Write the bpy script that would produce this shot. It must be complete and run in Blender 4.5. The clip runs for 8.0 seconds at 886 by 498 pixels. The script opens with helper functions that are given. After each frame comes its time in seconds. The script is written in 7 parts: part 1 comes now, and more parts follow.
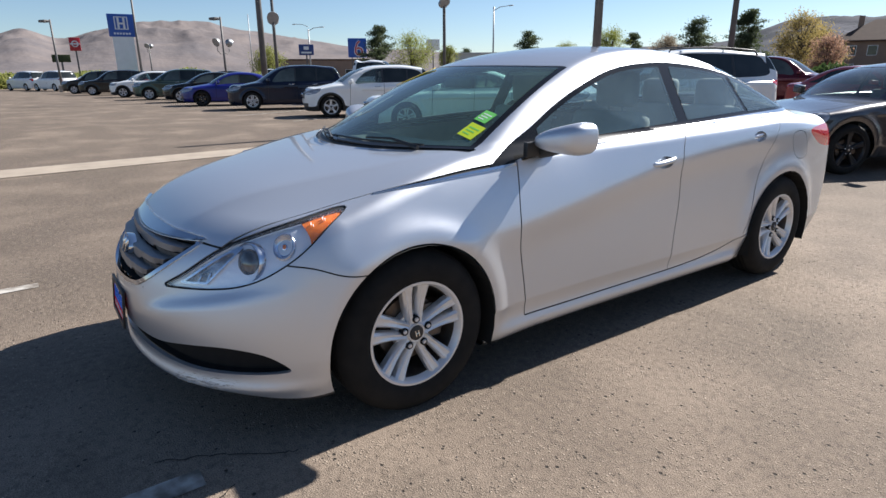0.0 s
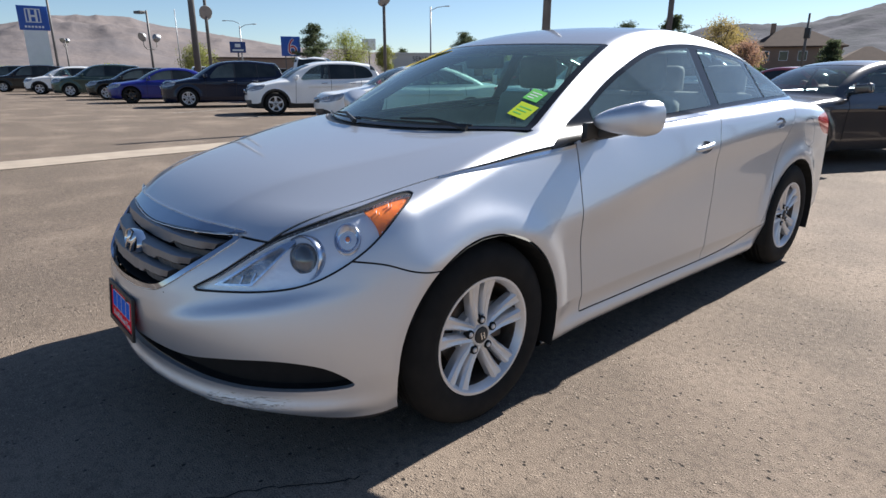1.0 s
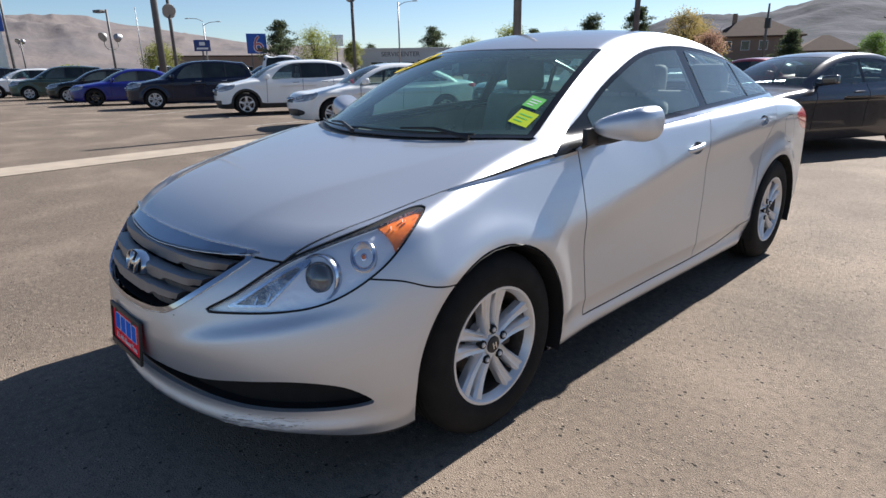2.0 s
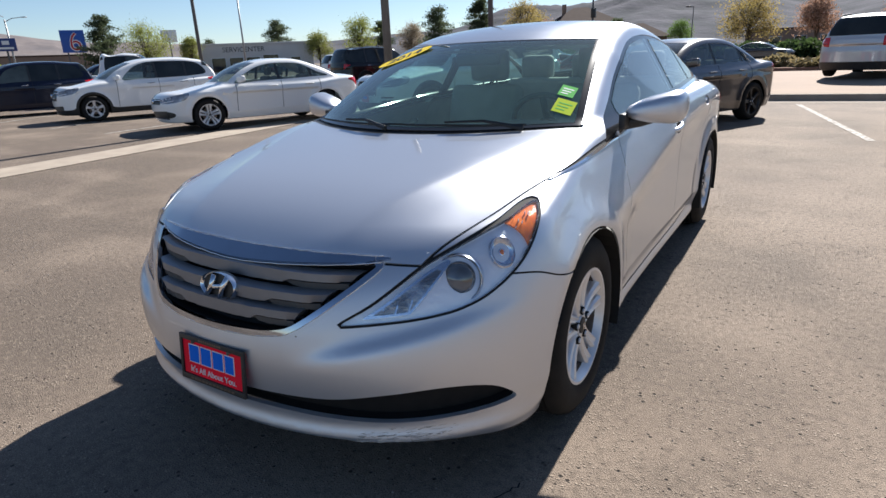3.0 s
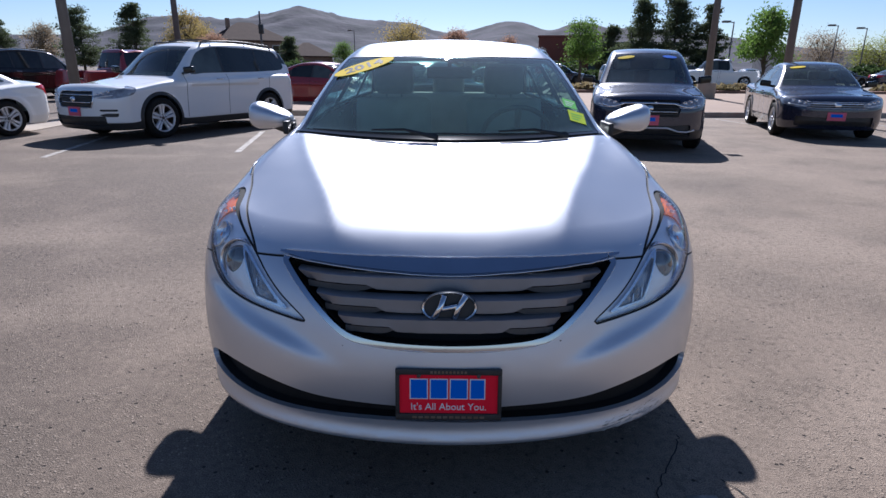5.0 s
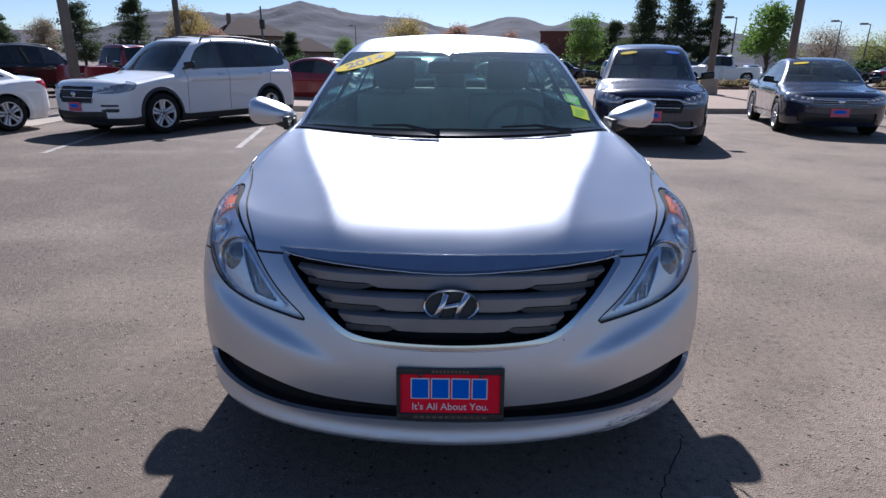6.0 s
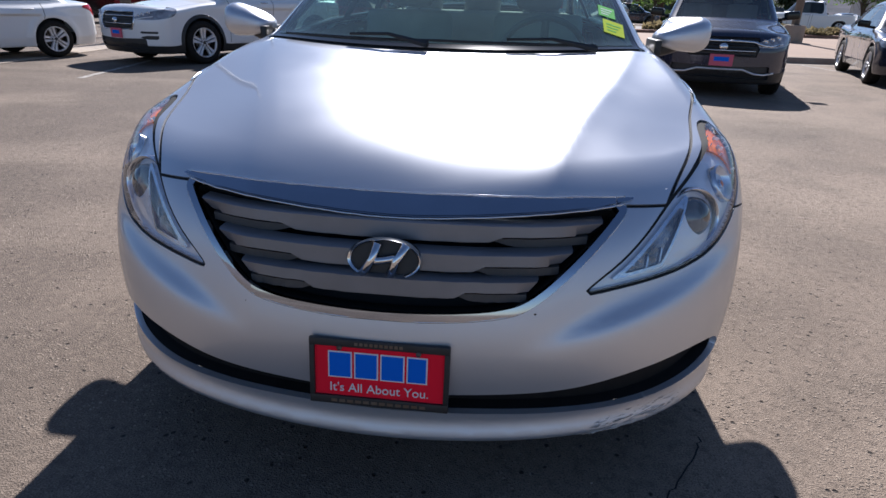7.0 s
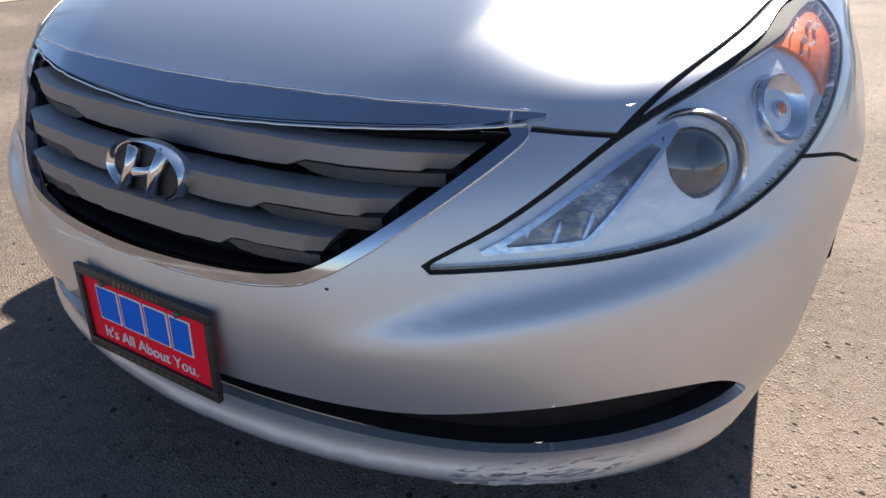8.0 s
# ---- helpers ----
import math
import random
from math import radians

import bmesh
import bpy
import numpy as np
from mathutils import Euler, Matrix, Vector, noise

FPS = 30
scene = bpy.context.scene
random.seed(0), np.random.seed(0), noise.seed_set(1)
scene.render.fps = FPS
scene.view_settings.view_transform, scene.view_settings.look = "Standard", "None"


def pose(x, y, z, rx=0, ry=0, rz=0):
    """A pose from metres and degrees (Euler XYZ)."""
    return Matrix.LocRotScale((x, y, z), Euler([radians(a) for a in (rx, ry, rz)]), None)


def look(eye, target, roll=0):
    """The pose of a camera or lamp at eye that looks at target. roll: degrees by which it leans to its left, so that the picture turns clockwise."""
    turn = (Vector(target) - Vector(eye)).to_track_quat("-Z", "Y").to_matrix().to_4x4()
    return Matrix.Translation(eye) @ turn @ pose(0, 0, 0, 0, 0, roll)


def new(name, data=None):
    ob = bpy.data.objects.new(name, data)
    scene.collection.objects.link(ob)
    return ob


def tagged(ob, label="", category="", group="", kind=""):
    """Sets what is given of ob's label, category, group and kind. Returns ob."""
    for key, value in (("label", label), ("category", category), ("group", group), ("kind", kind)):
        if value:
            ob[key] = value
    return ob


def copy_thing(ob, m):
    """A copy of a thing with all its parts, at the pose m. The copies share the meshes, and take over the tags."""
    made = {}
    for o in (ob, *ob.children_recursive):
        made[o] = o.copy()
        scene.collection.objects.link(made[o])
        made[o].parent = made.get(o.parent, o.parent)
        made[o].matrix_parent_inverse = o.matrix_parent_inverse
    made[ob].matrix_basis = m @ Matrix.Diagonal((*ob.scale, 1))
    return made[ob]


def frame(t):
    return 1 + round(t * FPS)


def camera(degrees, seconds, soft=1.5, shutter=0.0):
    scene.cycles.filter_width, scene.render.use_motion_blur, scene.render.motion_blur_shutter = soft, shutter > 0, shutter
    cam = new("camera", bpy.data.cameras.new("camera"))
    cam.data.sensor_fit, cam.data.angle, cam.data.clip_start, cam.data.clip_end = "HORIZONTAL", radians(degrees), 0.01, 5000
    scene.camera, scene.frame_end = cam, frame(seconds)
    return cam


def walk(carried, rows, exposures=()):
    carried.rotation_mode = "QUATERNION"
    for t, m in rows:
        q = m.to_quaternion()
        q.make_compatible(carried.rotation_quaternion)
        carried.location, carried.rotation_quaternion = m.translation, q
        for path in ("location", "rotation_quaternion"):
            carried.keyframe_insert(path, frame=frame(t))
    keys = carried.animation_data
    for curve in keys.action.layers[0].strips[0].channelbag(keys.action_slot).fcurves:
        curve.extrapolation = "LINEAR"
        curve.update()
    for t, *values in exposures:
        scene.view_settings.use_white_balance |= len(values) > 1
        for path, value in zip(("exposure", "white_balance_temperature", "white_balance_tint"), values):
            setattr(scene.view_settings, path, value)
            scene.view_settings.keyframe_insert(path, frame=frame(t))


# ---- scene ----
cam = camera(74.5, 8.0)
PATH = [
    (0, (2.642, -1.124, 1.31), (1.077, -0.02, 0.734), -0.4),
    (0.5, (2.305, -1.295, 1.241), (0.837, -0.068, 0.659), 0.2),
    (1, (2.17, -1.336, 1.206), (0.735, -0.066, 0.632), 0.2),
    (2.5, (1.898, -1.598, 1.283), (0.645, -0.165, 0.669), -1.9),
    (3, (1.466, -1.898, 1.284), (0.459, -0.287, 0.659), -2.4),
    (3.5, (0.961, -2.135, 1.292), (0.263, -0.372, 0.657), -2.6),
    (4, (0.452, -2.278, 1.279), (0.089, -0.413, 0.655), -1.9),
    (4.5, (0.126, -2.316, 1.28), (0.007, -0.414, 0.675), -0.1),
    (5, (-0.011, -2.363, 1.288), (-0.021, -0.453, 0.695), 0.4),
    (6.5, (-0.013, -2.277, 1.278), (-0.036, -0.381, 0.641), 0.6),
    (7, (0.229, -1.931, 1.136), (0.044, -0.096, 0.361), 1.8),
    (7.5, (0.469, -1.567, 0.997), (-0.012, 0.14, 0.073), 1.8),
    (8, (0.738, -1.331, 0.967), (-0.085, 0.192, -0.035), 0.0),
]
walk(cam, [(t, look(eye, target, roll)) for t, eye, target, roll in PATH], [(0, 1.12, 6300, 10), (2.5, 1.1, 6300, 10), (3.5, 1.03, 6300, 11), (4.5, 0.84, 5800, 15), (5, 0.79, 5700, 16), (6.5, 0.745, 5650, 16), (7, 0.90, 6000, 15), (7.5, 1.24, 6350, 13), (8, 1.56, 6650, 12)])

# ---- daylight ----
SUN_HIGH, SUN_TURN = 37.5, -0.4
world = bpy.data.worlds.new("sky")
scene.world = world
world.use_nodes = True
wn = world.node_tree.nodes
sky = wn.new("ShaderNodeTexSky")
sky.sky_type, sky.sun_disc = "NISHITA", False
sky.sun_elevation, sky.sun_rotation = radians(SUN_HIGH), radians(SUN_TURN)
sky.altitude, sky.air_density, sky.dust_density, sky.ozone_density = 1400, 1.0, 0.6, 3.0
world.node_tree.links.new(sky.outputs[0], wn["Background"].inputs[0])
wn["Background"].inputs[1].default_value = 0.054
sun = new("sun", bpy.data.lights.new("sun", "SUN"))
sun.data.energy, sun.data.angle, sun.data.color = 5.0, radians(0.53), (1.0, 0.95, 0.88)
su, st = radians(SUN_HIGH), radians(SUN_TURN)
sun.matrix_world = look((0, 0, 0), (-math.sin(st) * math.cos(su), -math.cos(st) * math.cos(su), -math.sin(su)))


# ---- materials ----
def material(name, color=(0.5, 0.5, 0.5), rough=0.5, metal=0.0, coat=0.0, spec=0.5):
    m = bpy.data.materials.new(name)
    m.use_nodes = True
    b = m.node_tree.nodes["Principled BSDF"]
    b.inputs["Base Color"].default_value = (*color, 1)
    b.inputs["Roughness"].default_value, b.inputs["Metallic"].default_value = rough, metal
    b.inputs["Coat Weight"].default_value, b.inputs["Coat Roughness"].default_value = coat, 0.04
    b.inputs["Specular IOR Level"].default_value = spec
    return m


def grainy(m, color2, scale=8.0, fine=300.0, bump=0.1, depth=0.002, spread=0.5, rough_to=None):
    """Two scales of change over a material: broad patches towards color2 and a fine relief."""
    nt = m.node_tree
    b = nt.nodes["Principled BSDF"]
    co = nt.nodes.new("ShaderNodeTexCoord")
    n1, n2 = nt.nodes.new("ShaderNodeTexNoise"), nt.nodes.new("ShaderNodeTexNoise")
    for n, s in ((n1, scale), (n2, fine)):
        n.inputs["Scale"].default_value, n.inputs["Detail"].default_value = s, 6
        nt.links.new(co.outputs["Object"], n.inputs["Vector"])
    ramp = nt.nodes.new("ShaderNodeMapRange")
    ramp.inputs[1].default_value, ramp.inputs[2].default_value = 0.5 - spread / 2, 0.5 + spread / 2
    nt.links.new(n1.outputs["Fac"], ramp.inputs[0])
    mix = nt.nodes.new("ShaderNodeMix")
    mix.data_type = "RGBA"
    mix.inputs[6].default_value = b.inputs["Base Color"].default_value
    mix.inputs[7].default_value = (*color2, 1)
    nt.links.new(ramp.outputs[0], mix.inputs[0])
    nt.links.new(mix.outputs[2], b.inputs["Base Color"])
    bp = nt.nodes.new("ShaderNodeBump")
    bp.inputs["Strength"].default_value, bp.inputs["Distance"].default_value = bump, depth
    nt.links.new(n2.outputs["Fac"], bp.inputs["Height"])
    nt.links.new(bp.outputs[0], b.inputs["Normal"])
    if rough_to is not None:
        r = nt.nodes.new("ShaderNodeMapRange")
        r.inputs[3].default_value, r.inputs[4].default_value = b.inputs["Roughness"].default_value, rough_to
        nt.links.new(n1.outputs["Fac"], r.inputs[0])
        nt.links.new(r.outputs[0], b.inputs["Roughness"])
    return m


def glass(name, tint, body=(0.02, 0.03, 0.03), solid=0.0):
    """Thin tinted glass: see-through with a mirror-like face and a thin diffuse film (solid) in the body colour, as of
    dust.
    """
    m = bpy.data.materials.new(name)
    m.use_nodes = True
    nt = m.node_tree
    nt.nodes.remove(nt.nodes["Principled BSDF"])
    out = nt.nodes["Material Output"]
    tr, gl, mx, fr = (nt.nodes.new("ShaderNode" + k) for k in ("BsdfTransparent", "BsdfGlossy", "MixShader", "LayerWeight"))
    tr.inputs[0].default_value = (*tint, 1)
    gl.inputs["Roughness"].default_value = 0.01
    fr.inputs["Blend"].default_value = 0.5
    power, rise = nt.nodes.new("ShaderNodeMath"), nt.nodes.new("ShaderNodeMath")
    power.operation, rise.operation = "POWER", "MULTIPLY_ADD"
    power.inputs[1].default_value, rise.inputs[1].default_value, rise.inputs[2].default_value = 4.0, 0.92, 0.055
    nt.links.new(fr.outputs["Facing"], power.inputs[0])
    nt.links.new(power.outputs[0], rise.inputs[0])
    df, dm = nt.nodes.new("ShaderNodeBsdfDiffuse"), nt.nodes.new("ShaderNodeMixShader")
    df.inputs[0].default_value = (*body, 1)
    film = nt.nodes.new("ShaderNodeTexNoise")
    film.inputs["Scale"].default_value, film.inputs["Detail"].default_value = 3.0, 8
    co = nt.nodes.new("ShaderNodeTexCoord")
    nt.links.new(co.outputs["Object"], film.inputs["Vector"])
    amount = nt.nodes.new("ShaderNodeMapRange")
    amount.inputs[3].default_value, amount.inputs[4].default_value = solid * 0.4, solid * 1.6
    nt.links.new(film.outputs["Fac"], amount.inputs[0])
    nt.links.new(amount.outputs[0], dm.inputs[0])
    nt.links.new(tr.outputs[0], dm.inputs[1])
    nt.links.new(df.outputs[0], dm.inputs[2])
    nt.links.new(rise.outputs[0], mx.inputs[0])
    nt.links.new(dm.outputs[0], mx.inputs[1])
    nt.links.new(gl.outputs[0], mx.inputs[2])
    nt.links.new(mx.outputs[0], out.inputs[0])
    return m


def paint(name, color, metal=0.0, rough=0.35, dirt=(0.3, 0.27, 0.23), coat=1.0):
    m = material(name, color, rough, metal, coat)
    return grainy(m, tuple(0.96 * c + 0.04 * d for c, d in zip(color, dirt)), 3, 900, 0.03, 0.0004, 0.6, rough + 0.06)




def flake_paint(name, flakes, base, rough=0.32, share=0.46):
    """Metallic car paint: bounded flake sparkle over a pale base, under a clear coat."""
    m = bpy.data.materials.new(name)
    m.use_nodes = True
    nt = m.node_tree
    nt.nodes.remove(nt.nodes["Principled BSDF"])
    co, n1, ramp = nt.nodes.new("ShaderNodeTexCoord"), nt.nodes.new("ShaderNodeTexNoise"), nt.nodes.new("ShaderNodeMapRange")
    n1.inputs["Scale"].default_value, n1.inputs["Detail"].default_value = 3.0, 6
    nt.links.new(co.outputs["Object"], n1.inputs["Vector"])
    nt.links.new(n1.outputs["Fac"], ramp.inputs[0])
    ramp.inputs[1].default_value, ramp.inputs[2].default_value = 0.25, 0.75
    ramp.inputs[3].default_value, ramp.inputs[4].default_value = rough - 0.02, rough + 0.02
    fl, df, gl = nt.nodes.new("ShaderNodeBsdfAnisotropic"), nt.nodes.new("ShaderNodeBsdfDiffuse"), nt.nodes.new("ShaderNodeBsdfAnisotropic")
    fl.distribution = "BECKMANN"
    fl.inputs["Color"].default_value, df.inputs["Color"].default_value = (*flakes, 1), (*base, 1)
    nt.links.new(ramp.outputs[0], fl.inputs["Roughness"])
    gl.inputs["Roughness"].default_value = 0.04
    mix, top, fr = nt.nodes.new("ShaderNodeMixShader"), nt.nodes.new("ShaderNodeMixShader"), nt.nodes.new("ShaderNodeFresnel")
    mix.inputs[0].default_value, fr.inputs["IOR"].default_value = share, 1.45
    nt.links.new(fl.outputs[0], mix.inputs[1])
    nt.links.new(df.outputs[0], mix.inputs[2])
    nt.links.new(fr.outputs[0], top.inputs[0])
    nt.links.new(mix.outputs[0], top.inputs[1])
    nt.links.new(gl.outputs[0], top.inputs[2])
    nt.links.new(top.outputs[0], nt.nodes["Material Output"].inputs[0])
    return m


SILVER = flake_paint("silver_paint", (0.63, 0.65, 0.695), (0.62, 0.64, 0.68), 0.475, 0.32)
WHITE = paint("white_paint", (0.78, 0.78, 0.77), 0.0, 0.4)
NAVY = paint("navy_paint", (0.012, 0.016, 0.035), 0.3, 0.12, (0.05, 0.05, 0.05), 0.0)
NAVY2 = paint("navy_metallic_paint", (0.012, 0.016, 0.040), 0.2, 0.24, (0.05, 0.05, 0.05), 1.0)
FRONTGLASS = grainy(material("front_side_glass", (0.085, 0.105, 0.10), 0.04, 0, 0, 0.5), (0.045, 0.055, 0.055), 1.6, 400, 0.0, 0.0001, 0.25)
BLUE = paint("blue_paint", (0.008, 0.012, 0.17), 0.1, 0.3, (0.05, 0.05, 0.05), 0.3)
BLACK = paint("black_paint", (0.012, 0.012, 0.014), 0.2, 0.12, (0.05, 0.05, 0.05), 0.0)
GREY = paint("dark_grey_paint", (0.085, 0.080, 0.082), 0.6, 0.22, (0.05, 0.05, 0.05), 0.7)
TEAL = paint("green_grey_paint", (0.05, 0.075, 0.07), 0.5, 0.12, (0.05, 0.05, 0.05), 0.0)
RED = paint("red_paint", (0.28, 0.012, 0.015), 0.2, 0.35)
MAROON = paint("maroon_paint", (0.10, 0.01, 0.018), 0.3, 0.12, (0.05, 0.05, 0.05), 0.0)
PALE = paint("pale_silver_paint", (0.42, 0.42, 0.43), 0.7, 0.33)
PLASTIC = grainy(material("black_plastic", (0.016, 0.016, 0.017), 0.5), (0.03, 0.03, 0.03), 20, 500, 0.15, 0.0005)
INTAKE = grainy(material("intake_plastic", (0.010, 0.010, 0.011), 0.75, 0, 0, 0.2), (0.016, 0.016, 0.016), 20, 400, 0.1, 0.0005)
DARKGAP = material("dark_gap", (0.006, 0.006, 0.006), 0.8)
RUBBER = grainy(material("tyre_rubber", (0.009, 0.009, 0.009), 0.8, 0, 0, 0.2), (0.020, 0.018, 0.016), 14, 260, 0.3, 0.001)
# chrome toned dark blue: the sky it mirrors is put into its colour
SKYCHROME = grainy(material("sky_toned_chrome", (0.42, 0.45, 0.52), 0.06, 1.0), (0.38, 0.41, 0.47), 12, 700, 0.02, 0.0003)
CHROME = grainy(material("chrome", (0.75, 0.76, 0.78), 0.08, 1.0), (0.68, 0.69, 0.71), 12, 700, 0.02, 0.0003, 0.6, 0.16)
ALLOY = grainy(material("alloy", (0.78, 0.78, 0.79), 0.36, 0.55), (0.68, 0.67, 0.66), 25, 700, 0.05, 0.0003, 0.7, 0.45)
DARKALLOY = material("dark_alloy", (0.03, 0.03, 0.032), 0.35, 0.6)
STEEL = grainy(material("brake_steel", (0.22, 0.20, 0.18), 0.5, 0.9), (0.16, 0.10, 0.06), 20, 300, 0.2, 0.0006)
GRILLE = grainy(material("grille_grey", (0.25, 0.25, 0.265), 0.45, 0.6), (0.22, 0.22, 0.23), 15, 600, 0.05, 0.0003)
GLASS = glass("windscreen_glass", (0.58, 0.90, 0.78), (0.48, 0.72, 0.63), 0.075)
# side glass film is pale blue: reflected sky is put into its colour
SIDEGLASS = glass("side_glass", (0.62, 0.78, 0.77), (0.36, 0.52, 0.60), 0.13)
CLEAR = glass("lamp_cover", (0.95, 0.96, 0.98), (0.7, 0.7, 0.72), 0.04)
CARGLASS = glass("car_glass", (0.55, 0.66, 0.64), (0.42, 0.47, 0.47), 0.10)
GLOSSBLACK = grainy(material("gloss_black", (0.008, 0.008, 0.009), 0.14, 0, 0, 0.35), (0.014, 0.014, 0.014), 6, 400, 0.02, 0.0003)
DARKGLASS = grainy(material("dark_glass", (0.010, 0.013, 0.014), 0.04, 0, 0, 0.45), (0.03, 0.035, 0.035), 2, 400, 0.0, 0.0001)
REDLENS = material("red_lens", (0.40, 0.006, 0.012), 0.14, 0, 0.3)
AMBER = grainy(material("amber_lens", (0.85, 0.16, 0.015), 0.15, 0, 0.6), (0.95, 0.25, 0.03), 40, 90, 0.5, 0.002)
BEIGE = grainy(material("seat_cloth", (0.33, 0.325, 0.31), 0.9), (0.27, 0.265, 0.25), 10, 500, 0.3, 0.001)
CABIN = grainy(material("cabin_trim", (0.20, 0.20, 0.195), 0.8), (0.15, 0.15, 0.145), 10, 400, 0.2, 0.0008)
DASH = grainy(material("dash_plastic", (0.06, 0.062, 0.065), 0.6), (0.08, 0.08, 0.08), 10, 500, 0.2, 0.0006)
MIRROR = material("mirror_glass", (0.8, 0.82, 0.83), 0.02, 1.0)
SCUFF = grainy(material("scuffed_plastic", (0.62, 0.61, 0.60), 0.8), (0.40, 0.39, 0.38), 60, 300, 0.3, 0.001)
SCUFF2 = grainy(material("scraped_edge", (0.20, 0.20, 0.20), 0.8), (0.34, 0.34, 0.34), 60, 300, 0.3, 0.001)
CHIP = material("chip", (0.06, 0.055, 0.05), 0.8)
YELLOW = material("yellow_sticker", (0.80, 0.58, 0.03), 0.8, 0, 0, 0.15)
LIME = material("lime_sticker", (0.55, 0.68, 0.04), 0.85, 0, 0, 0.1)
GREENSTICKER = material("green_sticker", (0.16, 0.56, 0.13), 0.85, 0, 0, 0.1)
PLATERED = material("plate_red", (0.95, 0.010, 0.035), 0.7, 0, 0, 0.2)
PLATEBLUE = material("plate_blue", (0.005, 0.15, 0.72), 0.7, 0, 0, 0.2)
PLATEPINK = material("plate_faded_red", (0.62, 0.10, 0.16), 0.45)
WHITEPRINT = material("white_print", (0.8, 0.8, 0.8), 0.5)
BLACKPRINT = material("black_print", (0.02, 0.02, 0.02), 0.5)


def asphalt_material():
    m = material("asphalt", (0.17, 0.15, 0.13), 0.85, 0, 0, 0.2)
    nt = m.node_tree
    b = nt.nodes["Principled BSDF"]
    co = nt.nodes.new("ShaderNodeTexCoord")

    def tex(kind, scale, detail=6.0):
        n = nt.nodes.new("ShaderNodeTex" + kind)
        n.inputs["Scale"].default_value = scale
        if kind == "Noise":
            n.inputs["Detail"].default_value = detail
        nt.links.new(co.outputs["Object"], n.inputs["Vector"])
        return n

    def ramp(src, a, c, lo, hi):
        r = nt.nodes.new("ShaderNodeMapRange")
        for i, v in enumerate((a, c, lo, hi)):
            r.inputs[i + 1].default_value = v
        nt.links.new(src, r.inputs[0])
        return r.outputs[0]

    def blend(fac, a, c, kind="MIX"):
        x = nt.nodes.new("ShaderNodeMix")
        x.data_type, x.blend_type = "RGBA", kind
        for i, v in ((0, fac), (6, a), (7, c)):  # factor and the two colours
            if isinstance(v, tuple):
                x.inputs[i].default_value = v
            elif isinstance(v, float):
                x.inputs[i].default_value = v
            else:
                nt.links.new(v, x.inputs[i])
        return x.outputs[2]
    broad, patch, grit = tex("Noise", 0.35), tex("Noise", 2.2), tex("Noise", 210.0, 8.0)
    stone = tex("Voronoi", 62.0)
    where = ramp(tex("Noise", 4.0, 4.0).outputs["Fac"], 0.42, 0.60, 0.25, 1.0)
    c = blend(ramp(broad.outputs["Fac"], 0.35, 0.65, 0.0, 1.0), (0.210, 0.162, 0.124, 1), (0.280, 0.218, 0.167, 1))
    axes = nt.nodes.new("ShaderNodeSeparateXYZ")
    nt.links.new(co.outputs["Object"], axes.inputs[0])
    wander = nt.nodes.new("ShaderNodeMath")
    wander.operation = "MULTIPLY_ADD"
    wander.inputs[1].default_value = 3.0
    nt.links.new(broad.outputs["Fac"], wander.inputs[0])
    nt.links.new(axes.outputs["X"], wander.inputs[2])
    c = blend(ramp(wander.outputs[0], 3.6, -0.6, 0.0, 0.80), c, (0.108, 0.084, 0.068, 1))  # darker towards -x, with a wandering edge
    c = blend(ramp(patch.outputs["Fac"], 0.54, 0.70, 0.0, 0.5), c, (0.115, 0.090, 0.070, 1))
    cloud, drag = tex("Noise", 0.8, 6.0), tex("Noise", 1.3, 6.0)
    cloud.inputs["Distortion"].default_value = 0.15
    stretch = nt.nodes.new("ShaderNodeMapping")
    stretch.inputs["Scale"].default_value = (0.25, 1.0, 1.0)
    stretch.inputs["Rotation"].default_value = (0, 0, 0.5)
    nt.links.new(co.outputs["Object"], stretch.inputs["Vector"])
    nt.links.new(stretch.outputs[0], drag.inputs["Vector"])
    c = blend(ramp(cloud.outputs["Fac"], 0.50, 0.70, 0.0, 0.5), c, (0.33, 0.26, 0.20, 1))  # pale dust
    c = blend(ramp(cloud.outputs["Fac"], 0.50, 0.32, 0.0, 0.55), c, (0.105, 0.084, 0.067, 1))  # tar and oil
    c = blend(ramp(drag.outputs["Fac"], 0.54, 0.72, 0.0, 0.3), c, (0.34, 0.27, 0.21, 1))  # dragged tyre dust
    c = blend(ramp(grit.outputs["Fac"], 0.50, 0.36, 0.0, 0.6), c, (0.055, 0.046, 0.038, 1))
    c = blend(ramp(grit.outputs["Fac"], 0.53, 0.68, 0.0, 0.65), c, (0.33, 0.27, 0.21, 1))
    chip = nt.nodes.new("ShaderNodeMath")
    chip.operation = "MULTIPLY"
    nt.links.new(ramp(stone.outputs["Distance"], 0.34, 0.16, 0.0, 0.8), chip.inputs[0])
    nt.links.new(where, chip.inputs[1])
    tone = blend(stone.outputs["Color"], (0.045, 0.037, 0.031, 1), (0.46, 0.38, 0.30, 1))
    c = blend(chip.outputs[0], c, tone)
    mottle = tex("Noise", 30.0, 6.0)
    c = blend(ramp(mottle.outputs["Fac"], 0.52, 0.66, 0.0, 0.40), c, (0.085, 0.066, 0.052, 1))
    c = blend(ramp(mottle.outputs["Fac"], 0.44, 0.32, 0.0, 0.25), c, (0.34, 0.27, 0.205, 1))
    pits = tex("Voronoi", 23.0)
    pit_on = ramp(tex("Noise", 9.0, 2.0).outputs["Fac"], 0.50, 0.55, 0.0, 1.0)
    pit = nt.nodes.new("ShaderNodeMath")
    pit.operation = "MULTIPLY"
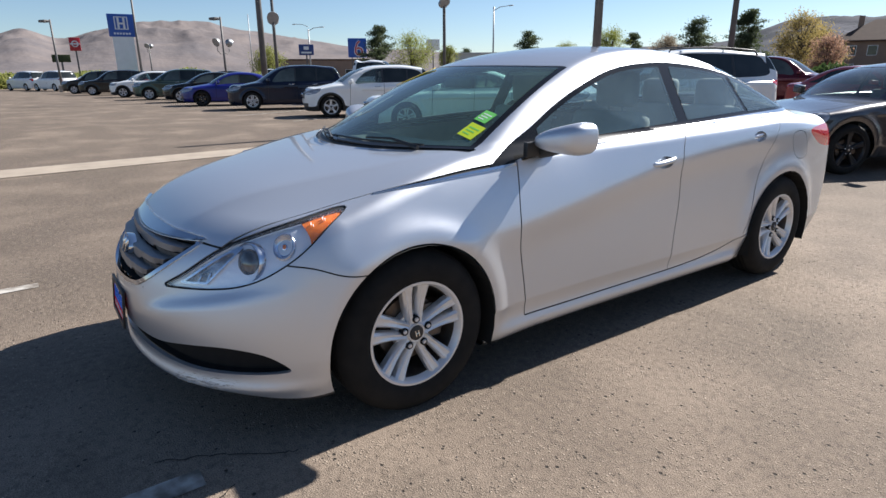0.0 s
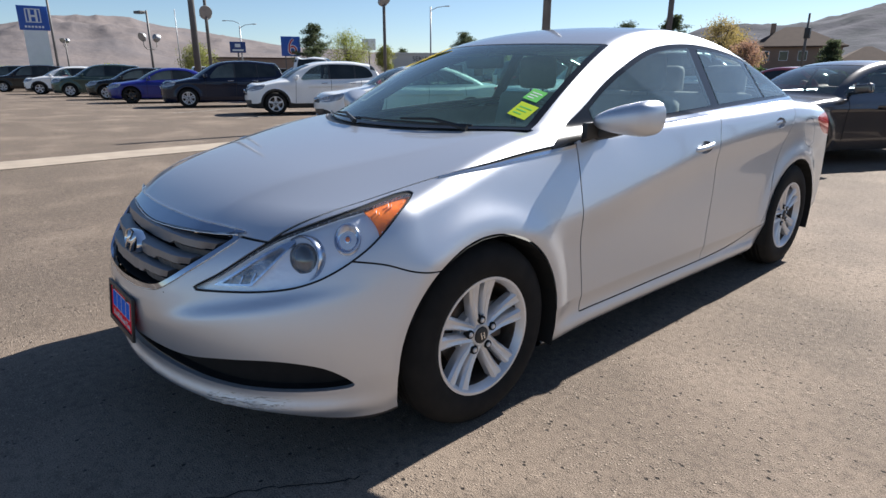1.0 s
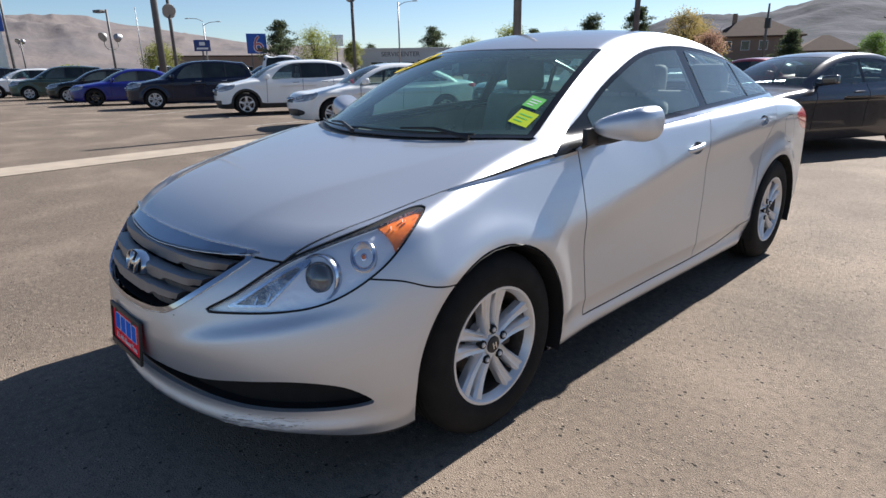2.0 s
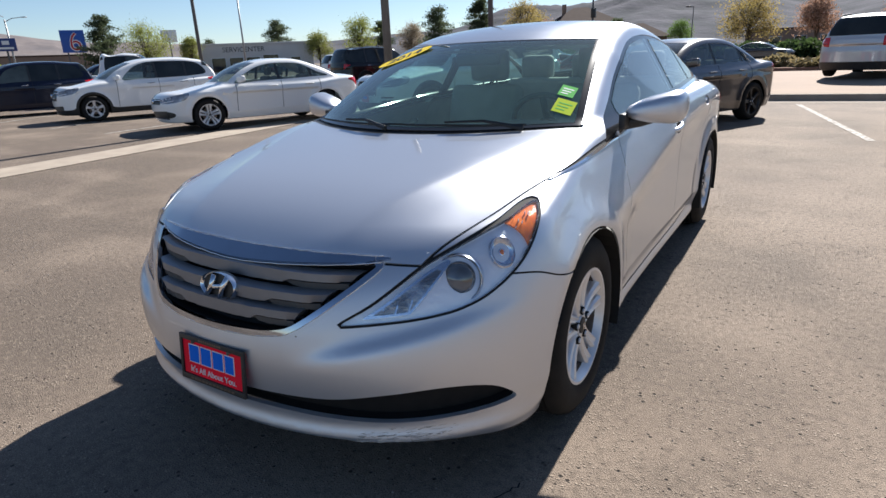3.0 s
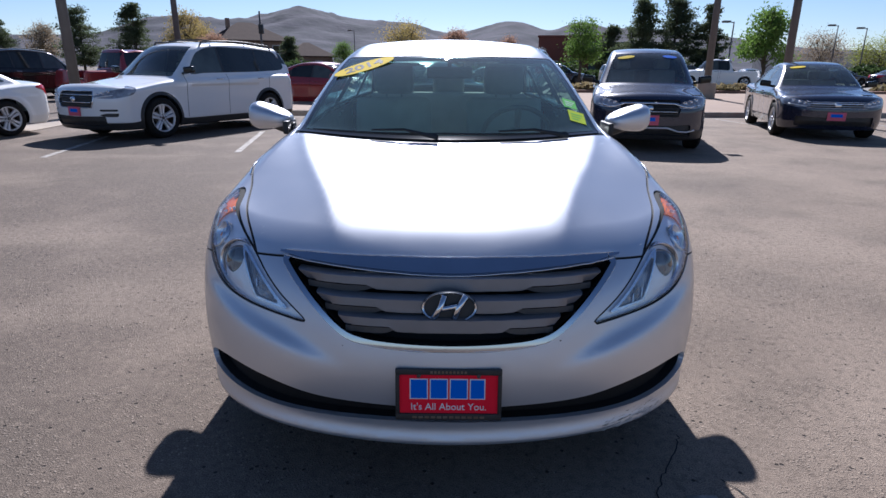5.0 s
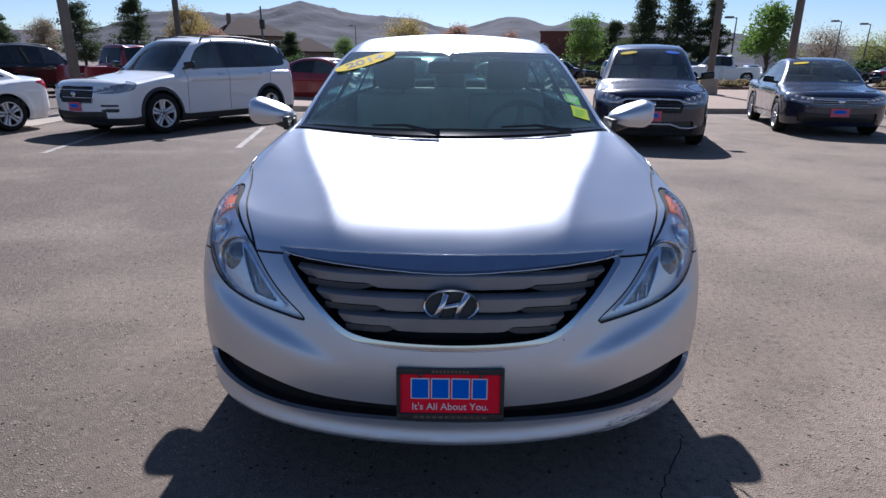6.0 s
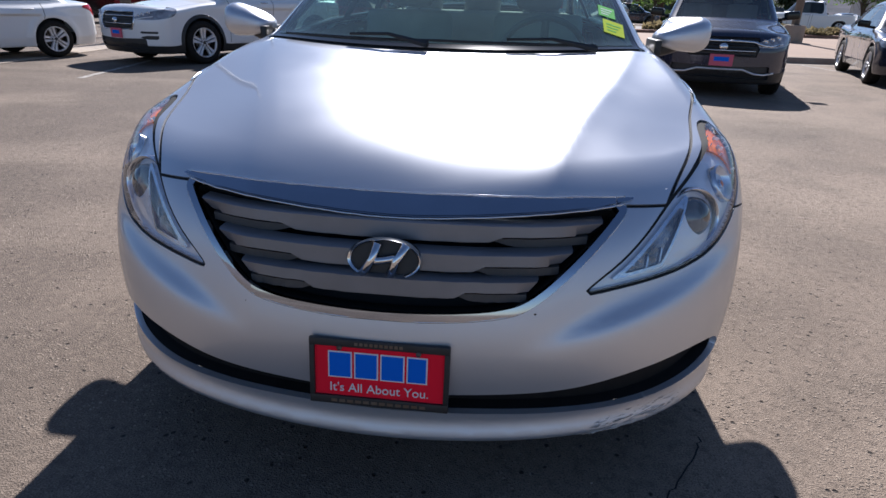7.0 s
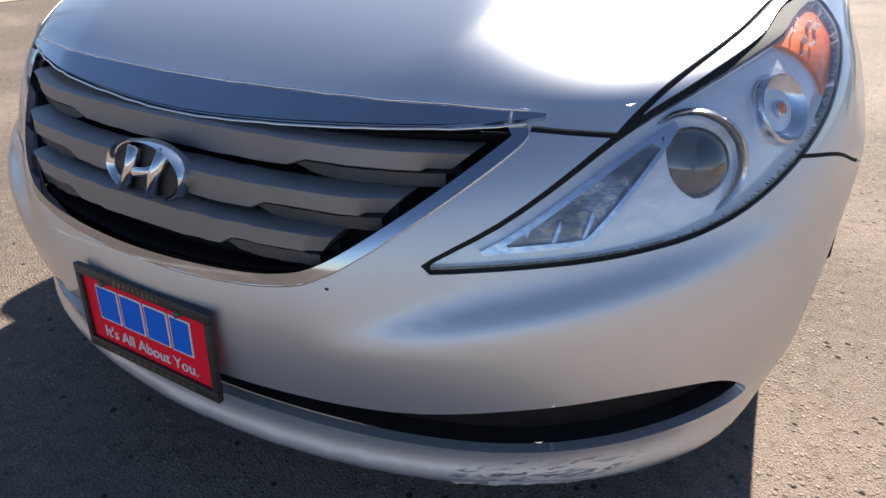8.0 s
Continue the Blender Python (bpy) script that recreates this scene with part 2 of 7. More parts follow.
    nt.links.new(ramp(pits.outputs["Distance"], 0.19, 0.10, 0.0, 1.0), pit.inputs[0])
    nt.links.new(pit_on, pit.inputs[1])
    c = blend(pit.outputs[0], c, (0.045, 0.038, 0.033, 1))
    nt.links.new(c, b.inputs["Base Color"])
    h0 = nt.nodes.new("ShaderNodeMath")
    h0.operation = "MULTIPLY_ADD"
    h0.inputs[1].default_value = 0.9
    nt.links.new(chip.outputs[0], h0.inputs[0])
    nt.links.new(grit.outputs["Fac"], h0.inputs[2])
    h = nt.nodes.new("ShaderNodeMath")
    h.operation = "SUBTRACT"
    nt.links.new(h0.outputs[0], h.inputs[0])
    nt.links.new(pit.outputs[0], h.inputs[1])
    bp = nt.nodes.new("ShaderNodeBump")
    bp.inputs["Strength"].default_value, bp.inputs["Distance"].default_value = 0.9, 0.006
    nt.links.new(h.outputs[0], bp.inputs["Height"])
    nt.links.new(bp.outputs[0], b.inputs["Normal"])
    return m


LAMPCHROME = grainy(material("lamp_chrome", (0.70, 0.74, 0.82), 0.16, 1.0), (0.50, 0.55, 0.64), 30, 60, 0.3, 0.003, 0.4)
STEPGREY = grainy(material("slat_step_grey", (0.10, 0.095, 0.09), 0.6), (0.075, 0.07, 0.066), 15, 500, 0.1, 0.0004)
LAMPSILVER = grainy(material("lamp_silver", (0.90, 0.92, 0.95), 0.16, 0.25, 0.6), (0.80, 0.82, 0.87), 9, 48, 0.4, 0.005)
# matte pale fins that stand in for glare over the amber
GLAREFIN = material("pale_glare_fin", (0.80, 0.81, 0.84), 0.45)
SMOKED = grainy(material("smoked_reflector", (0.16, 0.16, 0.17), 0.12, 0.8), (0.36, 0.37, 0.40), 22, 70, 0.7, 0.005, 0.25)
HEADGLASS = grainy(material("head_glass", (0.14, 0.145, 0.16), 0.08, 0.35, 0, 0.6), (0.50, 0.51, 0.54), 12, 40, 0.4, 0.004)
LENS = material("projector_glass", (0.05, 0.055, 0.06), 0.03, 0.0, 1.0, 1.0)
ASPHALT = asphalt_material()
CONCRETE = grainy(material("concrete", (0.36, 0.30, 0.235), 0.9), (0.26, 0.215, 0.17), 3, 150, 0.4, 0.003, 0.5)
APRON = grainy(material("tan_concrete", (0.31, 0.215, 0.15), 0.9), (0.25, 0.175, 0.125), 0.8, 120, 0.4, 0.003, 0.5)
LINE = grainy(material("line_paint", (0.44, 0.41, 0.37), 0.85), (0.16, 0.135, 0.11), 11, 200, 0.4, 0.002, 0.25)
# dry brown slopes, with base colours paled to stand for distance haze
HILL = grainy(material("hazy_dry_hills", (0.185, 0.158, 0.150), 1.0, 0, 0, 0.1), (0.135, 0.122, 0.125), 0.010, 0.05, 0.3, 8, 0.35)
# scrub patches on the hills; bluish distance haze is put into both base colours
HILL2 = grainy(material("hazy_scrub_hills", (0.092, 0.090, 0.108), 1.0, 0, 0, 0.1), (0.046, 0.052, 0.062), 0.016, 0.08, 0.3, 6, 0.28)
POLE = grainy(material("pole_paint", (0.10, 0.097, 0.096), 0.6, 0.3), (0.14, 0.132, 0.128), 4, 80, 0.3, 0.001)
GALV = grainy(material("galvanised", (0.35, 0.36, 0.37), 0.5, 0.6), (0.28, 0.28, 0.29), 6, 90, 0.2, 0.001)
BARK = grainy(material("bark", (0.09, 0.065, 0.045), 0.95), (0.05, 0.04, 0.03), 6, 40, 0.8, 0.02)


# ---- shaped shells: a smooth field, a skin over it, and cuts along curves ----
def cubic(xs, ys):
    """A smooth curve through a few stations (natural spline)."""
    xs, ys = np.array(xs, float), np.array(ys, float)
    n, h = len(xs), np.diff(xs)
    a = np.eye(n)
    b = np.zeros(n)
    for i in range(1, n - 1):
        a[i, i - 1:i + 2] = h[i - 1], 2 * (h[i - 1] + h[i]), h[i]
        b[i] = 6 * ((ys[i + 1] - ys[i]) / h[i] - (ys[i] - ys[i - 1]) / h[i - 1])
    m = np.linalg.solve(a, b)

    def curve(x):
        x = np.clip(x, xs[0], xs[-1])
        i = np.clip(np.searchsorted(xs, x) - 1, 0, n - 2)
        d, e, w = x - xs[i], xs[i + 1] - x, h[i]
        return (m[i] * e ** 3 + m[i + 1] * d ** 3) / (6 * w) + (ys[i] / w - m[i] * w / 6) * e + (ys[i + 1] / w - m[i + 1] * w / 6) * d
    return curve


def smax(a, b, k):
    h = np.maximum(k - np.abs(a - b), 0)
    return np.maximum(a, b) + h * h / (4 * k)


def smin(a, b, k):
    return -smax(-a, -b, k)


def ease(a, b, x):
    s = np.clip((x - a) / (b - a), 0, 1)
    return s * s * (3 - 2 * s)


def grad(field, p, e=1e-3):
    g = np.empty_like(p)
    for i in range(3):
        d = np.zeros(3)
        d[i] = e
        a, b = p + d, p - d
        g[:, i] = (field(*a.T) - field(*b.T)) / (2 * e)
    return g


def settle_on(field, p, times=3):
    for _ in range(times):
        g = grad(field, p)
        p = p - g * (field(*p.T) / np.maximum((g * g).sum(1), 0.05))[:, None]
    return p


def skin(field, low, high, step):
    """The surface where field is 0, as points and triangles."""
    ax = [np.arange(a, b + step, step) for a, b in zip(low, high)]
    f = field(*np.meshgrid(*ax, indexing="ij"))
    s = f < 0
    nx, ny, nz = f.shape
    total, count = np.zeros((nx - 1, ny - 1, nz - 1, 3)), np.zeros((nx - 1, ny - 1, nz - 1))
    for i in range(3):
        o1, o2 = [k for k in range(3) if k != i]
        for b1 in (0, 1):
            for b2 in (0, 1):
                sl0 = [slice(0, -1)] * 3
                sl0[o1], sl0[o2] = slice(b1, f.shape[o1] - 1 + b1), slice(b2, f.shape[o2] - 1 + b2)
                sl1 = list(sl0)
                sl1[i] = slice(1, None)
                f0, f1 = f[tuple(sl0)], f[tuple(sl1)]
                cross = (f0 < 0) != (f1 < 0)
                t = np.where(cross, f0 / np.where(cross, f0 - f1, 1), 0)
                q = np.zeros((*cross.shape, 3))
                q[..., i], q[..., o1], q[..., o2] = t, b1, b2
                total += q * cross[..., None]
                count += cross
    used = count > 0
    number = np.full(used.shape, -1)
    number[used] = np.arange(used.sum())
    cell = np.argwhere(used)
    p = np.array(low) + (cell + total[used] / count[used][:, None]) * step
    quads = []
    for i in range(3):
        j, k = (i + 1) % 3, (i + 2) % 3
        sl0, sl1 = [slice(None)] * 3, [slice(None)] * 3
        sl0[i], sl1[i] = slice(0, -1), slice(1, None)
        c = np.argwhere(s[tuple(sl0)] != s[tuple(sl1)])
        c = c[(c[:, j] > 0) & (c[:, k] > 0) & (c[:, j] < f.shape[j] - 1) & (c[:, k] < f.shape[k] - 1)]
        inside = s[tuple(c.T)]
        ring = []
        for dj, dk in ((1, 1), (0, 1), (0, 0), (1, 0)):
            e = c.copy()
            e[:, j] -= dj
            e[:, k] -= dk
            ring.append(number[tuple(e.T)])
        q = np.stack(ring, 1)
        quads.append(np.where(inside[:, None], q, q[:, ::-1]))
    q = np.concatenate(quads)
    return settle_on(field, p), np.concatenate([q[:, [0, 1, 2]], q[:, [0, 2, 3]]])


class Skin:
    """Triangles on one surface, which can be parted along curves."""

    def __init__(self, field, low, high, step):
        self.field = field
        self.p, self.all = skin(field, low, high, step)

    def part(self, tri, f):
        """tri parted into where f < 0 and the rest."""
        v = f(*self.p.T)
        v = np.where(np.abs(v) < 2e-5, 2e-5, v)
        neg = v[tri] < 0
        n = neg.sum(1)
        whole_in, whole_out, mixed = tri[n == 3], tri[n == 0], tri[(n == 1) | (n == 2)]
        if not len(mixed):
            return whole_in, whole_out
        lone = np.where(neg[(n == 1) | (n == 2)].sum(1) == 1, 1, 0).astype(bool)
        nm = neg[(n == 1) | (n == 2)]
        first = np.argmax(nm == lone[:, None], 1)
        r = np.arange(len(mixed))
        a, b, c = mixed[r, first], mixed[r, (first + 1) % 3], mixed[r, (first + 2) % 3]
        e = np.concatenate([np.stack([a, b], 1), np.stack([a, c], 1)])
        e.sort(axis=1)
        u, back = np.unique(e, axis=0, return_inverse=True)
        back = back.ravel()
        lo, hi = self.p[u[:, 0]], self.p[u[:, 1]]
        slo = v[u[:, 0]] < 0
        for _ in range(16):
            mid = (lo + hi) / 2
            same = (f(*mid.T) < 0) == slo
            lo, hi = np.where(same[:, None], mid, lo), np.where(same[:, None], hi, mid)
        base = len(self.p)
        self.p = np.concatenate([self.p, settle_on(self.field, (lo + hi) / 2, 1)])
        ab, ac = base + back[:len(a)], base + back[len(a):]
        small = np.stack([a, ab, ac], 1)
        rest = np.concatenate([np.stack([ab, b, c], 1), np.stack([ab, c, ac], 1)])
        two = np.concatenate([lone, lone])
        return np.concatenate([whole_in, small[lone], rest[~two]]), np.concatenate([whole_out, small[~lone], rest[two]])


def inside_of(outline, smooth=True):
    """Signed distance to a closed outline of (u, v), negative inside."""
    c = np.array(outline, float)
    if smooth:
        a, b, d, e = np.roll(c, 1, 0), c, np.roll(c, -1, 0), np.roll(c, -2, 0)
        t = np.linspace(0, 1, 6)[:-1, None, None]
        c = (0.5 * (2 * b + (d - a) * t + (2 * a - 5 * b + 4 * d - e) * t ** 2 + (3 * b - a - 3 * d + e) * t ** 3)).transpose(1, 0, 2).reshape(-1, 2)
    d = np.roll(c, -1, 0)

    def distance(u, v):
        u, v = np.asarray(u, float), np.asarray(v, float)
        best, odd = np.full(u.shape, 1e9), np.zeros(u.shape, bool)
        near = (u > c[:, 0].min() - 0.3) & (u < c[:, 0].max() + 0.3) & (v > c[:, 1].min() - 0.3) & (v < c[:, 1].max() + 0.3)
        un, vn = u[near], v[near]
        bn, on = np.full(un.shape, 1e9), np.zeros(un.shape, bool)
        for (x0, y0), (x1, y1) in zip(c, d):
            ex, ey = x1 - x0, y1 - y0
            wx, wy = un - x0, vn - y0
            t = np.clip((wx * ex + wy * ey) / (ex * ex + ey * ey + 1e-12), 0, 1)
            bn = np.minimum(bn, (wx - ex * t) ** 2 + (wy - ey * t) ** 2)
            if y0 != y1:
                on ^= ((y0 > vn) != (y1 > vn)) & (un < ex * (vn - y0) / ey + x0)
        best[near], odd[near] = bn, on
        return np.where(odd, -1, 1) * np.sqrt(best)
    return distance


# ---- the silver sedan's shape ----
sedan_w = cubic([-1.2, -0.5, -0.2, 0.2, 0.8, 1.6, 2.4, 2.9, 3.4, 3.9], [0.885, 0.888, 0.892, 0.896, 0.888, 0.89, 0.896, 0.893, 0.858, 0.785])
sedan_crease = cubic([-1.2, -0.3, 0.5, 1.5, 2.5, 3.3, 4], [0.66, 0.66, 0.70, 0.865, 0.94, 0.955, 0.955])
sedan_deck = cubic([-1.1, -0.93, -0.84, -0.75, -0.68, -0.6, -0.5, -0.4, -0.1, 0.2, 0.5, 1, 2, 2.8, 3.2, 3.5, 3.75, 3.95],
                   [0.47, 0.637, 0.694, 0.745, 0.782, 0.814, 0.843, 0.868, 0.937, 0.992, 1.02, 1.04, 1.06, 1.072, 1.07, 1.062, 1.045, 0.995])
sedan_rise = cubic([-1.1, -0.75, -0.64, -0.45, -0.3, -0.1, 0.2, 0.35, 4], [-0.02, -0.009, 0.009, 0.026, 0.024, 0.015, 0.002, 0.0, 0.0])
sedan_fold = cubic([-1.1, -0.85, -0.5, -0.1, 0.3, 4], [0.24, 0.30, 0.40, 0.545, 0.66, 0.66])
sedan_lean = cubic([0.1, 0.2, 0.3, 0.45, 0.52, 0.6, 0.7, 0.76, 0.9], [0.10, 0.045, 0.018, 0.0, 0.006, 0.028, 0.075, 0.115, 0.23])
sedan_tail = cubic([0.15, 0.3, 0.55, 0.8, 0.95, 1.05, 1.2], [0.14, 0.06, 0.0, 0.025, 0.07, 0.13, 0.25])
sedan_roof = cubic([-0.3, 0.0, 0.15, 0.35, 0.6, 0.9, 1.1, 1.35, 1.65, 2.0, 2.35, 2.7, 3.05, 3.3, 3.7],
                   [0.76, 0.93, 1.01, 1.115, 1.235, 1.352, 1.405, 1.443, 1.462, 1.45, 1.405, 1.31, 1.185, 1.085, 0.90])


def sedan(x, y, z):
    ax = np.abs(x)
    zc = sedan_crease(y)
    bend = np.sqrt((z - zc) ** 2 + 0.018 ** 2)
    up, dn = (bend + z - zc) / 2, (bend - z + zc) / 2
    door = ease(0.25, 0.7, y) * (1 - ease(2.3, 3.0, y))
    xs = sedan_w(y) - 0.28 * up - 0.3 * up * up - 0.024 * (1 - np.exp(-(dn / 0.10) ** 2)) * (0.15 + 0.85 * door)
    xs = xs - 0.30 * np.maximum(0.34 - z, 0) + 0.035 * np.exp(-((z - 0.21) / 0.05) ** 2) * ease(0.3, 0.45, y) * (1 - ease(2.3, 2.45, y))
    for ya in (0.0, 2.795):
        r = np.hypot(y - ya, z - 0.33)
        xs = xs + 0.015 * np.exp(-((r - 0.40) / 0.06) ** 2) * ease(0.15, 0.35, z)
    side = (ax - xs) * 0.96
    fold = ax - sedan_fold(y)
    crown = 1 - ease(-0.06, 0.26, fold)
    fold = (fold + np.sqrt(fold * fold + 0.012 ** 2)) / 2
    zt = sedan_deck(y) - (0.058 - 0.045 * ease(-0.3, 0.35, y) + 0.05 * ease(2.6, 3.2, y)) * ax * ax - 0.02 * ax ** 4 + sedan_rise(np.minimum(y, 3.9)) * crown + 0.0095 * np.exp(-fold / 0.05) * (1 - ease(0.3, 0.6, y)) * ease(-0.95, -0.80, y) - 0.006
    top = (z - zt) * 0.95
    ridge = 0.40 + 0.26 * ax
    step = 1 / (1 + np.exp(np.clip((z - ridge) / 0.010, -30, 30)))
    yf = -0.912 + 0.35 * ax ** 2 + 0.45 * ax ** 6 + sedan_lean(z) - 0.029 * (step - 1) * ease(0.27, 0.5, ax) * (1 - ease(0.66, 0.9, ax)) - 0.022 * np.exp(-((z - 0.235) / 0.028) ** 2)
    front = (yf - y) * 0.85
    yr = 3.86 - 0.28 * ax ** 2 - 0.25 * ax ** 4 - sedan_tail(z)
    rear = (y - yr) * 0.85
    low = 0.168 + 0.05 * (1 - ease(-0.75, -0.4, y)) - z
    f = smax(side, top, 0.06 + 0.09 * ease(2.9, 3.5, y))
    f = smax(smax(f, front, 0.07), rear, 0.08)
    f = smax(f, low, 0.015)
    yy = y - ax ** 2 * (0.36 - 0.61 * ease(0.9, 2.3, y))
    gtop = (z - sedan_roof(yy) + 0.11 * ax * ax) * 0.9
    xg = 0.815 - 0.028 * (y - 1.6) ** 2 - 0.60 * (z - 1.0)
    gside = np.maximum((ax - xg) * 0.857, side + 0.036)
    return smin(f, np.maximum(smax(gtop, gside, 0.06), 0.9 - 0.26 * ease(0.18, 0.36, y) * (1 - ease(2.7, 2.95, y)) - z), 0.03)


# ---- mesh helpers ----
def raw_part(name, verts, faces, mat, parent=None, label="", normals=None, smooth=True):
    me = bpy.data.meshes.new(name)
    me.from_pydata([tuple(map(float, v)) for v in verts], [], [tuple(map(int, f)) for f in faces])
    me.materials.append(mat)
    if smooth:
        me.polygons.foreach_set("use_smooth", [True] * len(me.polygons))
    if normals is not None:
        me.normals_split_custom_set_from_vertices([tuple(map(float, n)) for n in normals])
    ob = new(name, me)
    ob.parent = parent
    return tagged(ob, label)


def part(name, bm, mat, parent=None, label="", smooth=False, angle=None):
    me = bpy.data.meshes.new(name)
    bmesh.ops.recalc_face_normals(bm, faces=bm.faces[:])
    if angle is not None:
        for e in bm.edges:
            e.smooth = not (len(e.link_faces) == 2 and e.calc_face_angle(0) > radians(angle))
    for f in bm.faces:
        f.smooth = smooth or angle is not None
    bm.to_mesh(me)
    bm.free()
    me.materials.append(mat)
    ob = new(name, me)
    ob.parent = parent
    return tagged(ob, label)


def thing(name, label, category, group="", m=None, kind=""):
    ob = new(name)
    ob.empty_display_size = 0.2
    tagged(ob, label, category, group, kind)
    if m is not None:
        ob.matrix_basis = m
    return ob


def box(bm, lo, hi, m=None, bevel=0.0, segments=2):
    lo, hi = Vector(lo), Vector(hi)
    r = bmesh.ops.create_cube(bm, size=1.0, matrix=Matrix.Translation((lo + hi) / 2) @ Matrix.Diagonal((*(hi - lo), 1)))
    v = r["verts"]
    if bevel:
        e = list({e for x in v for e in x.link_edges})
        r = bmesh.ops.bevel(bm, geom=e, offset=bevel, segments=segments, affect="EDGES", profile=0.6)
        v = list({x for f in r["faces"] for x in f.verts} | {x for x in v if x.is_valid})
        v = [x for x in v if x.is_valid]
    if m is not None:
        bmesh.ops.transform(bm, matrix=m, verts=v)
    return bm


def lathe(bm, profile, n=48, axis="X", m=None):
    """A ring of (radius, along) turned about an axis."""
    rows = []
    for r, a in profile:
        row = []
        for i in range(n):
            t = 2 * math.pi * i / n
            c, s = r * math.cos(t), r * math.sin(t)
            p = {"X": (a, c, s), "Y": (c, a, s), "Z": (c, s, a)}[axis]
            row.append(bm.verts.new(m @ Vector(p) if m else p))
        rows.append(row)
    for p, q in zip(rows, rows[1:]):
        for i in range(n):
            bm.faces.new((p[i], p[(i + 1) % n], q[(i + 1) % n], q[i]))
    return rows


def tube(bm, pts, radius, n=8, cap=True):
    """A round bar along a line of points; radius may be a list."""
    pts = [Vector(p) for p in pts]
    rs = radius if isinstance(radius, (list, tuple)) else [radius] * len(pts)
    rows = []
    for i, p in enumerate(pts):
        d = (pts[min(i + 1, len(pts) - 1)] - pts[max(i - 1, 0)]).normalized()
        u = d.orthogonal().normalized() if i == 0 else (rows_u - d * rows_u.dot(d)).normalized()
        rows_u = u
        w = d.cross(u)
        rows.append([bm.verts.new(p + (u * math.cos(2 * math.pi * k / n) + w * math.sin(2 * math.pi * k / n)) * rs[i]) for k in range(n)])
    for a, b in zip(rows, rows[1:]):
        for k in range(n):
            bm.faces.new((a[k], a[(k + 1) % n], b[(k + 1) % n], b[k]))
    if cap:
        bm.faces.new(rows[0][::-1])
        bm.faces.new(rows[-1])
    return bm


def panel(sk, tri, name, mat, parent, label="", push=0.0, flange=0.012, keep=None):
    """A sheet of a skin as a part, with its rim turned inward."""
    if keep is not None:
        c = sk.p[tri].mean(1)
        tri = tri[keep(*c.T)]
    if not len(tri):
        return None
    used, back = np.unique(tri, return_inverse=True)
    t = back.reshape(tri.shape)
    p = sk.p[used]
    n = grad(sk.field, p)
    n /= np.linalg.norm(n, axis=1)[:, None] + 1e-9
    p = p + n * push
    faces = t
    if flange:
        e = np.concatenate([t[:, [0, 1]], t[:, [1, 2]], t[:, [2, 0]]])
        key = np.sort(e, 1)
        _, first, count = np.unique(key, axis=0, return_index=True, return_counts=True)
        rim = e[first[count == 1]]
        rv, rb = np.unique(rim, return_inverse=True)
        rb = rb.reshape(rim.shape)
        k = len(p)
        up, dn = k + rb, k + len(rv) + rb
        p = np.concatenate([p, p[rv], p[rv] - n[rv] * flange])
        n = np.concatenate([n, np.zeros((2 * len(rv), 3))])
        q = np.stack([up[:, 1], up[:, 0], dn[:, 0], dn[:, 1]], 1)
        faces = list(map(tuple, t)) + list(map(tuple, q))
    return raw_part(name, p, faces, mat, parent, label, n)


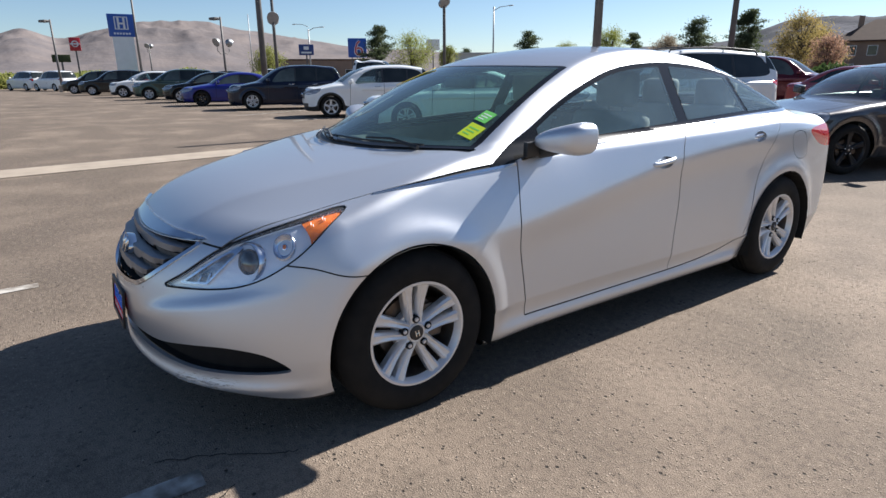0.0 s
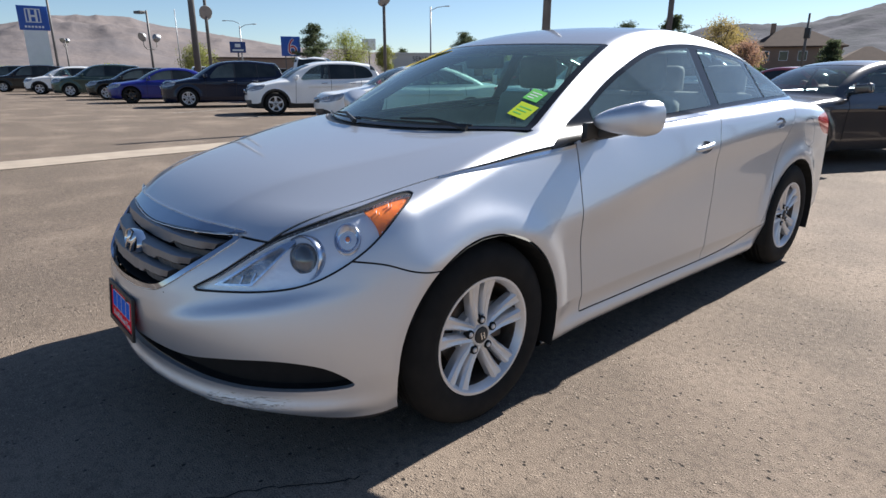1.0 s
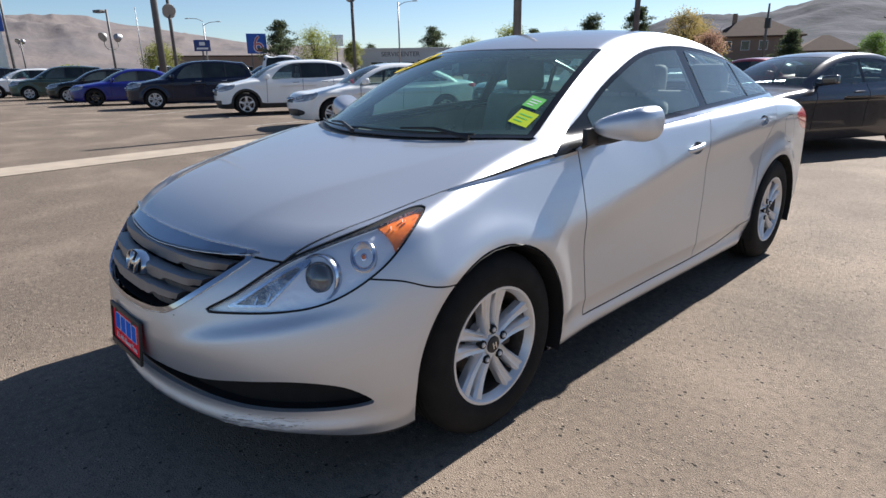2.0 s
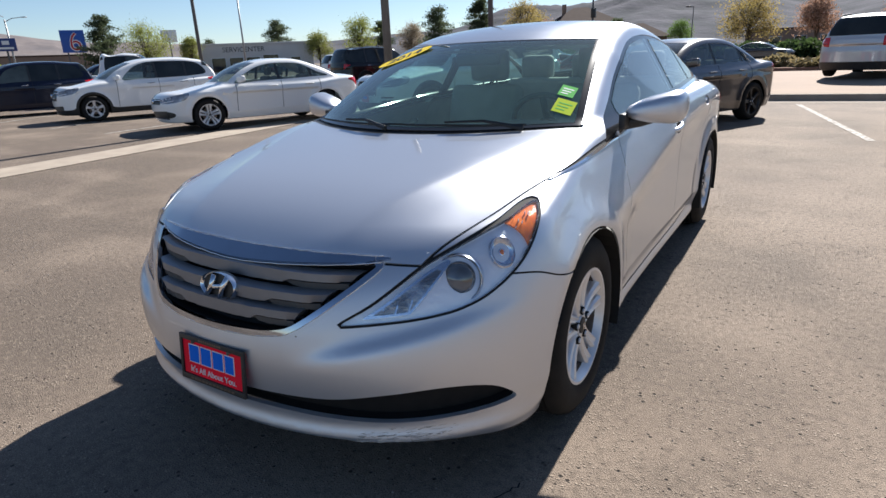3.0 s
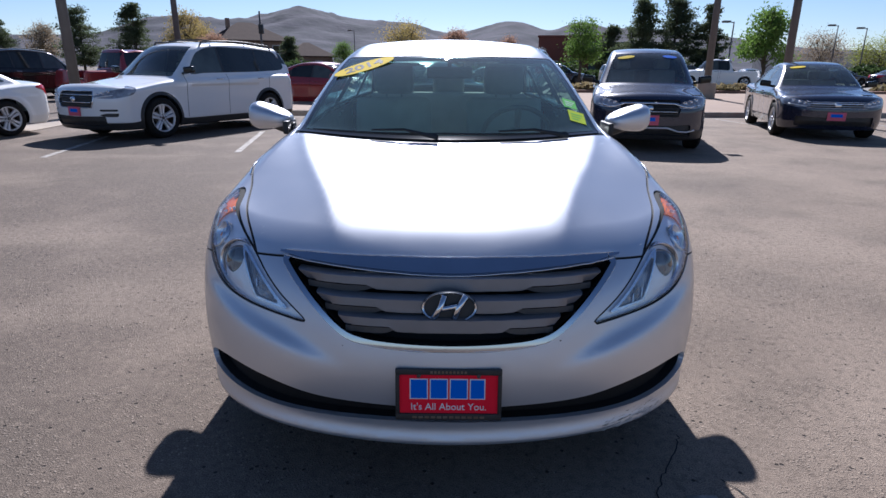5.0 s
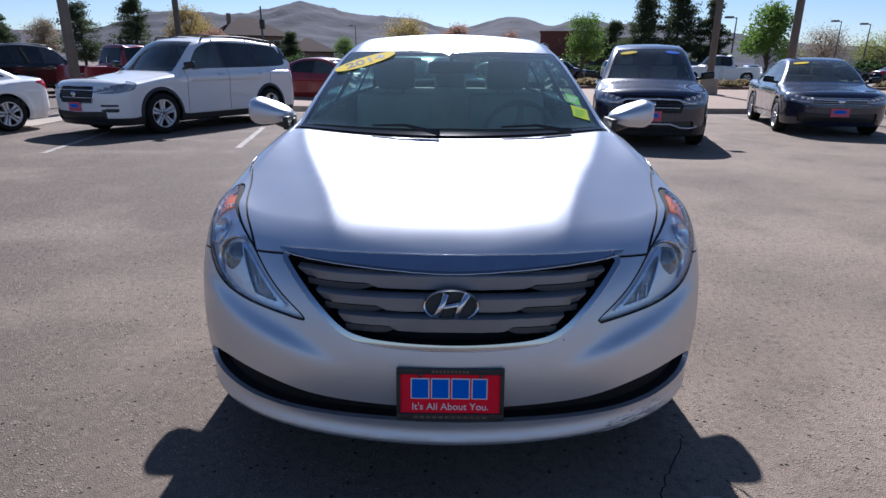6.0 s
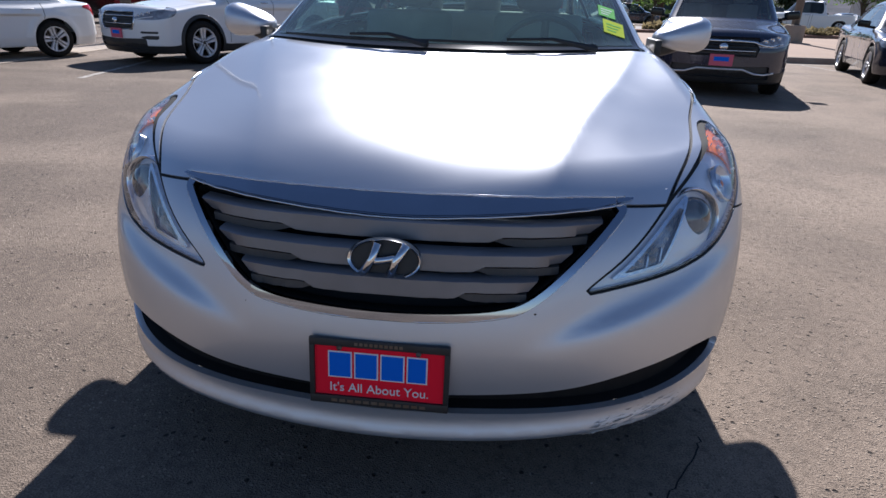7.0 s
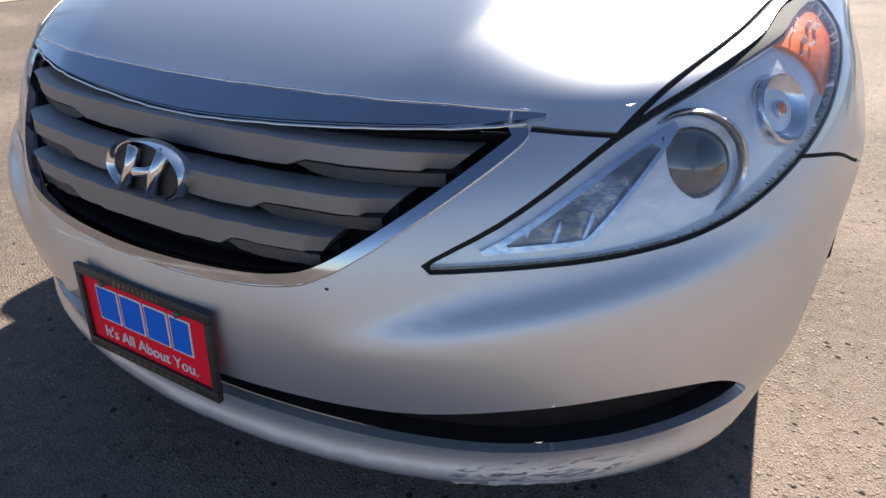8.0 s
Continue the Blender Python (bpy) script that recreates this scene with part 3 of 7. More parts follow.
def wheel_parts(parent, radius=0.335, width=0.205, rim=0.215, spokes="twin", dark=False):
    """A wheel about the x axis with its face towards +x, centred on its parent."""
    w = width / 2
    bm = bmesh.new()
    s = radius - rim
    prof = [(rim - 0.012, -w + 0.02), (rim + 0.25 * s, -w - 0.004), (rim + 0.7 * s, -w + 0.002), (radius - 0.012, -w + 0.02), (radius - 0.002, -w + 0.045)]
    for g in (-0.045, -0.015, 0.015, 0.045):
        prof += [(radius, g - 0.010), (radius - 0.008, g - 0.004), (radius - 0.008, g + 0.004), (radius, g + 0.010)]
    prof += [(radius - 0.002, w - 0.045), (radius - 0.012, w - 0.02), (rim + 0.7 * s, w - 0.002), (rim + 0.55 * s, w + 0.003), (rim + 0.25 * s, w + 0.004), (rim + 0.05 * s, w - 0.004), (rim - 0.012, w - 0.02)]
    lathe(bm, prof, 56)
    part("tyre", bm, RUBBER, parent, angle=50)
    face = w - 0.012
    alloy = DARKALLOY if dark else ALLOY
    bm = bmesh.new()
    lathe(bm, [(rim + 0.004, w - 0.016), (rim + 0.003, w - 0.004), (rim - 0.006, w - 0.004), (rim - 0.012, w - 0.012), (rim - 0.020, w - 0.035)], 56)
    for k in range(5):
        for off in (-0.20, 0.20) if spokes == "twin" else (0.0,):
            a = 2 * math.pi * k / 5 + math.pi / 2
            rows = []
            for f in np.linspace(0, 1, 7):
                r = 0.034 + (rim - 0.012 - 0.034) * f
                t = a + math.copysign(math.atan2(0.0185 + 0.020 * f, r), off) if off else a
                half = (0.0165 + 0.0115 * f * f) * (1 if spokes == "twin" else 1.5) * rim / 0.215
                x = face - 0.016 + 0.012 * f - 0.02 * math.sin(math.pi * f) * 0.4
                c = Vector((x, r * math.cos(t), r * math.sin(t)))
                u = Vector((0, -math.sin(t), math.cos(t)))
                rows.append([bm.verts.new(c + u * h * half + Vector((d, 0, 0))) for h, d in ((-1, -0.035), (-0.95, -0.006), (-0.55, 0.003), (0.0, -0.002), (0.55, 0.003), (0.95, -0.006), (1, -0.035))])
            for p, q in zip(rows, rows[1:]):
                for i in range(6):
                    bm.faces.new((p[i], p[i + 1], q[i + 1], q[i]))
                bm.faces.new((p[6], p[0], q[0], q[6]))
    lathe(bm, [(0.085, face - 0.07), (0.080, face - 0.040), (0.046, face - 0.036), (0.043, face - 0.016), (0.038, face - 0.011), (0.031, face - 0.012), (0.029, face - 0.02)], 40)
    part("rim", bm, alloy, parent, angle=40)
    # barrel darker than the rim: shade behind the spokes is put into its colour
    bm = bmesh.new()
    lathe(bm, [(rim - 0.0195, w - 0.034), (rim - 0.03, -w + 0.03), (rim - 0.012, -w + 0.012)], 48)
    part("barrel", bm, STEEL, parent, angle=40)
    bm = bmesh.new()
    lathe(bm, [(0.0005, face - 0.004), (0.022, face - 0.005), (0.030, face - 0.008), (0.031, face - 0.03)], 32)
    part("centre_cap", bm, BLACKPRINT, parent, angle=40)
    bm = bmesh.new()
    for a, b in (((-0.004, -0.013), (-0.010, 0.013)), ((0.010, -0.013), (0.004, 0.013)), ((-0.008, -0.002), (0.008, 0.002))):
        tube(bm, [(face - 0.0035, *a), (face - 0.0035, *b)], 0.0024, 6)
    part("cap_figure", bm, CHROME, parent, "plain chrome bars")
    for k in range(5):
        bm = bmesh.new()
        t = 2 * math.pi * k / 5 + math.pi / 2
        seat_m = Matrix.Translation((0, 0.057 * math.cos(t), 0.057 * math.sin(t)))
        # near-black disc round each nut: the recess shade is painted, not hollowed
        lathe(bm, [(0.0155, face - 0.03), (0.0155, face - 0.009), (0.0145, face - 0.007), (0.0135, face - 0.0085), (0.0005, face - 0.009)], 14, "X", seat_m)
        part("lug_pocket", bm, DARKGAP, parent, angle=40)
        bm = bmesh.new()
        lathe(bm, [(0.0100, face - 0.04), (0.0095, face - 0.0065), (0.0075, face - 0.0035), (0.0004, face - 0.003)], 6, "X", seat_m)
        part("lug_nut", bm, ALLOY, parent, angle=40)
    bm = bmesh.new()
    lathe(bm, [(0.06, face - 0.075), (0.135, face - 0.075), (0.138, face - 0.085), (0.135, face - 0.10), (0.06, face - 0.10)], 40)
    box(bm, (face - 0.12, 0.06, -0.06), (face - 0.055, 0.15, 0.09), None, 0.01)
    part("brake_disc", bm, STEEL, parent, angle=40)
    bm = bmesh.new()
    lathe(bm, [(0.001, -w + 0.05), (rim - 0.03, -w + 0.04)], 32)
    part("wheel_back", bm, DARKGAP, parent)


def wheels(car, wb, x, radius, width, rim, spokes="twin", dark=False):
    first = None
    for y in (0, wb):
        for sx in (1, -1):
            m = pose(sx * x, y, radius, 0, 0, 0 if sx > 0 else 180)
            if first is None:
                first = new("wheel")
                first.empty_display_size = 0.2
                wheel_parts(first, radius, width, rim, spokes, dark)
                first.parent = car
                first.matrix_basis = m
            else:
                copy_thing(first, m @ pose(0, 0, 0, 20 + 25 * y, 0, 0)).parent = car




# ---- ground ----
def ground_sheet():
    bm = bmesh.new()
    rings = []
    for r in (0.0, 4, 8, 16, 40, 120, 400, 1500, 4500):
        rings.append([bm.verts.new((r * math.cos(t), r * math.sin(t), 0)) for t in np.linspace(0, 2 * math.pi, 49)[:-1]] if r else [bm.verts.new((0, 0, 0))])
    for a, b in zip(rings, rings[1:]):
        n = len(b)
        for i in range(n):
            bm.faces.new((a[0], b[i], b[(i + 1) % n]) if len(a) == 1 else (a[i], b[i], b[(i + 1) % n], a[(i + 1) % n]))
    tagged(part("ground", bm, ASPHALT), "worn grey-brown asphalt car park", "ground", kind="structure")


ground_sheet()
# ---- the silver sedan ----
def text_part(name, body, size, mat, parent, m, label="", extrude=0.0008, bold=0.0):
    c = bpy.data.curves.new(name, "FONT")
    c.body, c.size, c.align_x, c.align_y, c.extrude, c.offset = body, size, "CENTER", "CENTER", extrude, bold
    tmp = bpy.data.objects.new(name + "_source", c)
    me = bpy.data.meshes.new_from_object(tmp)
    bpy.data.objects.remove(tmp)
    me.materials.append(mat)
    ob = new(name, me)
    ob.parent, ob.matrix_basis = parent, m
    return tagged(ob, label)


def build_sedan():
    car = thing("sedan", "silver four-door sedan parked on asphalt, dealer plate on the front", "car")
    sk = Skin(sedan, (-1.0, -1.05, 0.1), (1.0, 4.0, 1.55), 0.015)
    tri = sk.all
    A = np.abs

    def cut(f):
        nonlocal tri
        a, tri = sk.part(tri, f)
        return a

    def gap(f, w=0.0035, where=None):
        """A dark shut line along f = 0, where the second field is negative."""
        nonlocal tri
        rest = tri[:0]
        if where is not None:
            tri, rest = sk.part(tri, where)
        low, tri = sk.part(tri, lambda x, y, z: f(x, y, z) + w)
        line, tri = sk.part(tri, lambda x, y, z: f(x, y, z) - w)
        tri = np.concatenate([tri, low, rest])
        return line
    # wheel openings
    for ya in (0.0, 2.795):
        cut(lambda x, y, z: np.maximum(np.hypot(y - ya, z - 0.325) - 0.378, 0.60 - A(x)))
    under = cut(lambda x, y, z: z - 0.19 - 0.045 * (1 - ease(-0.8, -0.4, y)) + 0.004)
    # windscreen
    ws = lambda x, y, z: np.maximum(np.maximum(0.125 + 0.56 * x * x - y, y - (0.90 + 0.60 * x * x)), np.maximum(A(x) - (0.782 - 0.198 * y), 0.9 - z))
    screen = cut(ws)
    keep_tri, tri = tri, screen
    pane = cut(lambda x, y, z: ws(x, y, z) + 0.028)
    frit, tri = tri, keep_tri
    # rear window
    rw = lambda x, y, z: np.maximum(np.maximum(2.42 - 0.25 * x * x - y, y - (3.12 - 0.2 * x * x)), np.maximum(A(x) - (0.60 + 0.06 * (y - 2.4)), 1.0 - z))
    back = cut(rw)
    # side windows
    dlo = inside_of([(0.42, 0.949), (0.54, 0.954), (0.68, 0.976), (1.2, 1.012), (1.8, 1.04), (2.45, 1.063), (2.9, 1.075), (3.06, 1.085), (2.95, 1.125), (2.72, 1.215), (2.45, 1.295), (2.1, 1.345), (1.75, 1.362), (1.4, 1.335), (1.12, 1.262), (0.9, 1.175), (0.7, 1.075)])
    sides = cut(lambda x, y, z: np.maximum(dlo(y, z), 0.45 - A(x)))
    keep_tri, tri = tri, sides
    fy = lambda z: 1.775 + 0.02 * (z - 1.04) / 0.3
    front_pane = cut(lambda x, y, z: np.maximum(np.maximum(dlo(y, z) + 0.022, y - fy(z) + 0.05), 0.74 + 0.12 * (1.12 - z) - y))
    rear_pane = cut(lambda x, y, z: np.maximum(np.maximum(dlo(y, z) + 0.022, fy(z) + 0.045 - y), y - 2.46 - 0.35 * (1.07 - z)))
    quarter_pane = cut(lambda x, y, z: np.maximum(np.maximum(dlo(y, z) + 0.016, 2.50 + 0.35 * (1.07 - z) * 1.0 - y), -y))
    pillars, tri = tri, keep_tri
    belt = cut(lambda x, y, z: np.maximum(np.maximum(dlo(y, z) - 0.014, z - (0.985 + 0.045 * (y - 0.5)) - 0.02), np.maximum(0.45 - A(x), 0.585 - y)))
    # lamps, seen from a slanted side
    lamp = inside_of([(-0.395, 0.578), (-0.300, 0.638), (-0.150, 0.733), (-0.02, 0.785), (0.12, 0.827), (0.280, 0.862), (0.235, 0.805), (0.17, 0.738), (0.105, 0.690), (0.035, 0.650), (-0.03, 0.624), (-0.11, 0.605), (-0.25, 0.588)])
    lampf = lambda x, y, z: np.maximum(lamp(A(x) * 0.6 + y * 0.8, z), y)
    lamps = cut(lampf)
    keep_tri, tri = tri, lamps
    cover = cut(lambda x, y, z: lampf(x, y, z) + 0.006)
    lamp_rim, tri = tri, keep_tri
    # grille and the bright strip over it
    gr = inside_of([(0, 0.716), (0.16, 0.721), (0.31, 0.730), (0.43, 0.735), (0.485, 0.735), (0.472, 0.715), (0.40, 0.652), (0.31, 0.586), (0.25, 0.564), (0.16, 0.555), (0, 0.551), (-0.16, 0.555), (-0.25, 0.564), (-0.31, 0.586), (-0.40, 0.652), (-0.472, 0.715), (-0.485, 0.735), (-0.43, 0.735), (-0.31, 0.730), (-0.16, 0.721)])
    grf = lambda x, y, z: np.maximum(gr(x, z), y + 0.4)
    strip = inside_of([(0, 0.7165), (0.16, 0.7215), (0.31, 0.7305), (0.43, 0.7365), (0.525, 0.748), (0.43, 0.7515), (0.31, 0.7525), (0.16, 0.751), (0, 0.750), (-0.16, 0.751), (-0.31, 0.7525), (-0.43, 0.7515), (-0.525, 0.748), (-0.43, 0.7365), (-0.31, 0.7305), (-0.16, 0.7215)])
    stripf = lambda x, y, z: np.maximum(strip(x, z), y + 0.4)
    trim = cut(stripf)
    opening = cut(grf)
    surround = cut(lambda x, y, z: np.maximum(grf(x, y, z) - 0.016, z - 0.738))
    # lower intake
    intake = inside_of([(0, 0.358), (0.2, 0.360), (0.40, 0.366), (0.57, 0.392), (0.70, 0.402), (0.79, 0.378), (0.832, 0.318), (0.80, 0.302), (0.70, 0.296), (0.55, 0.292), (0.38, 0.296), (0.2, 0.302), (0, 0.304), (-0.2, 0.302), (-0.38, 0.296), (-0.55, 0.292), (-0.70, 0.296), (-0.80, 0.302), (-0.832, 0.318), (-0.79, 0.378), (-0.70, 0.402), (-0.57, 0.392), (-0.40, 0.366), (-0.2, 0.360)])
    intakes = cut(lambda x, y, z: np.maximum(intake(x, z), y + 0.3))
    # tail lamps and fuel flap
    tail = inside_of([(3.05, 0.945), (3.25, 0.965), (3.6, 0.97), (3.95, 0.96), (3.95, 0.82), (3.6, 0.81), (3.3, 0.83), (3.15, 0.88)])
    tails = cut(lambda x, y, z: np.maximum(tail(y, z), 0.45 - A(x)))
    cups = cut(lambda x, y, z: np.maximum(np.minimum(np.hypot((y - 1.50) / 0.066, (z - 0.872) / 0.030), np.hypot((y - 2.40) / 0.066, (z - 0.945) / 0.030)) - 1, 0.6 - A(x)) * 0.03)
    # shut lines
    hood_x = cubic([-1.0, -0.64, -0.45, -0.22, -0.1, 0.02, 0.25, 0.56, 0.8], [0.50, 0.600, 0.684, 0.737, 0.770, 0.792, 0.801, 0.802, 0.802])
    gaps = []
    gaps.append(gap(lambda x, y, z: A(x) - hood_x(y), 0.004, lambda x, y, z: np.maximum(np.maximum(y - 0.555, -0.66 - y), 0.6 - z)))
    gaps.append(gap(lambda x, y, z: z - 0.738 + 0.05 * (A(x) - 0.5), 0.003, lambda x, y, z: np.maximum(np.maximum(0.505 - A(x), A(x) - 0.615), y + 0.3)))
    edge_strip = cut(lambda x, y, z: np.maximum(np.maximum(hood_x(y) - A(x), A(x) - hood_x(y) - 0.009), np.maximum(np.maximum(y - 0.555, -0.12 - y), 0.7 - z)))
    bf = cubic([-0.6, -0.48, -0.39, -0.33, -0.23, -0.1], [0.72, 0.692, 0.674, 0.650, 0.630, 0.615])
    gaps.append(gap(lambda x, y, z: z - bf(y), 0.0028, lambda x, y, z: np.maximum(np.maximum(-0.49 - y, y + 0.15), 0.7 - A(x))))
    fd = cubic([0.1, 0.268, 0.48, 0.70, 0.85, 0.955, 1.0], [0.60, 0.583, 0.550, 0.518, 0.540, 0.560, 0.57])
    gaps.append(gap(lambda x, y, z: y - fd(z), 0.0032, lambda x, y, z: np.maximum(np.maximum(0.262 - z, z - 0.958), 0.6 - A(x))))
    db = cubic([0.4, 0.58, 1.3, 1.8, 2.1, 2.35, 2.6], [0.268, 0.262, 0.259, 0.264, 0.285, 0.335, 0.42])
    gaps.append(gap(lambda x, y, z: z - db(y), 0.0032, lambda x, y, z: np.maximum(np.maximum(0.583 - y, y - 2.42), 0.6 - A(x))))
    dd = cubic([0.2, 0.5, 0.73, 0.91, 1.03, 1.1], [1.66, 1.672, 1.674, 1.655, 1.715, 1.75])
    gaps.append(gap(lambda x, y, z: y - dd(z), 0.003, lambda x, y, z: np.maximum(np.maximum(0.262 - z, z - 1.03), 0.6 - A(x))))
    rd = cubic([0.3, 0.42, 0.60, 0.78, 0.95, 1.075], [2.33, 2.40, 2.44, 2.50, 2.60, 2.70])
    gaps.append(gap(lambda x, y, z: y - rd(z), 0.003, lambda x, y, z: np.maximum(np.maximum(0.36 - z, z - 1.06), 0.6 - A(x))))
    flap = inside_of([(2.80, 0.93), (2.96, 0.935), (3.04, 0.79), (2.89, 0.785)])
    gaps.append(gap(lambda x, y, z: flap(y, z), 0.002, lambda x, y, z: 0.6 - x))
    gaps.append(gap(lambda x, y, z: y - 3.22 + 0.3 * x * x, 0.003, lambda x, y, z: np.maximum(A(x) - 0.66, 0.9 - z)))
    # painted panels
    hood = cut(lambda x, y, z: np.maximum(np.maximum(A(x) - hood_x(y), y - (0.088 + 0.55 * x * x)), np.maximum(0.738 + 0.05 * np.minimum(A(x) - 0.5, 0) * 0 - z, 0.60 - z)))
    cowl = cut(lambda x, y, z: np.maximum(np.maximum(0.075 + 0.55 * x * x - y, y - (0.135 + 0.56 * x * x)), np.maximum(A(x) - 0.715, 0.9 - z)))
    doors_f = cut(lambda x, y, z: np.maximum(np.maximum(fd(z) - y, y - dd(z)), np.maximum(np.maximum(db(y) - z, z - 1.05), 0.6 - A(x))))
    doors_r = cut(lambda x, y, z: np.maximum(np.maximum(dd(z) - y, y - rd(z)), np.maximum(np.maximum(db(y) - z, z - 1.075), 0.6 - A(x))))
    bumper = cut(lambda x, y, z: np.maximum(y + 0.15, np.where(y < -0.48, np.where(z < 0.74, -1, 1), z - bf(y))))
    fenders = cut(lambda x, y, z: np.maximum(np.maximum(y - fd(z), z - 0.97), 0.5 - A(x)))
    rear = cut(lambda x, y, z: np.maximum(3.22 - 0.3 * x * x - y, 0.2 - z))
    lid, rest = None, tri
    tri = rear
    lid = cut(lambda x, y, z: np.maximum(0.86 - z, A(x) - 0.66))
    rear, tri = tri, rest

    left, right = (lambda x, y, z: x > 0), (lambda x, y, z: x < 0)
    body = panel(sk, tri, "body", SILVER, car)
    panel(sk, hood, "hood", SILVER, car)
    fb = panel(sk, bumper, "front_bumper", SILVER, car, "silver bumper with scuffed lower corner", flange=0.016)
    panel(sk, cowl, "cowl_panel", PLASTIC, car, push=-0.008, flange=0)
    panel(sk, rear, "rear_bumper", SILVER, car)
    panel(sk, lid, "boot_lid", SILVER, car)
    panel(sk, under, "underbody", PLASTIC, car, flange=0)
    panel(sk, pane, "windscreen", GLASS, car, flange=0.0).visible_shadow = False
    panel(sk, frit, "windscreen_seal", GLOSSBLACK, car, push=-0.002)
    panel(sk, back, "rear_window", SIDEGLASS, car, flange=0.0).visible_shadow = False
    panel(sk, trim, "hood_trim", SKYCHROME, car, "bright chrome strip", push=0.009, flange=0.02)
    panel(sk, surround, "grille_surround", SKYCHROME, car, "chrome grille surround toned dark like mirrored sky", push=0.004)
    for g in gaps:
        for keep in (lambda x, y, z: x > 0, lambda x, y, z: x <= 0):
            panel(sk, g, "shut_line", DARKGAP, car, push=-0.005, flange=0.0, keep=keep)
    panel(sk, opening, "grille_opening", DARKGAP, car, push=-0.07, flange=-0.056)
    panel(sk, intakes, "lower_intake", INTAKE, fb, "black plastic lower intake", push=-0.045, flange=-0.0275)
    for keep, s in ((left, 1), (right, -1)):
        panel(sk, fenders, "front_fender", SILVER, car, keep=keep)
        d1 = panel(sk, doors_f, "front_door", SILVER, car, keep=keep)
        d2 = panel(sk, doors_r, "rear_door", SILVER, car, keep=keep)
        panel(sk, front_pane, "window_pane", SIDEGLASS, d1, keep=keep, flange=0.0).visible_shadow = False
        panel(sk, rear_pane, "window_pane", SIDEGLASS, d2, keep=keep, flange=0.0).visible_shadow = False
        panel(sk, quarter_pane, "quarter_window", SIDEGLASS, car, keep=keep, flange=0.0).visible_shadow = False
        panel(sk, pillars, "window_frame", GLOSSBLACK, car, keep=keep, push=-0.003)
        panel(sk, edge_strip, "hood_edge_trim", CHROME, car, "chrome strip along the hood edge", keep=keep, push=0.004)
        panel(sk, belt, "belt_trim", CHROME, car, keep=keep, push=0.003)
        hl = panel(sk, cover, "headlamp", CLEAR, car, keep=keep, flange=0.0, push=-0.001, label="clear headlamp with amber corner")
        hl.visible_shadow = False
        panel(sk, lamp_rim, "lamp_seal", DARKGAP, hl, keep=keep, push=-0.004, flange=0.01)
        panel(sk, tails, "tail_lamp", REDLENS, car, keep=keep, push=-0.001)
        headlamp_inside(sk, cover, hl, keep, s, lampf)
        # door handles
        for d, (hx, hy, hz) in ((d1, (0.878, 1.50, 0.872)), (d2, (0.860, 2.40, 0.945))):
            panel(sk, cups, "handle_cup", SILVER, d, "hollow behind the handle", push=-0.020, flange=-0.020, keep=lambda x, y, z: keep(x, y, z) & (np.abs(y - hy) < 0.2))
            door_handle(d, s, hx, hy, hz)
        # mirror
        wing_mirror(car, s)
    liner(sk, tri, doors_f, doors_r, hood, fenders, car)
    wheel_houses(car)
    wheels(car, 2.795, 0.785, 0.335, 0.205, 0.212)
    grille_slats(sk, car)
    number_plate(car)
    cabin(car)
    windscreen_stickers(car)
    wipers(car)
    scuffs(car)
    return car


def weld(ob):
    """Join the sheet and the turned-in rim of a small part."""
    bm = bmesh.new()
    bm.from_mesh(ob.data)
    bmesh.ops.remove_doubles(bm, verts=bm.verts[:], dist=2e-4)
    left, pieces = set(bm.verts), []
    while left:
        stack, piece = [left.pop()], []
        while stack:
            v = stack.pop()
            piece.append(v)
            for e in v.link_edges:
                o = e.other_vert(v)
                if o in left:
                    left.remove(o)
                    stack.append(o)
        pieces.append(piece)
    pieces.sort(key=len)
    for piece in pieces[:-1]:
        bmesh.ops.delete(bm, geom=piece, context="VERTS")
    for f in bm.faces:
        f.smooth = False
    bm.to_mesh(ob.data)
    bm.free()
    return ob


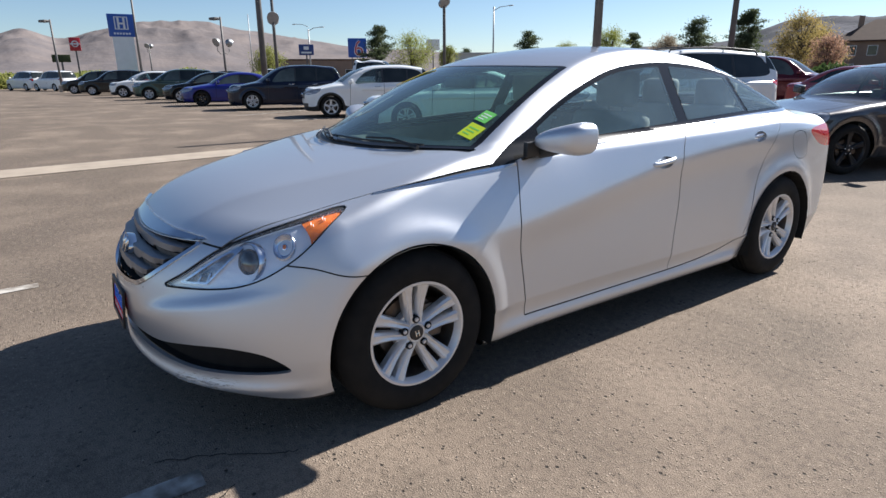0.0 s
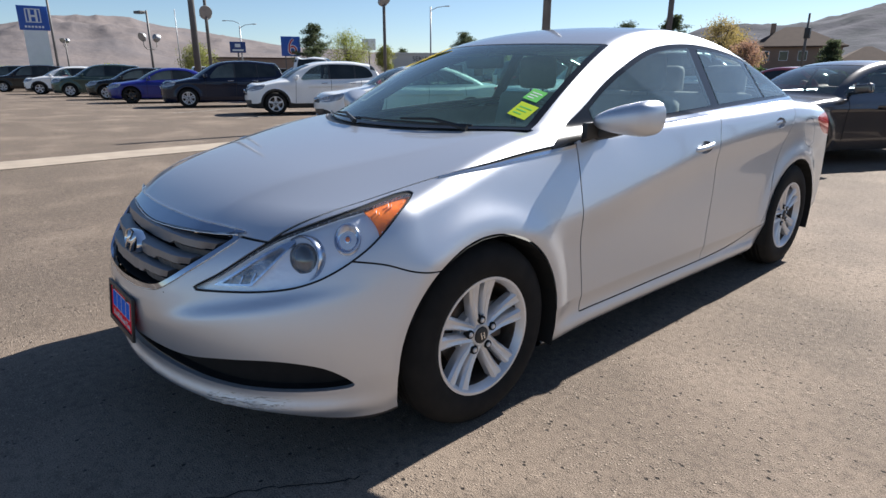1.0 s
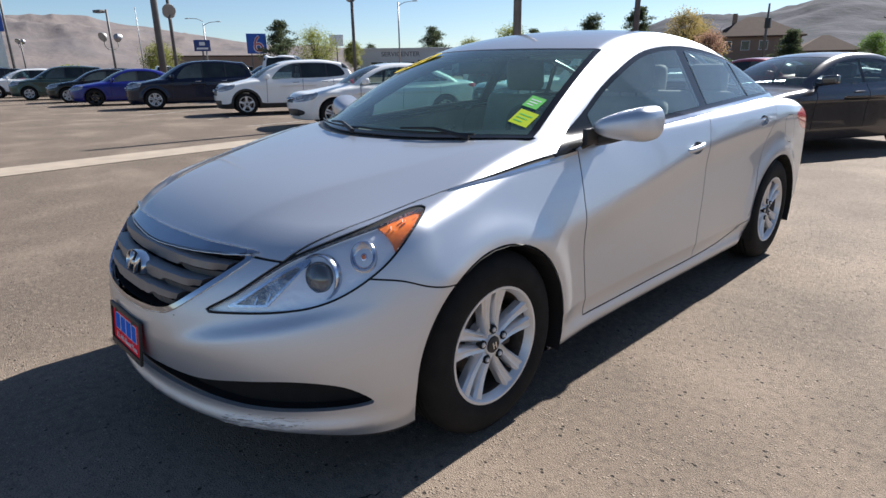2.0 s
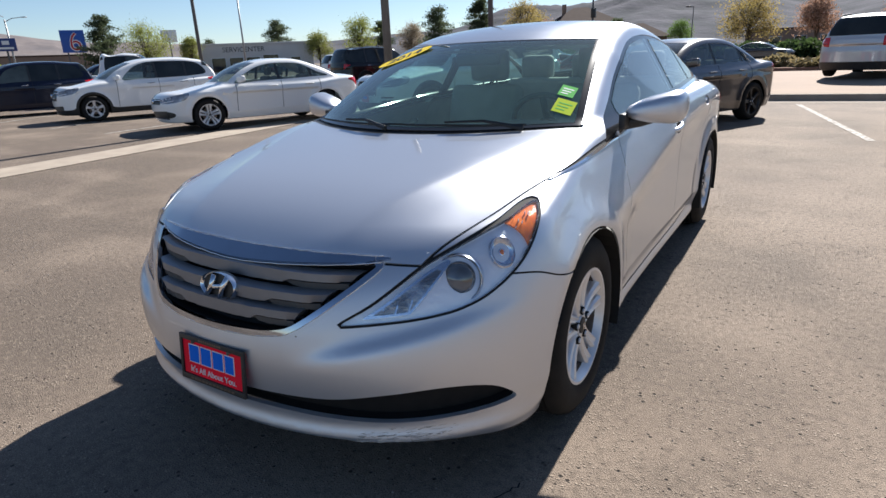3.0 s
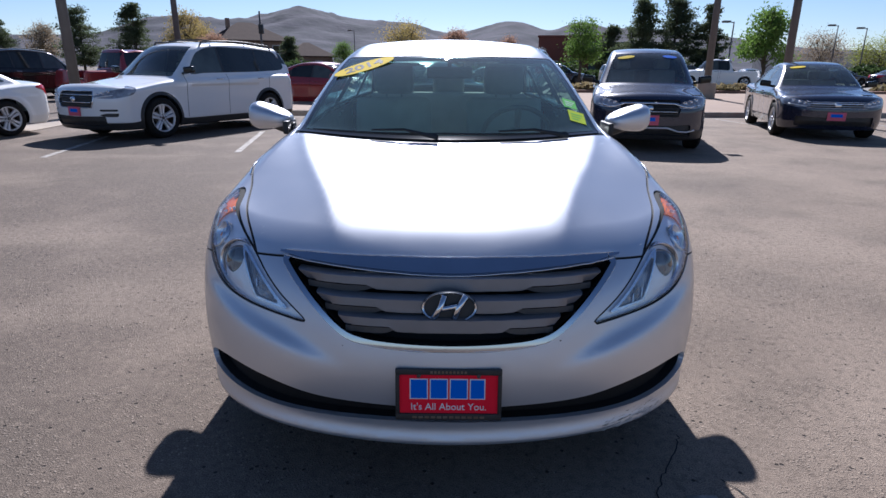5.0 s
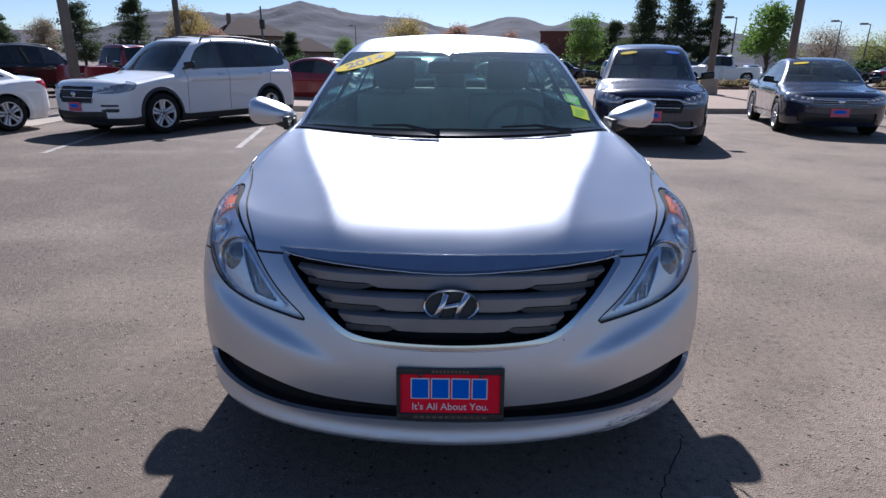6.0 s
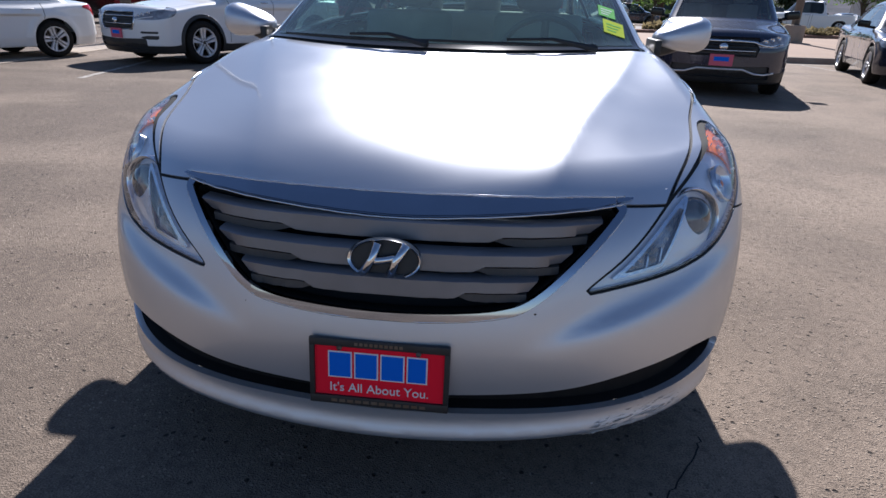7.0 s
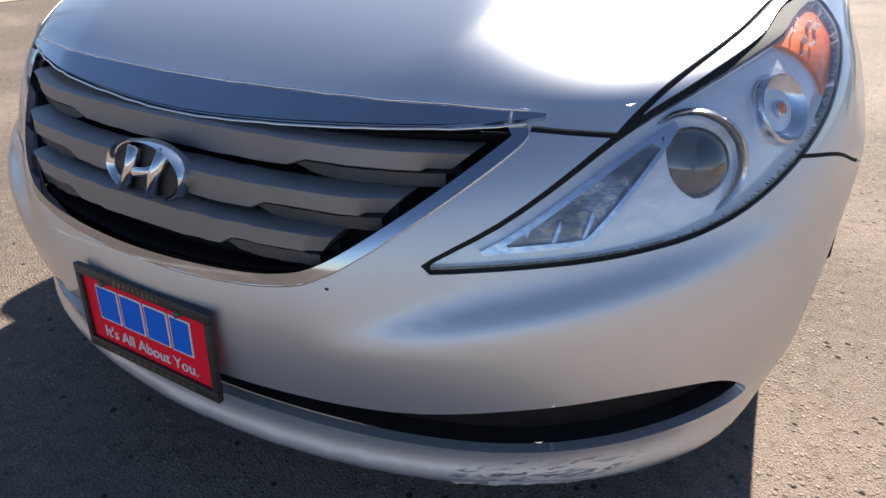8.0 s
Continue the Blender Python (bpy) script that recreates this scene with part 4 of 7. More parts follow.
def headlamp_inside(sk, tri, parent, keep, s, lampf):
    c = sk.p[tri].mean(1)
    t = tri[keep(*c.T)]
    along = lambda x, y: np.abs(x) * 0.6 + y * 0.8
    # a smoked inner wedge with a bright rim, a pale bowl round the projector, and the amber corner
    inner, rest = sk.part(t, lambda x, y, z: np.maximum(along(x, y) + 0.150 - 1.05 * (z - 0.66), lampf(x, y, z) + 0.019))
    amber, _ = sk.part(rest, lambda x, y, z: np.maximum(0.112 - np.hypot(along(x, y) - 0.072, 1.15 * (z - 0.742)), np.maximum(0.13 - along(x, y), lampf(x, y, z) + 0.005)))
    panel(sk, t, "reflector", LAMPSILVER, parent, push=-0.018, flange=-0.014)
    deep, lip = sk.part(inner, lambda x, y, z: np.maximum(along(x, y) + 0.158 - 1.05 * (z - 0.66), lampf(x, y, z) + 0.026))
    panel(sk, lip, "wedge_rim", LAMPCHROME, parent, "bright rim of the smoked wedge", push=-0.009, flange=0.01)
    panel(sk, deep, "inner_reflector", SMOKED, parent, "smoked inner reflector", push=-0.016, flange=0)
    panel(sk, amber, "indicator", AMBER, parent, push=-0.0125, flange=0.005)
    # upright pale fins added over the amber in place of cover glare: it shows from the side and hides from ahead
    for k in range(16):
        u0 = 0.136 + 0.009 * k
        rib, amber = sk.part(amber, lambda x, y, z: np.abs(along(x, y) - u0) - 0.0006)
        if len(rib):
            weld(panel(sk, rib, "glare_fin", GLAREFIN, parent, push=-0.003, flange=0.0095))
    # facets across the smoked wedge
    for k in range(5):
        u0 = -0.30 + 0.034 * k
        rib, deep = sk.part(deep, lambda x, y, z: np.abs(along(x, y) - u0 - 0.5 * (z - 0.63)) - 0.0022)
        if len(rib):
            weld(panel(sk, rib, "wedge_facet", LAMPCHROME, parent, push=-0.012, flange=0.004))
    q = sk.p[np.unique(t)]
    u = along(q[:, 0], q[:, 1])

    def seat_on(u0, z0, depth):
        spot = q[np.argmin((u - u0) ** 2 + (q[:, 2] - z0) ** 2)]
        n = Vector(grad(sk.field, spot[None])[0]).normalized()
        return Matrix.Translation(Vector(spot) - n * depth) @ n.to_track_quat("Z", "Y").to_matrix().to_4x4()
    # bowl of the indicator
    m = seat_on(0.088, 0.752, 0.016) @ Matrix.Diagonal((0.82, 1, 1, 1))
    bm = bmesh.new()
    lathe(bm, [(0.048, -0.006), (0.048, 0.008), (0.044, 0.011), (0.039, 0.004), (0.026, -0.006), (0.012, -0.008), (0.011, 0.004), (0.0005, 0.008)], 32, "Z", m)
    part("indicator_bowl", bm, LAMPCHROME, parent, angle=50)
    bm = bmesh.new()
    lathe(bm, [(0.009, -0.004), (0.009, 0.004), (0.006, 0.007), (0.0005, 0.008)], 20, "Z", m)
    part("indicator_bulb", bm, AMBER, parent, smooth=True)
    # projector: ring, bowl and lens, just behind the cover
    d = Vector((s * 0.34, -1, 0.22)).normalized()
    near = q[np.argmin((np.abs(q[:, 0]) - 0.692) ** 2 + (q[:, 2] - 0.696) ** 2)]
    m = Matrix.Translation(Vector(near) - d * 0.034) @ d.to_track_quat("Z", "Y").to_matrix().to_4x4()
    bm = bmesh.new()
    lathe(bm, [(0.072, -0.03), (0.072, 0.004), (0.069, 0.010), (0.065, 0.008), (0.060, -0.004), (0.050, -0.024)], 44, "Z", m)
    part("projector_ring", bm, LAMPCHROME, parent, angle=50)
    bm = bmesh.new()
    lathe(bm, [(0.056, -0.03), (0.048, -0.012)], 40, "Z", m)
    part("projector_bowl", bm, LAMPCHROME, parent, angle=50)
    bm = bmesh.new()
    lathe(bm, [(0.049, -0.02), (0.049, 0.006), (0.040, 0.019), (0.023, 0.027), (0.0005, 0.030)], 40, "Z", m)
    part("projector_lens", bm, LENS, parent, smooth=True)


def door_handle(door, s, x, y, z):
    bm = bmesh.new()
    pts, rs = [], []
    for f in np.linspace(-1, 1, 11):
        pts.append((s * (x + 0.014 - 0.022 * abs(f) ** 3), y + 0.10 * f, z + 0.002 + 0.010 * f))
        rs.append(0.0145 - 0.004 * abs(f) ** 3)
    tube(bm, pts, rs, 10)
    part("handle", bm, SILVER, door, "silver pull handle", smooth=True)


def wing_mirror(car, s):
    me = new("wing_mirror")
    me.parent = car

    def pod(x, y, z):
        u = (x - 0.922) / 0.118
        v = (y - 0.725 - 0.07 * (x - 0.9) * 4) / 0.105
        w = (z - 1.045 - 0.09 * (x - 0.95)) / (0.070 - 0.030 * np.clip(0.55 - u, 0, 1.5) / 1.5)
        r = (np.where(u > 0, np.abs(u) ** 5.0, np.abs(u) ** 2.2) + np.abs(v) ** 2.4 + np.abs(w) ** 2.7) ** 0.40
        back = (y - 0.775 - 0.05 * (x - 0.9) * 4) / 0.085
        return smax((r - 1) * 0.075, back * 0.08, 0.02)
    sk = Skin(pod, (0.76, 0.52, 0.92), (1.12, 0.92, 1.18), 0.012)
    sk.p[:, 0] *= s
    f = (lambda x, y, z: pod(s * x, y, z))
    sk.field = f
    tri = sk.all if s > 0 else sk.all[:, ::-1]
    glassy, shell = sk.part(tri, lambda x, y, z: 0.768 + 0.2 * (s * x - 0.9) - y)
    panel(sk, shell, "mirror_housing", SILVER, me, flange=0)
    panel(sk, glassy, "mirror_glass", MIRROR, me, flange=0)
    bm = bmesh.new()
    tube(bm, [(s * 0.80, 0.70, 0.985), (s * 0.86, 0.70, 0.995), (s * 0.90, 0.715, 1.01)], [0.032, 0.028, 0.03], 10)
    box(bm, (s * 0.815 - 0.02, 0.60, 0.965), (s * 0.815 + 0.008, 0.78, 1.03), None, 0.008)
    part("mirror_foot", bm, PLASTIC, me, angle=40)


def liner(sk, body, df, dr, hood, fen, car):
    """The inner faces of the cabin."""
    t = np.concatenate([body, df, dr])
    c = sk.p[t].mean(1)
    t = t[(c[:, 1] > 0.35) & (c[:, 1] < 3.2) & (c[:, 2] > 0.4)]
    panel(sk, t, "cabin_lining", CABIN, car, "dark grey cabin lining", push=-0.03, flange=0)
    bm = bmesh.new()
    box(bm, (-0.78, 0.05, 0.25), (0.78, 3.2, 0.30), None, 0.01)
    box(bm, (-0.55, 0.08, 0.30), (0.55, 0.14, 0.88), None, 0.01)
    box(bm, (-0.70, 2.62, 0.98), (0.70, 3.15, 1.03), None, 0.01)
    part("cabin_floor", bm, CABIN, car)


def wheel_houses(car):
    for y in (0.0, 2.795):
        for s in (1, -1):
            bm = bmesh.new()
            n = 20
            a = [bm.verts.new((s * (0.902 if t < 2.7 or y > 1 else 0.845), y + 0.372 * math.cos(t), 0.325 + 0.372 * math.sin(t))) for t in np.linspace(-0.35, math.pi + 0.35, n)]
            b = [bm.verts.new((s * 0.56, y + 0.372 * math.cos(t), 0.325 + 0.372 * math.sin(t))) for t in np.linspace(-0.35, math.pi + 0.35, n)]
            for i in range(n - 1):
                bm.faces.new((a[i], a[i + 1], b[i + 1], b[i]))
            bm.faces.new(b)
            part("wheel_house", bm, DARKGAP, car)
    for s in (1, -1):
        bm = bmesh.new()
        box(bm, (s * 0.77 - 0.07, 0.372, 0.165), (s * 0.77 + 0.07, 0.380, 0.25), None, 0.003)
        part("mud_flap", bm, PLASTIC, car)


def on_skin(x, z, y0=-1.2):
    """The y at which the nose is met from the front at (x, z)."""
    y = np.arange(y0, 0.2, 0.004)
    f = sedan(np.full_like(y, x), y, np.full_like(y, z))
    return float(y[np.argmax(f < 0)])


def grille_slats(sk, car):
    grille = new("grille")
    grille.parent = car
    for k, (z, wide) in enumerate(((0.692, 0.452), (0.643, 0.388), (0.596, 0.318))):
        bm = bmesh.new()
        rows = []
        for x in np.linspace(-wide, wide, 31):
            y = on_skin(x, z)
            f = abs(x) / wide
            low = z - 0.0195 + 0.014 * float(ease(0.44, 0.54, f))
            slant = 2.4 if f > 0.9 else 0.0
            rows.append([bm.verts.new((x * (1 - slant * (z + 0.0225 - b)), y + a, b)) for a, b in ((0.016, z + 0.0225), (0.006, z + 0.020), (0.003, low + 0.003), (0.008, low), (0.05, low + 0.003), (0.05, z + 0.0225))])
        for p, q in zip(rows, rows[1:]):
            for i in range(6):
                bm.faces.new((p[i], p[(i + 1) % 6], q[(i + 1) % 6], q[i]))
        bm.faces.new(rows[0])
        bm.faces.new(rows[-1][::-1])
        part("slat", bm, GRILLE, grille, angle=35)
        for sx in (-1, 1):
            bm = bmesh.new()
            rows = []
            for x in np.linspace(wide * 0.46, wide * 0.93, 12):
                y = on_skin(x, z)
                t = min(1, (x / wide - 0.46) / 0.12)
                rows.append([bm.verts.new((sx * x, y + a, b)) for a, b in ((0.0085, z - 0.008), (0.009, z - 0.011 - 0.015 * t), (0.05, z - 0.011 - 0.015 * t), (0.05, z - 0.008))])
            for p, q in zip(rows, rows[1:]):
                for i in range(4):
                    bm.faces.new((p[i], p[(i + 1) % 4], q[(i + 1) % 4], q[i]))
            part("slat_step", bm, STEPGREY, grille, "black lower step of a slat")
    # bright edges of the strip over the grille, and the line round the grille
    for name, parent, pts, off, r in (
            ("strip_edge", car, [(-0.50, 0.7495), (-0.43, 0.752), (-0.31, 0.753), (-0.16, 0.7515), (0, 0.7505), (0.16, 0.7515), (0.31, 0.753), (0.43, 0.752), (0.50, 0.7495)], 0.010, 0.0022),
            ("strip_edge", car, [(-0.50, 0.7440), (-0.43, 0.7365), (-0.31, 0.7305), (-0.16, 0.7215), (0, 0.7165), (0.16, 0.7215), (0.31, 0.7305), (0.43, 0.7365), (0.50, 0.7440)], 0.010, 0.0022),
            ("grille_line", grille, [(-0.505, 0.732), (-0.487, 0.708), (-0.411, 0.641), (-0.318, 0.573), (-0.254, 0.549), (-0.16, 0.539), (0, 0.535), (0.16, 0.539), (0.254, 0.549), (0.318, 0.573), (0.411, 0.641), (0.487, 0.708), (0.505, 0.732)], 0.003, 0.0024)):
        xs, zs = zip(*pts)
        step = np.arange(len(pts))
        fx, fz = cubic(step, xs), cubic(step, zs)
        bm = bmesh.new()
        line = [(float(fx(t)), float(fz(t))) for t in np.linspace(0, len(pts) - 1, 49)]
        lift = 0.008 if pts[4][1] > 0.74 else 0.0
        tube(bm, [(x, on_skin(x, z) - off + 0.5 * lift, z + lift) for x, z in line], r, 6)
        part(name, bm, CHROME, parent, "bright chrome edge line", smooth=True)
    # the oval badge with a slanted bar figure
    y = on_skin(0, 0.645) - 0.004
    m = Matrix.Translation((0, y, 0.648)) @ pose(0, 0, 0, 78, 0, 0)
    badge = new("badge")
    badge.parent, badge.matrix_basis = grille, m
    oval = Matrix.Diagonal((1, 0.56, 1, 1))
    bm = bmesh.new()
    lathe(bm, [(0.078, -0.02), (0.080, 0.0), (0.076, 0.009), (0.070, 0.006), (0.068, -0.002)], 56, "Z", oval)
    part("badge_ring", bm, CHROME, badge, angle=60)
    bm = bmesh.new()
    lathe(bm, [(0.0005, -0.001), (0.069, -0.002)], 56, "Z", oval)
    part("badge_field", bm, BLACKPRINT, badge, smooth=True)
    bm = bmesh.new()
    for sx in (-1, 1):
        tube(bm, [(sx * 0.030 - 0.016, -0.034, 0.004), (sx * 0.025, 0, 0.007), (sx * 0.030 + 0.016, 0.034, 0.004)], [0.0105, 0.0085, 0.0105], 10)
    tube(bm, [(-0.026, -0.008, 0.005), (-0.010, -0.002, 0.007), (0.010, 0.002, 0.007), (0.026, 0.008, 0.005)], [0.006, 0.008, 0.008, 0.006], 10)
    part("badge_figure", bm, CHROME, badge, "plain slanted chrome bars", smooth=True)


def number_plate(car):
    m = pose(0, on_skin(0, 0.43) - 0.013, 0.413, 84, 0, 0)
    plate = new("dealer_plate")
    plate.parent, plate.matrix_basis = car, m @ Matrix.Diagonal((0.95, 0.95, 1, 1))
    tagged(plate, "red dealer plate in a black frame")
    bm = bmesh.new()
    for lo, hi in (((-0.157, 0.062, -0.004), (0.157, 0.080, 0.006)), ((-0.157, -0.080, -0.004), (0.157, -0.060, 0.006)), ((-0.157, -0.0602, -0.004), (-0.145, 0.0622, 0.006)), ((0.145, -0.0602, -0.004), (0.157, 0.0622, 0.006))):
        box(bm, lo, hi, None, 0.0025)
    part("plate_frame", bm, PLASTIC, plate, angle=40)
    bm = bmesh.new()
    box(bm, (-0.147, -0.064, -0.0035), (0.147, 0.066, 0.0), None, 0.001)
    part("plate_panel", bm, PLATERED, plate)
    for k, x in enumerate((-0.088, -0.029, 0.030, 0.085)):
        for grow, mat, z in ((0.0032, WHITEPRINT, 0.0016), (0.0, PLATEBLUE, 0.0026)):
            bm = bmesh.new()
            w = 0.024 if k < 3 else 0.020
            box(bm, (x - w - grow, -0.012 - grow, 0.0), (x + w + grow, 0.046 + grow, z), None, 0.0005)
            part("print_block", bm, mat, plate, "blue lettering block with pale edge" if not grow else "pale edge")
    text_part("slogan", "It's All About You.", 0.030, WHITEPRINT, plate, pose(0.0, -0.040, 0.001), "white slogan")
    for x in np.linspace(-0.10, 0.10, 12):
        bm = bmesh.new()
        box(bm, (x - 0.007, -0.074, 0.006), (x + 0.006, -0.067, 0.0068))
        part("print_bar", bm, STEEL, plate)
    for x in np.linspace(-0.05, 0.05, 10):
        bm = bmesh.new()
        box(bm, (x - 0.004, 0.068, 0.006), (x + 0.003, 0.075, 0.0068))
        part("print_bar", bm, STEEL, plate)
    for x in (-0.088, 0.088):
        bm = bmesh.new()
        lathe(bm, [(0.006, 0.0), (0.006, 0.008), (0.0004, 0.010)], 12, "Z", Matrix.Translation((x, 0.060, 0)))
        part("screw", bm, STEEL, plate, smooth=True)


def scuffs(car):
    """Scraped streaks under the left corner of the front lip, and stone chips."""
    rng = random.Random(12)
    for k in range(64):
        x0 = rng.uniform(0.44, 0.66)
        z = 0.222 + 0.046 * rng.random()
        n = 8
        length = rng.uniform(0.05, 0.16)
        bm = bmesh.new()
        rows = []
        for f in np.linspace(0, 1, n):
            x = x0 + length * f
            zz = z + 0.010 * f + rng.uniform(-0.0015, 0.0015)
            y = on_skin(x, zz) - 0.0008
            hgt = 0.0006 + 0.0030 * math.sin(math.pi * f) * rng.random()
            rows.append([bm.verts.new((x, y, zz - hgt)), bm.verts.new((x, y, zz + hgt))])
        for p, q in zip(rows, rows[1:]):
            bm.faces.new((p[0], q[0], q[1], p[1]))
        part("scuff", bm, SCUFF if k % 3 else SCUFF2, car, "pale scrape")
    for x, z in ((0.30, 0.548), (0.315, 0.552), (-0.16, 0.513), (0.42, 0.47), (-0.30, 0.535), (0.50, 0.52), (0.12, 0.53)):
        bm = bmesh.new()
        y = on_skin(x, z) - 0.001
        lathe(bm, [(0.0032, 0.001), (0.0022, -0.0004), (0.0003, -0.0006)], 7, "Y", Matrix.Translation((x, y, z)) @ Matrix.Diagonal((1.3, 1, 0.8, 1)))
        part("stone_chip", bm, CHIP, car, "dark stone chip")


def seat(car, x, y, wide, mat):
    bm = bmesh.new()
    box(bm, (x - wide / 2, y, 0.42), (x + wide / 2, y + 0.50, 0.60), None, 0.06, 3)
    box(bm, (-wide / 2, -0.06, 0.0), (wide / 2, 0.07, 0.60), Matrix.Translation((x, y + 0.50, 0.52)) @ pose(0, 0, 0, -16, 0, 0), 0.055, 3)
    return part("seat", bm, mat, car, "grey cloth seat", angle=60)


def headrest(car, x, y, z):
    bm = bmesh.new()
    box(bm, (x - 0.13, y - 0.05, z), (x + 0.13, y + 0.06, z + 0.20), None, 0.05, 3)
    for d in (-0.05, 0.05):
        tube(bm, [(x + d, y, z - 0.08), (x + d, y, z + 0.03)], 0.006, 6)
    part("headrest", bm, CABIN, car, angle=60)


def cabin(car):
    for x in (-0.37, 0.37):
        seat(car, x, 1.02, 0.50, BEIGE)
        headrest(car, x, 1.72, 1.12)
    seat(car, 0, 1.95, 1.28, BEIGE)
    for x in (-0.42, 0.0, 0.42):
        headrest(car, x, 2.66, 1.07)
    bm = bmesh.new()
    rows = []
    for x in np.linspace(-0.74, 0.74, 15):
        y0 = 0.16 + 0.45 * x * x
        hump = 0.035 * math.exp(-((x - 0.37) / 0.2) ** 2)
        rows.append([bm.verts.new((x, y, z)) for y, z in ((y0, 0.93), (y0 + 0.10, 0.955), (0.62, 0.965 + hump), (0.74, 0.95 + hump), (0.78, 0.90), (0.74, 0.70), (0.70, 0.50))])
    for p, q in zip(rows, rows[1:]):
        for i in range(6):
            bm.faces.new((p[i], p[i + 1], q[i + 1], q[i]))
    part("dashboard", bm, DASH, car, smooth=True)
    m = pose(0.37, 0.90, 0.93, -62, 0, 0)
    bm = bmesh.new()
    lathe(bm, [(0.185 + 0.014 * math.cos(t), 0.014 * math.sin(t)) for t in np.linspace(0, 2 * math.pi, 9)], 36, "Z", m)
    for a in (0, math.pi, -math.pi / 2):
        tube(bm, [m @ Vector((0.05 * math.cos(a), 0.05 * math.sin(a), 0.0)), m @ Vector((0.18 * math.cos(a), 0.18 * math.sin(a), 0.0))], 0.018, 8)
    lathe(bm, [(0.0005, 0.02), (0.055, 0.015), (0.065, -0.02)], 20, "Z", m)
    tube(bm, [m @ Vector((0, 0, -0.02)), m @ Vector((0, 0, -0.22))], 0.03, 8)
    part("steering_wheel", bm, DASH, car, smooth=True)
    bm = bmesh.new()
    box(bm, (-0.12, 0.84, 1.235), (0.12, 0.88, 1.295), None, 0.015, 3)
    tube(bm, [(0, 0.86, 1.28), (0, 0.90, 1.33)], 0.01, 6)
    part("rear_view_mirror", bm, PLASTIC, car, angle=50)
    for s in (1, -1):
        bm = bmesh.new()
        box(bm, (s * 0.34 - 0.17, 1.06, 1.300), (s * 0.34 + 0.17, 1.20, 1.316), None, 0.006)
        part("sun_visor", bm, BEIGE, car)


def glass_frame(x, y):
    """Place and slope of the windscreen at (x, y), as a pose with z out of the glass."""
    z = np.arange(0.95, 1.5, 0.001)
    f = sedan(np.full_like(z, x), np.full_like(z, y), z)
    z0 = float(z[np.argmax(f > 0)])
    n = Vector(grad(sedan, np.array([[x, y, z0]]))[0]).normalized()
    u = Vector((1, 0, 0))
    u = (u - n * u.dot(n)).normalized()
    v = n.cross(u)
    return Matrix((( u.x, v.x, n.x, x), (u.y, v.y, n.y, y), (u.z, v.z, n.z, z0), (0, 0, 0, 1)))


def windscreen_stickers(car):
    m = glass_frame(-0.45, 0.862) @ pose(0, 0, 0.003, 0, 0, 17)
    dec = new("year_decal")
    dec.parent, dec.matrix_basis = car, m
    tagged(dec, "yellow oval year decal on the windscreen")
    bm = bmesh.new()
    rows = lathe(bm, [(0.165, -0.001), (0.165, 0.0006), (0.0005, 0.0008)], 48, "Z", Matrix.Diagonal((1, 0.42, 1, 1)))
    part("decal_oval", bm, YELLOW, dec)
    text_part("decal_year", "2014", 0.105, BLACKPRINT, dec, pose(0, 0, 0.0012), "black figures", 0.0003, 0.003)
    for (x, y, mat, w, h) in ((0.585, 0.565, GREENSTICKER, 0.034, 0.040), (0.605, 0.470, LIME, 0.042, 0.048)):
        st = new("window_sticker")
        st.parent, st.matrix_basis = car, glass_frame(x, y) @ pose(0, 0, 0.002)
        bm = bmesh.new()
        box(bm, (-w, -h, -0.0008), (w, h, 0.0004))
        part("sticker_paper", bm, mat, st)
        bm = bmesh.new()
        for k in range(3):
            box(bm, (-w * 0.7, -h * 0.6 + k * h * 0.45, 0.0), (w * (0.2 + 0.25 * k), -h * 0.6 + k * h * 0.45 + h * 0.14, 0.0009))
        part("sticker_print", bm, GREENSTICKER if mat is LIME else WHITEPRINT, st, "printed bars")


def wipers(car):
    for x0, x1 in ((0.52, -0.10), (-0.05, -0.62)):
        pts = []
        for f in np.linspace(0, 1, 9):
            x = x0 + (x1 - x0) * f
            m = glass_frame(x, 0.140 + 0.50 * x * x + 0.008 * f)
            pts.append(m @ Vector((0, 0, 0.012)))
        bm = bmesh.new()
        tube(bm, pts, [0.0048] * 8 + [0.003], 6)
        part("wiper_blade", bm, PLASTIC, car)
        bm = bmesh.new()
        tube(bm, [pts[0] + Vector((0, -0.03, -0.01)), pts[2] + Vector((0, 0, 0.018)), pts[4] + Vector((0, 0, 0.012))], [0.011, 0.006, 0.0045], 6)
        part("wiper_arm", bm, PLASTIC, car)


build_sedan()


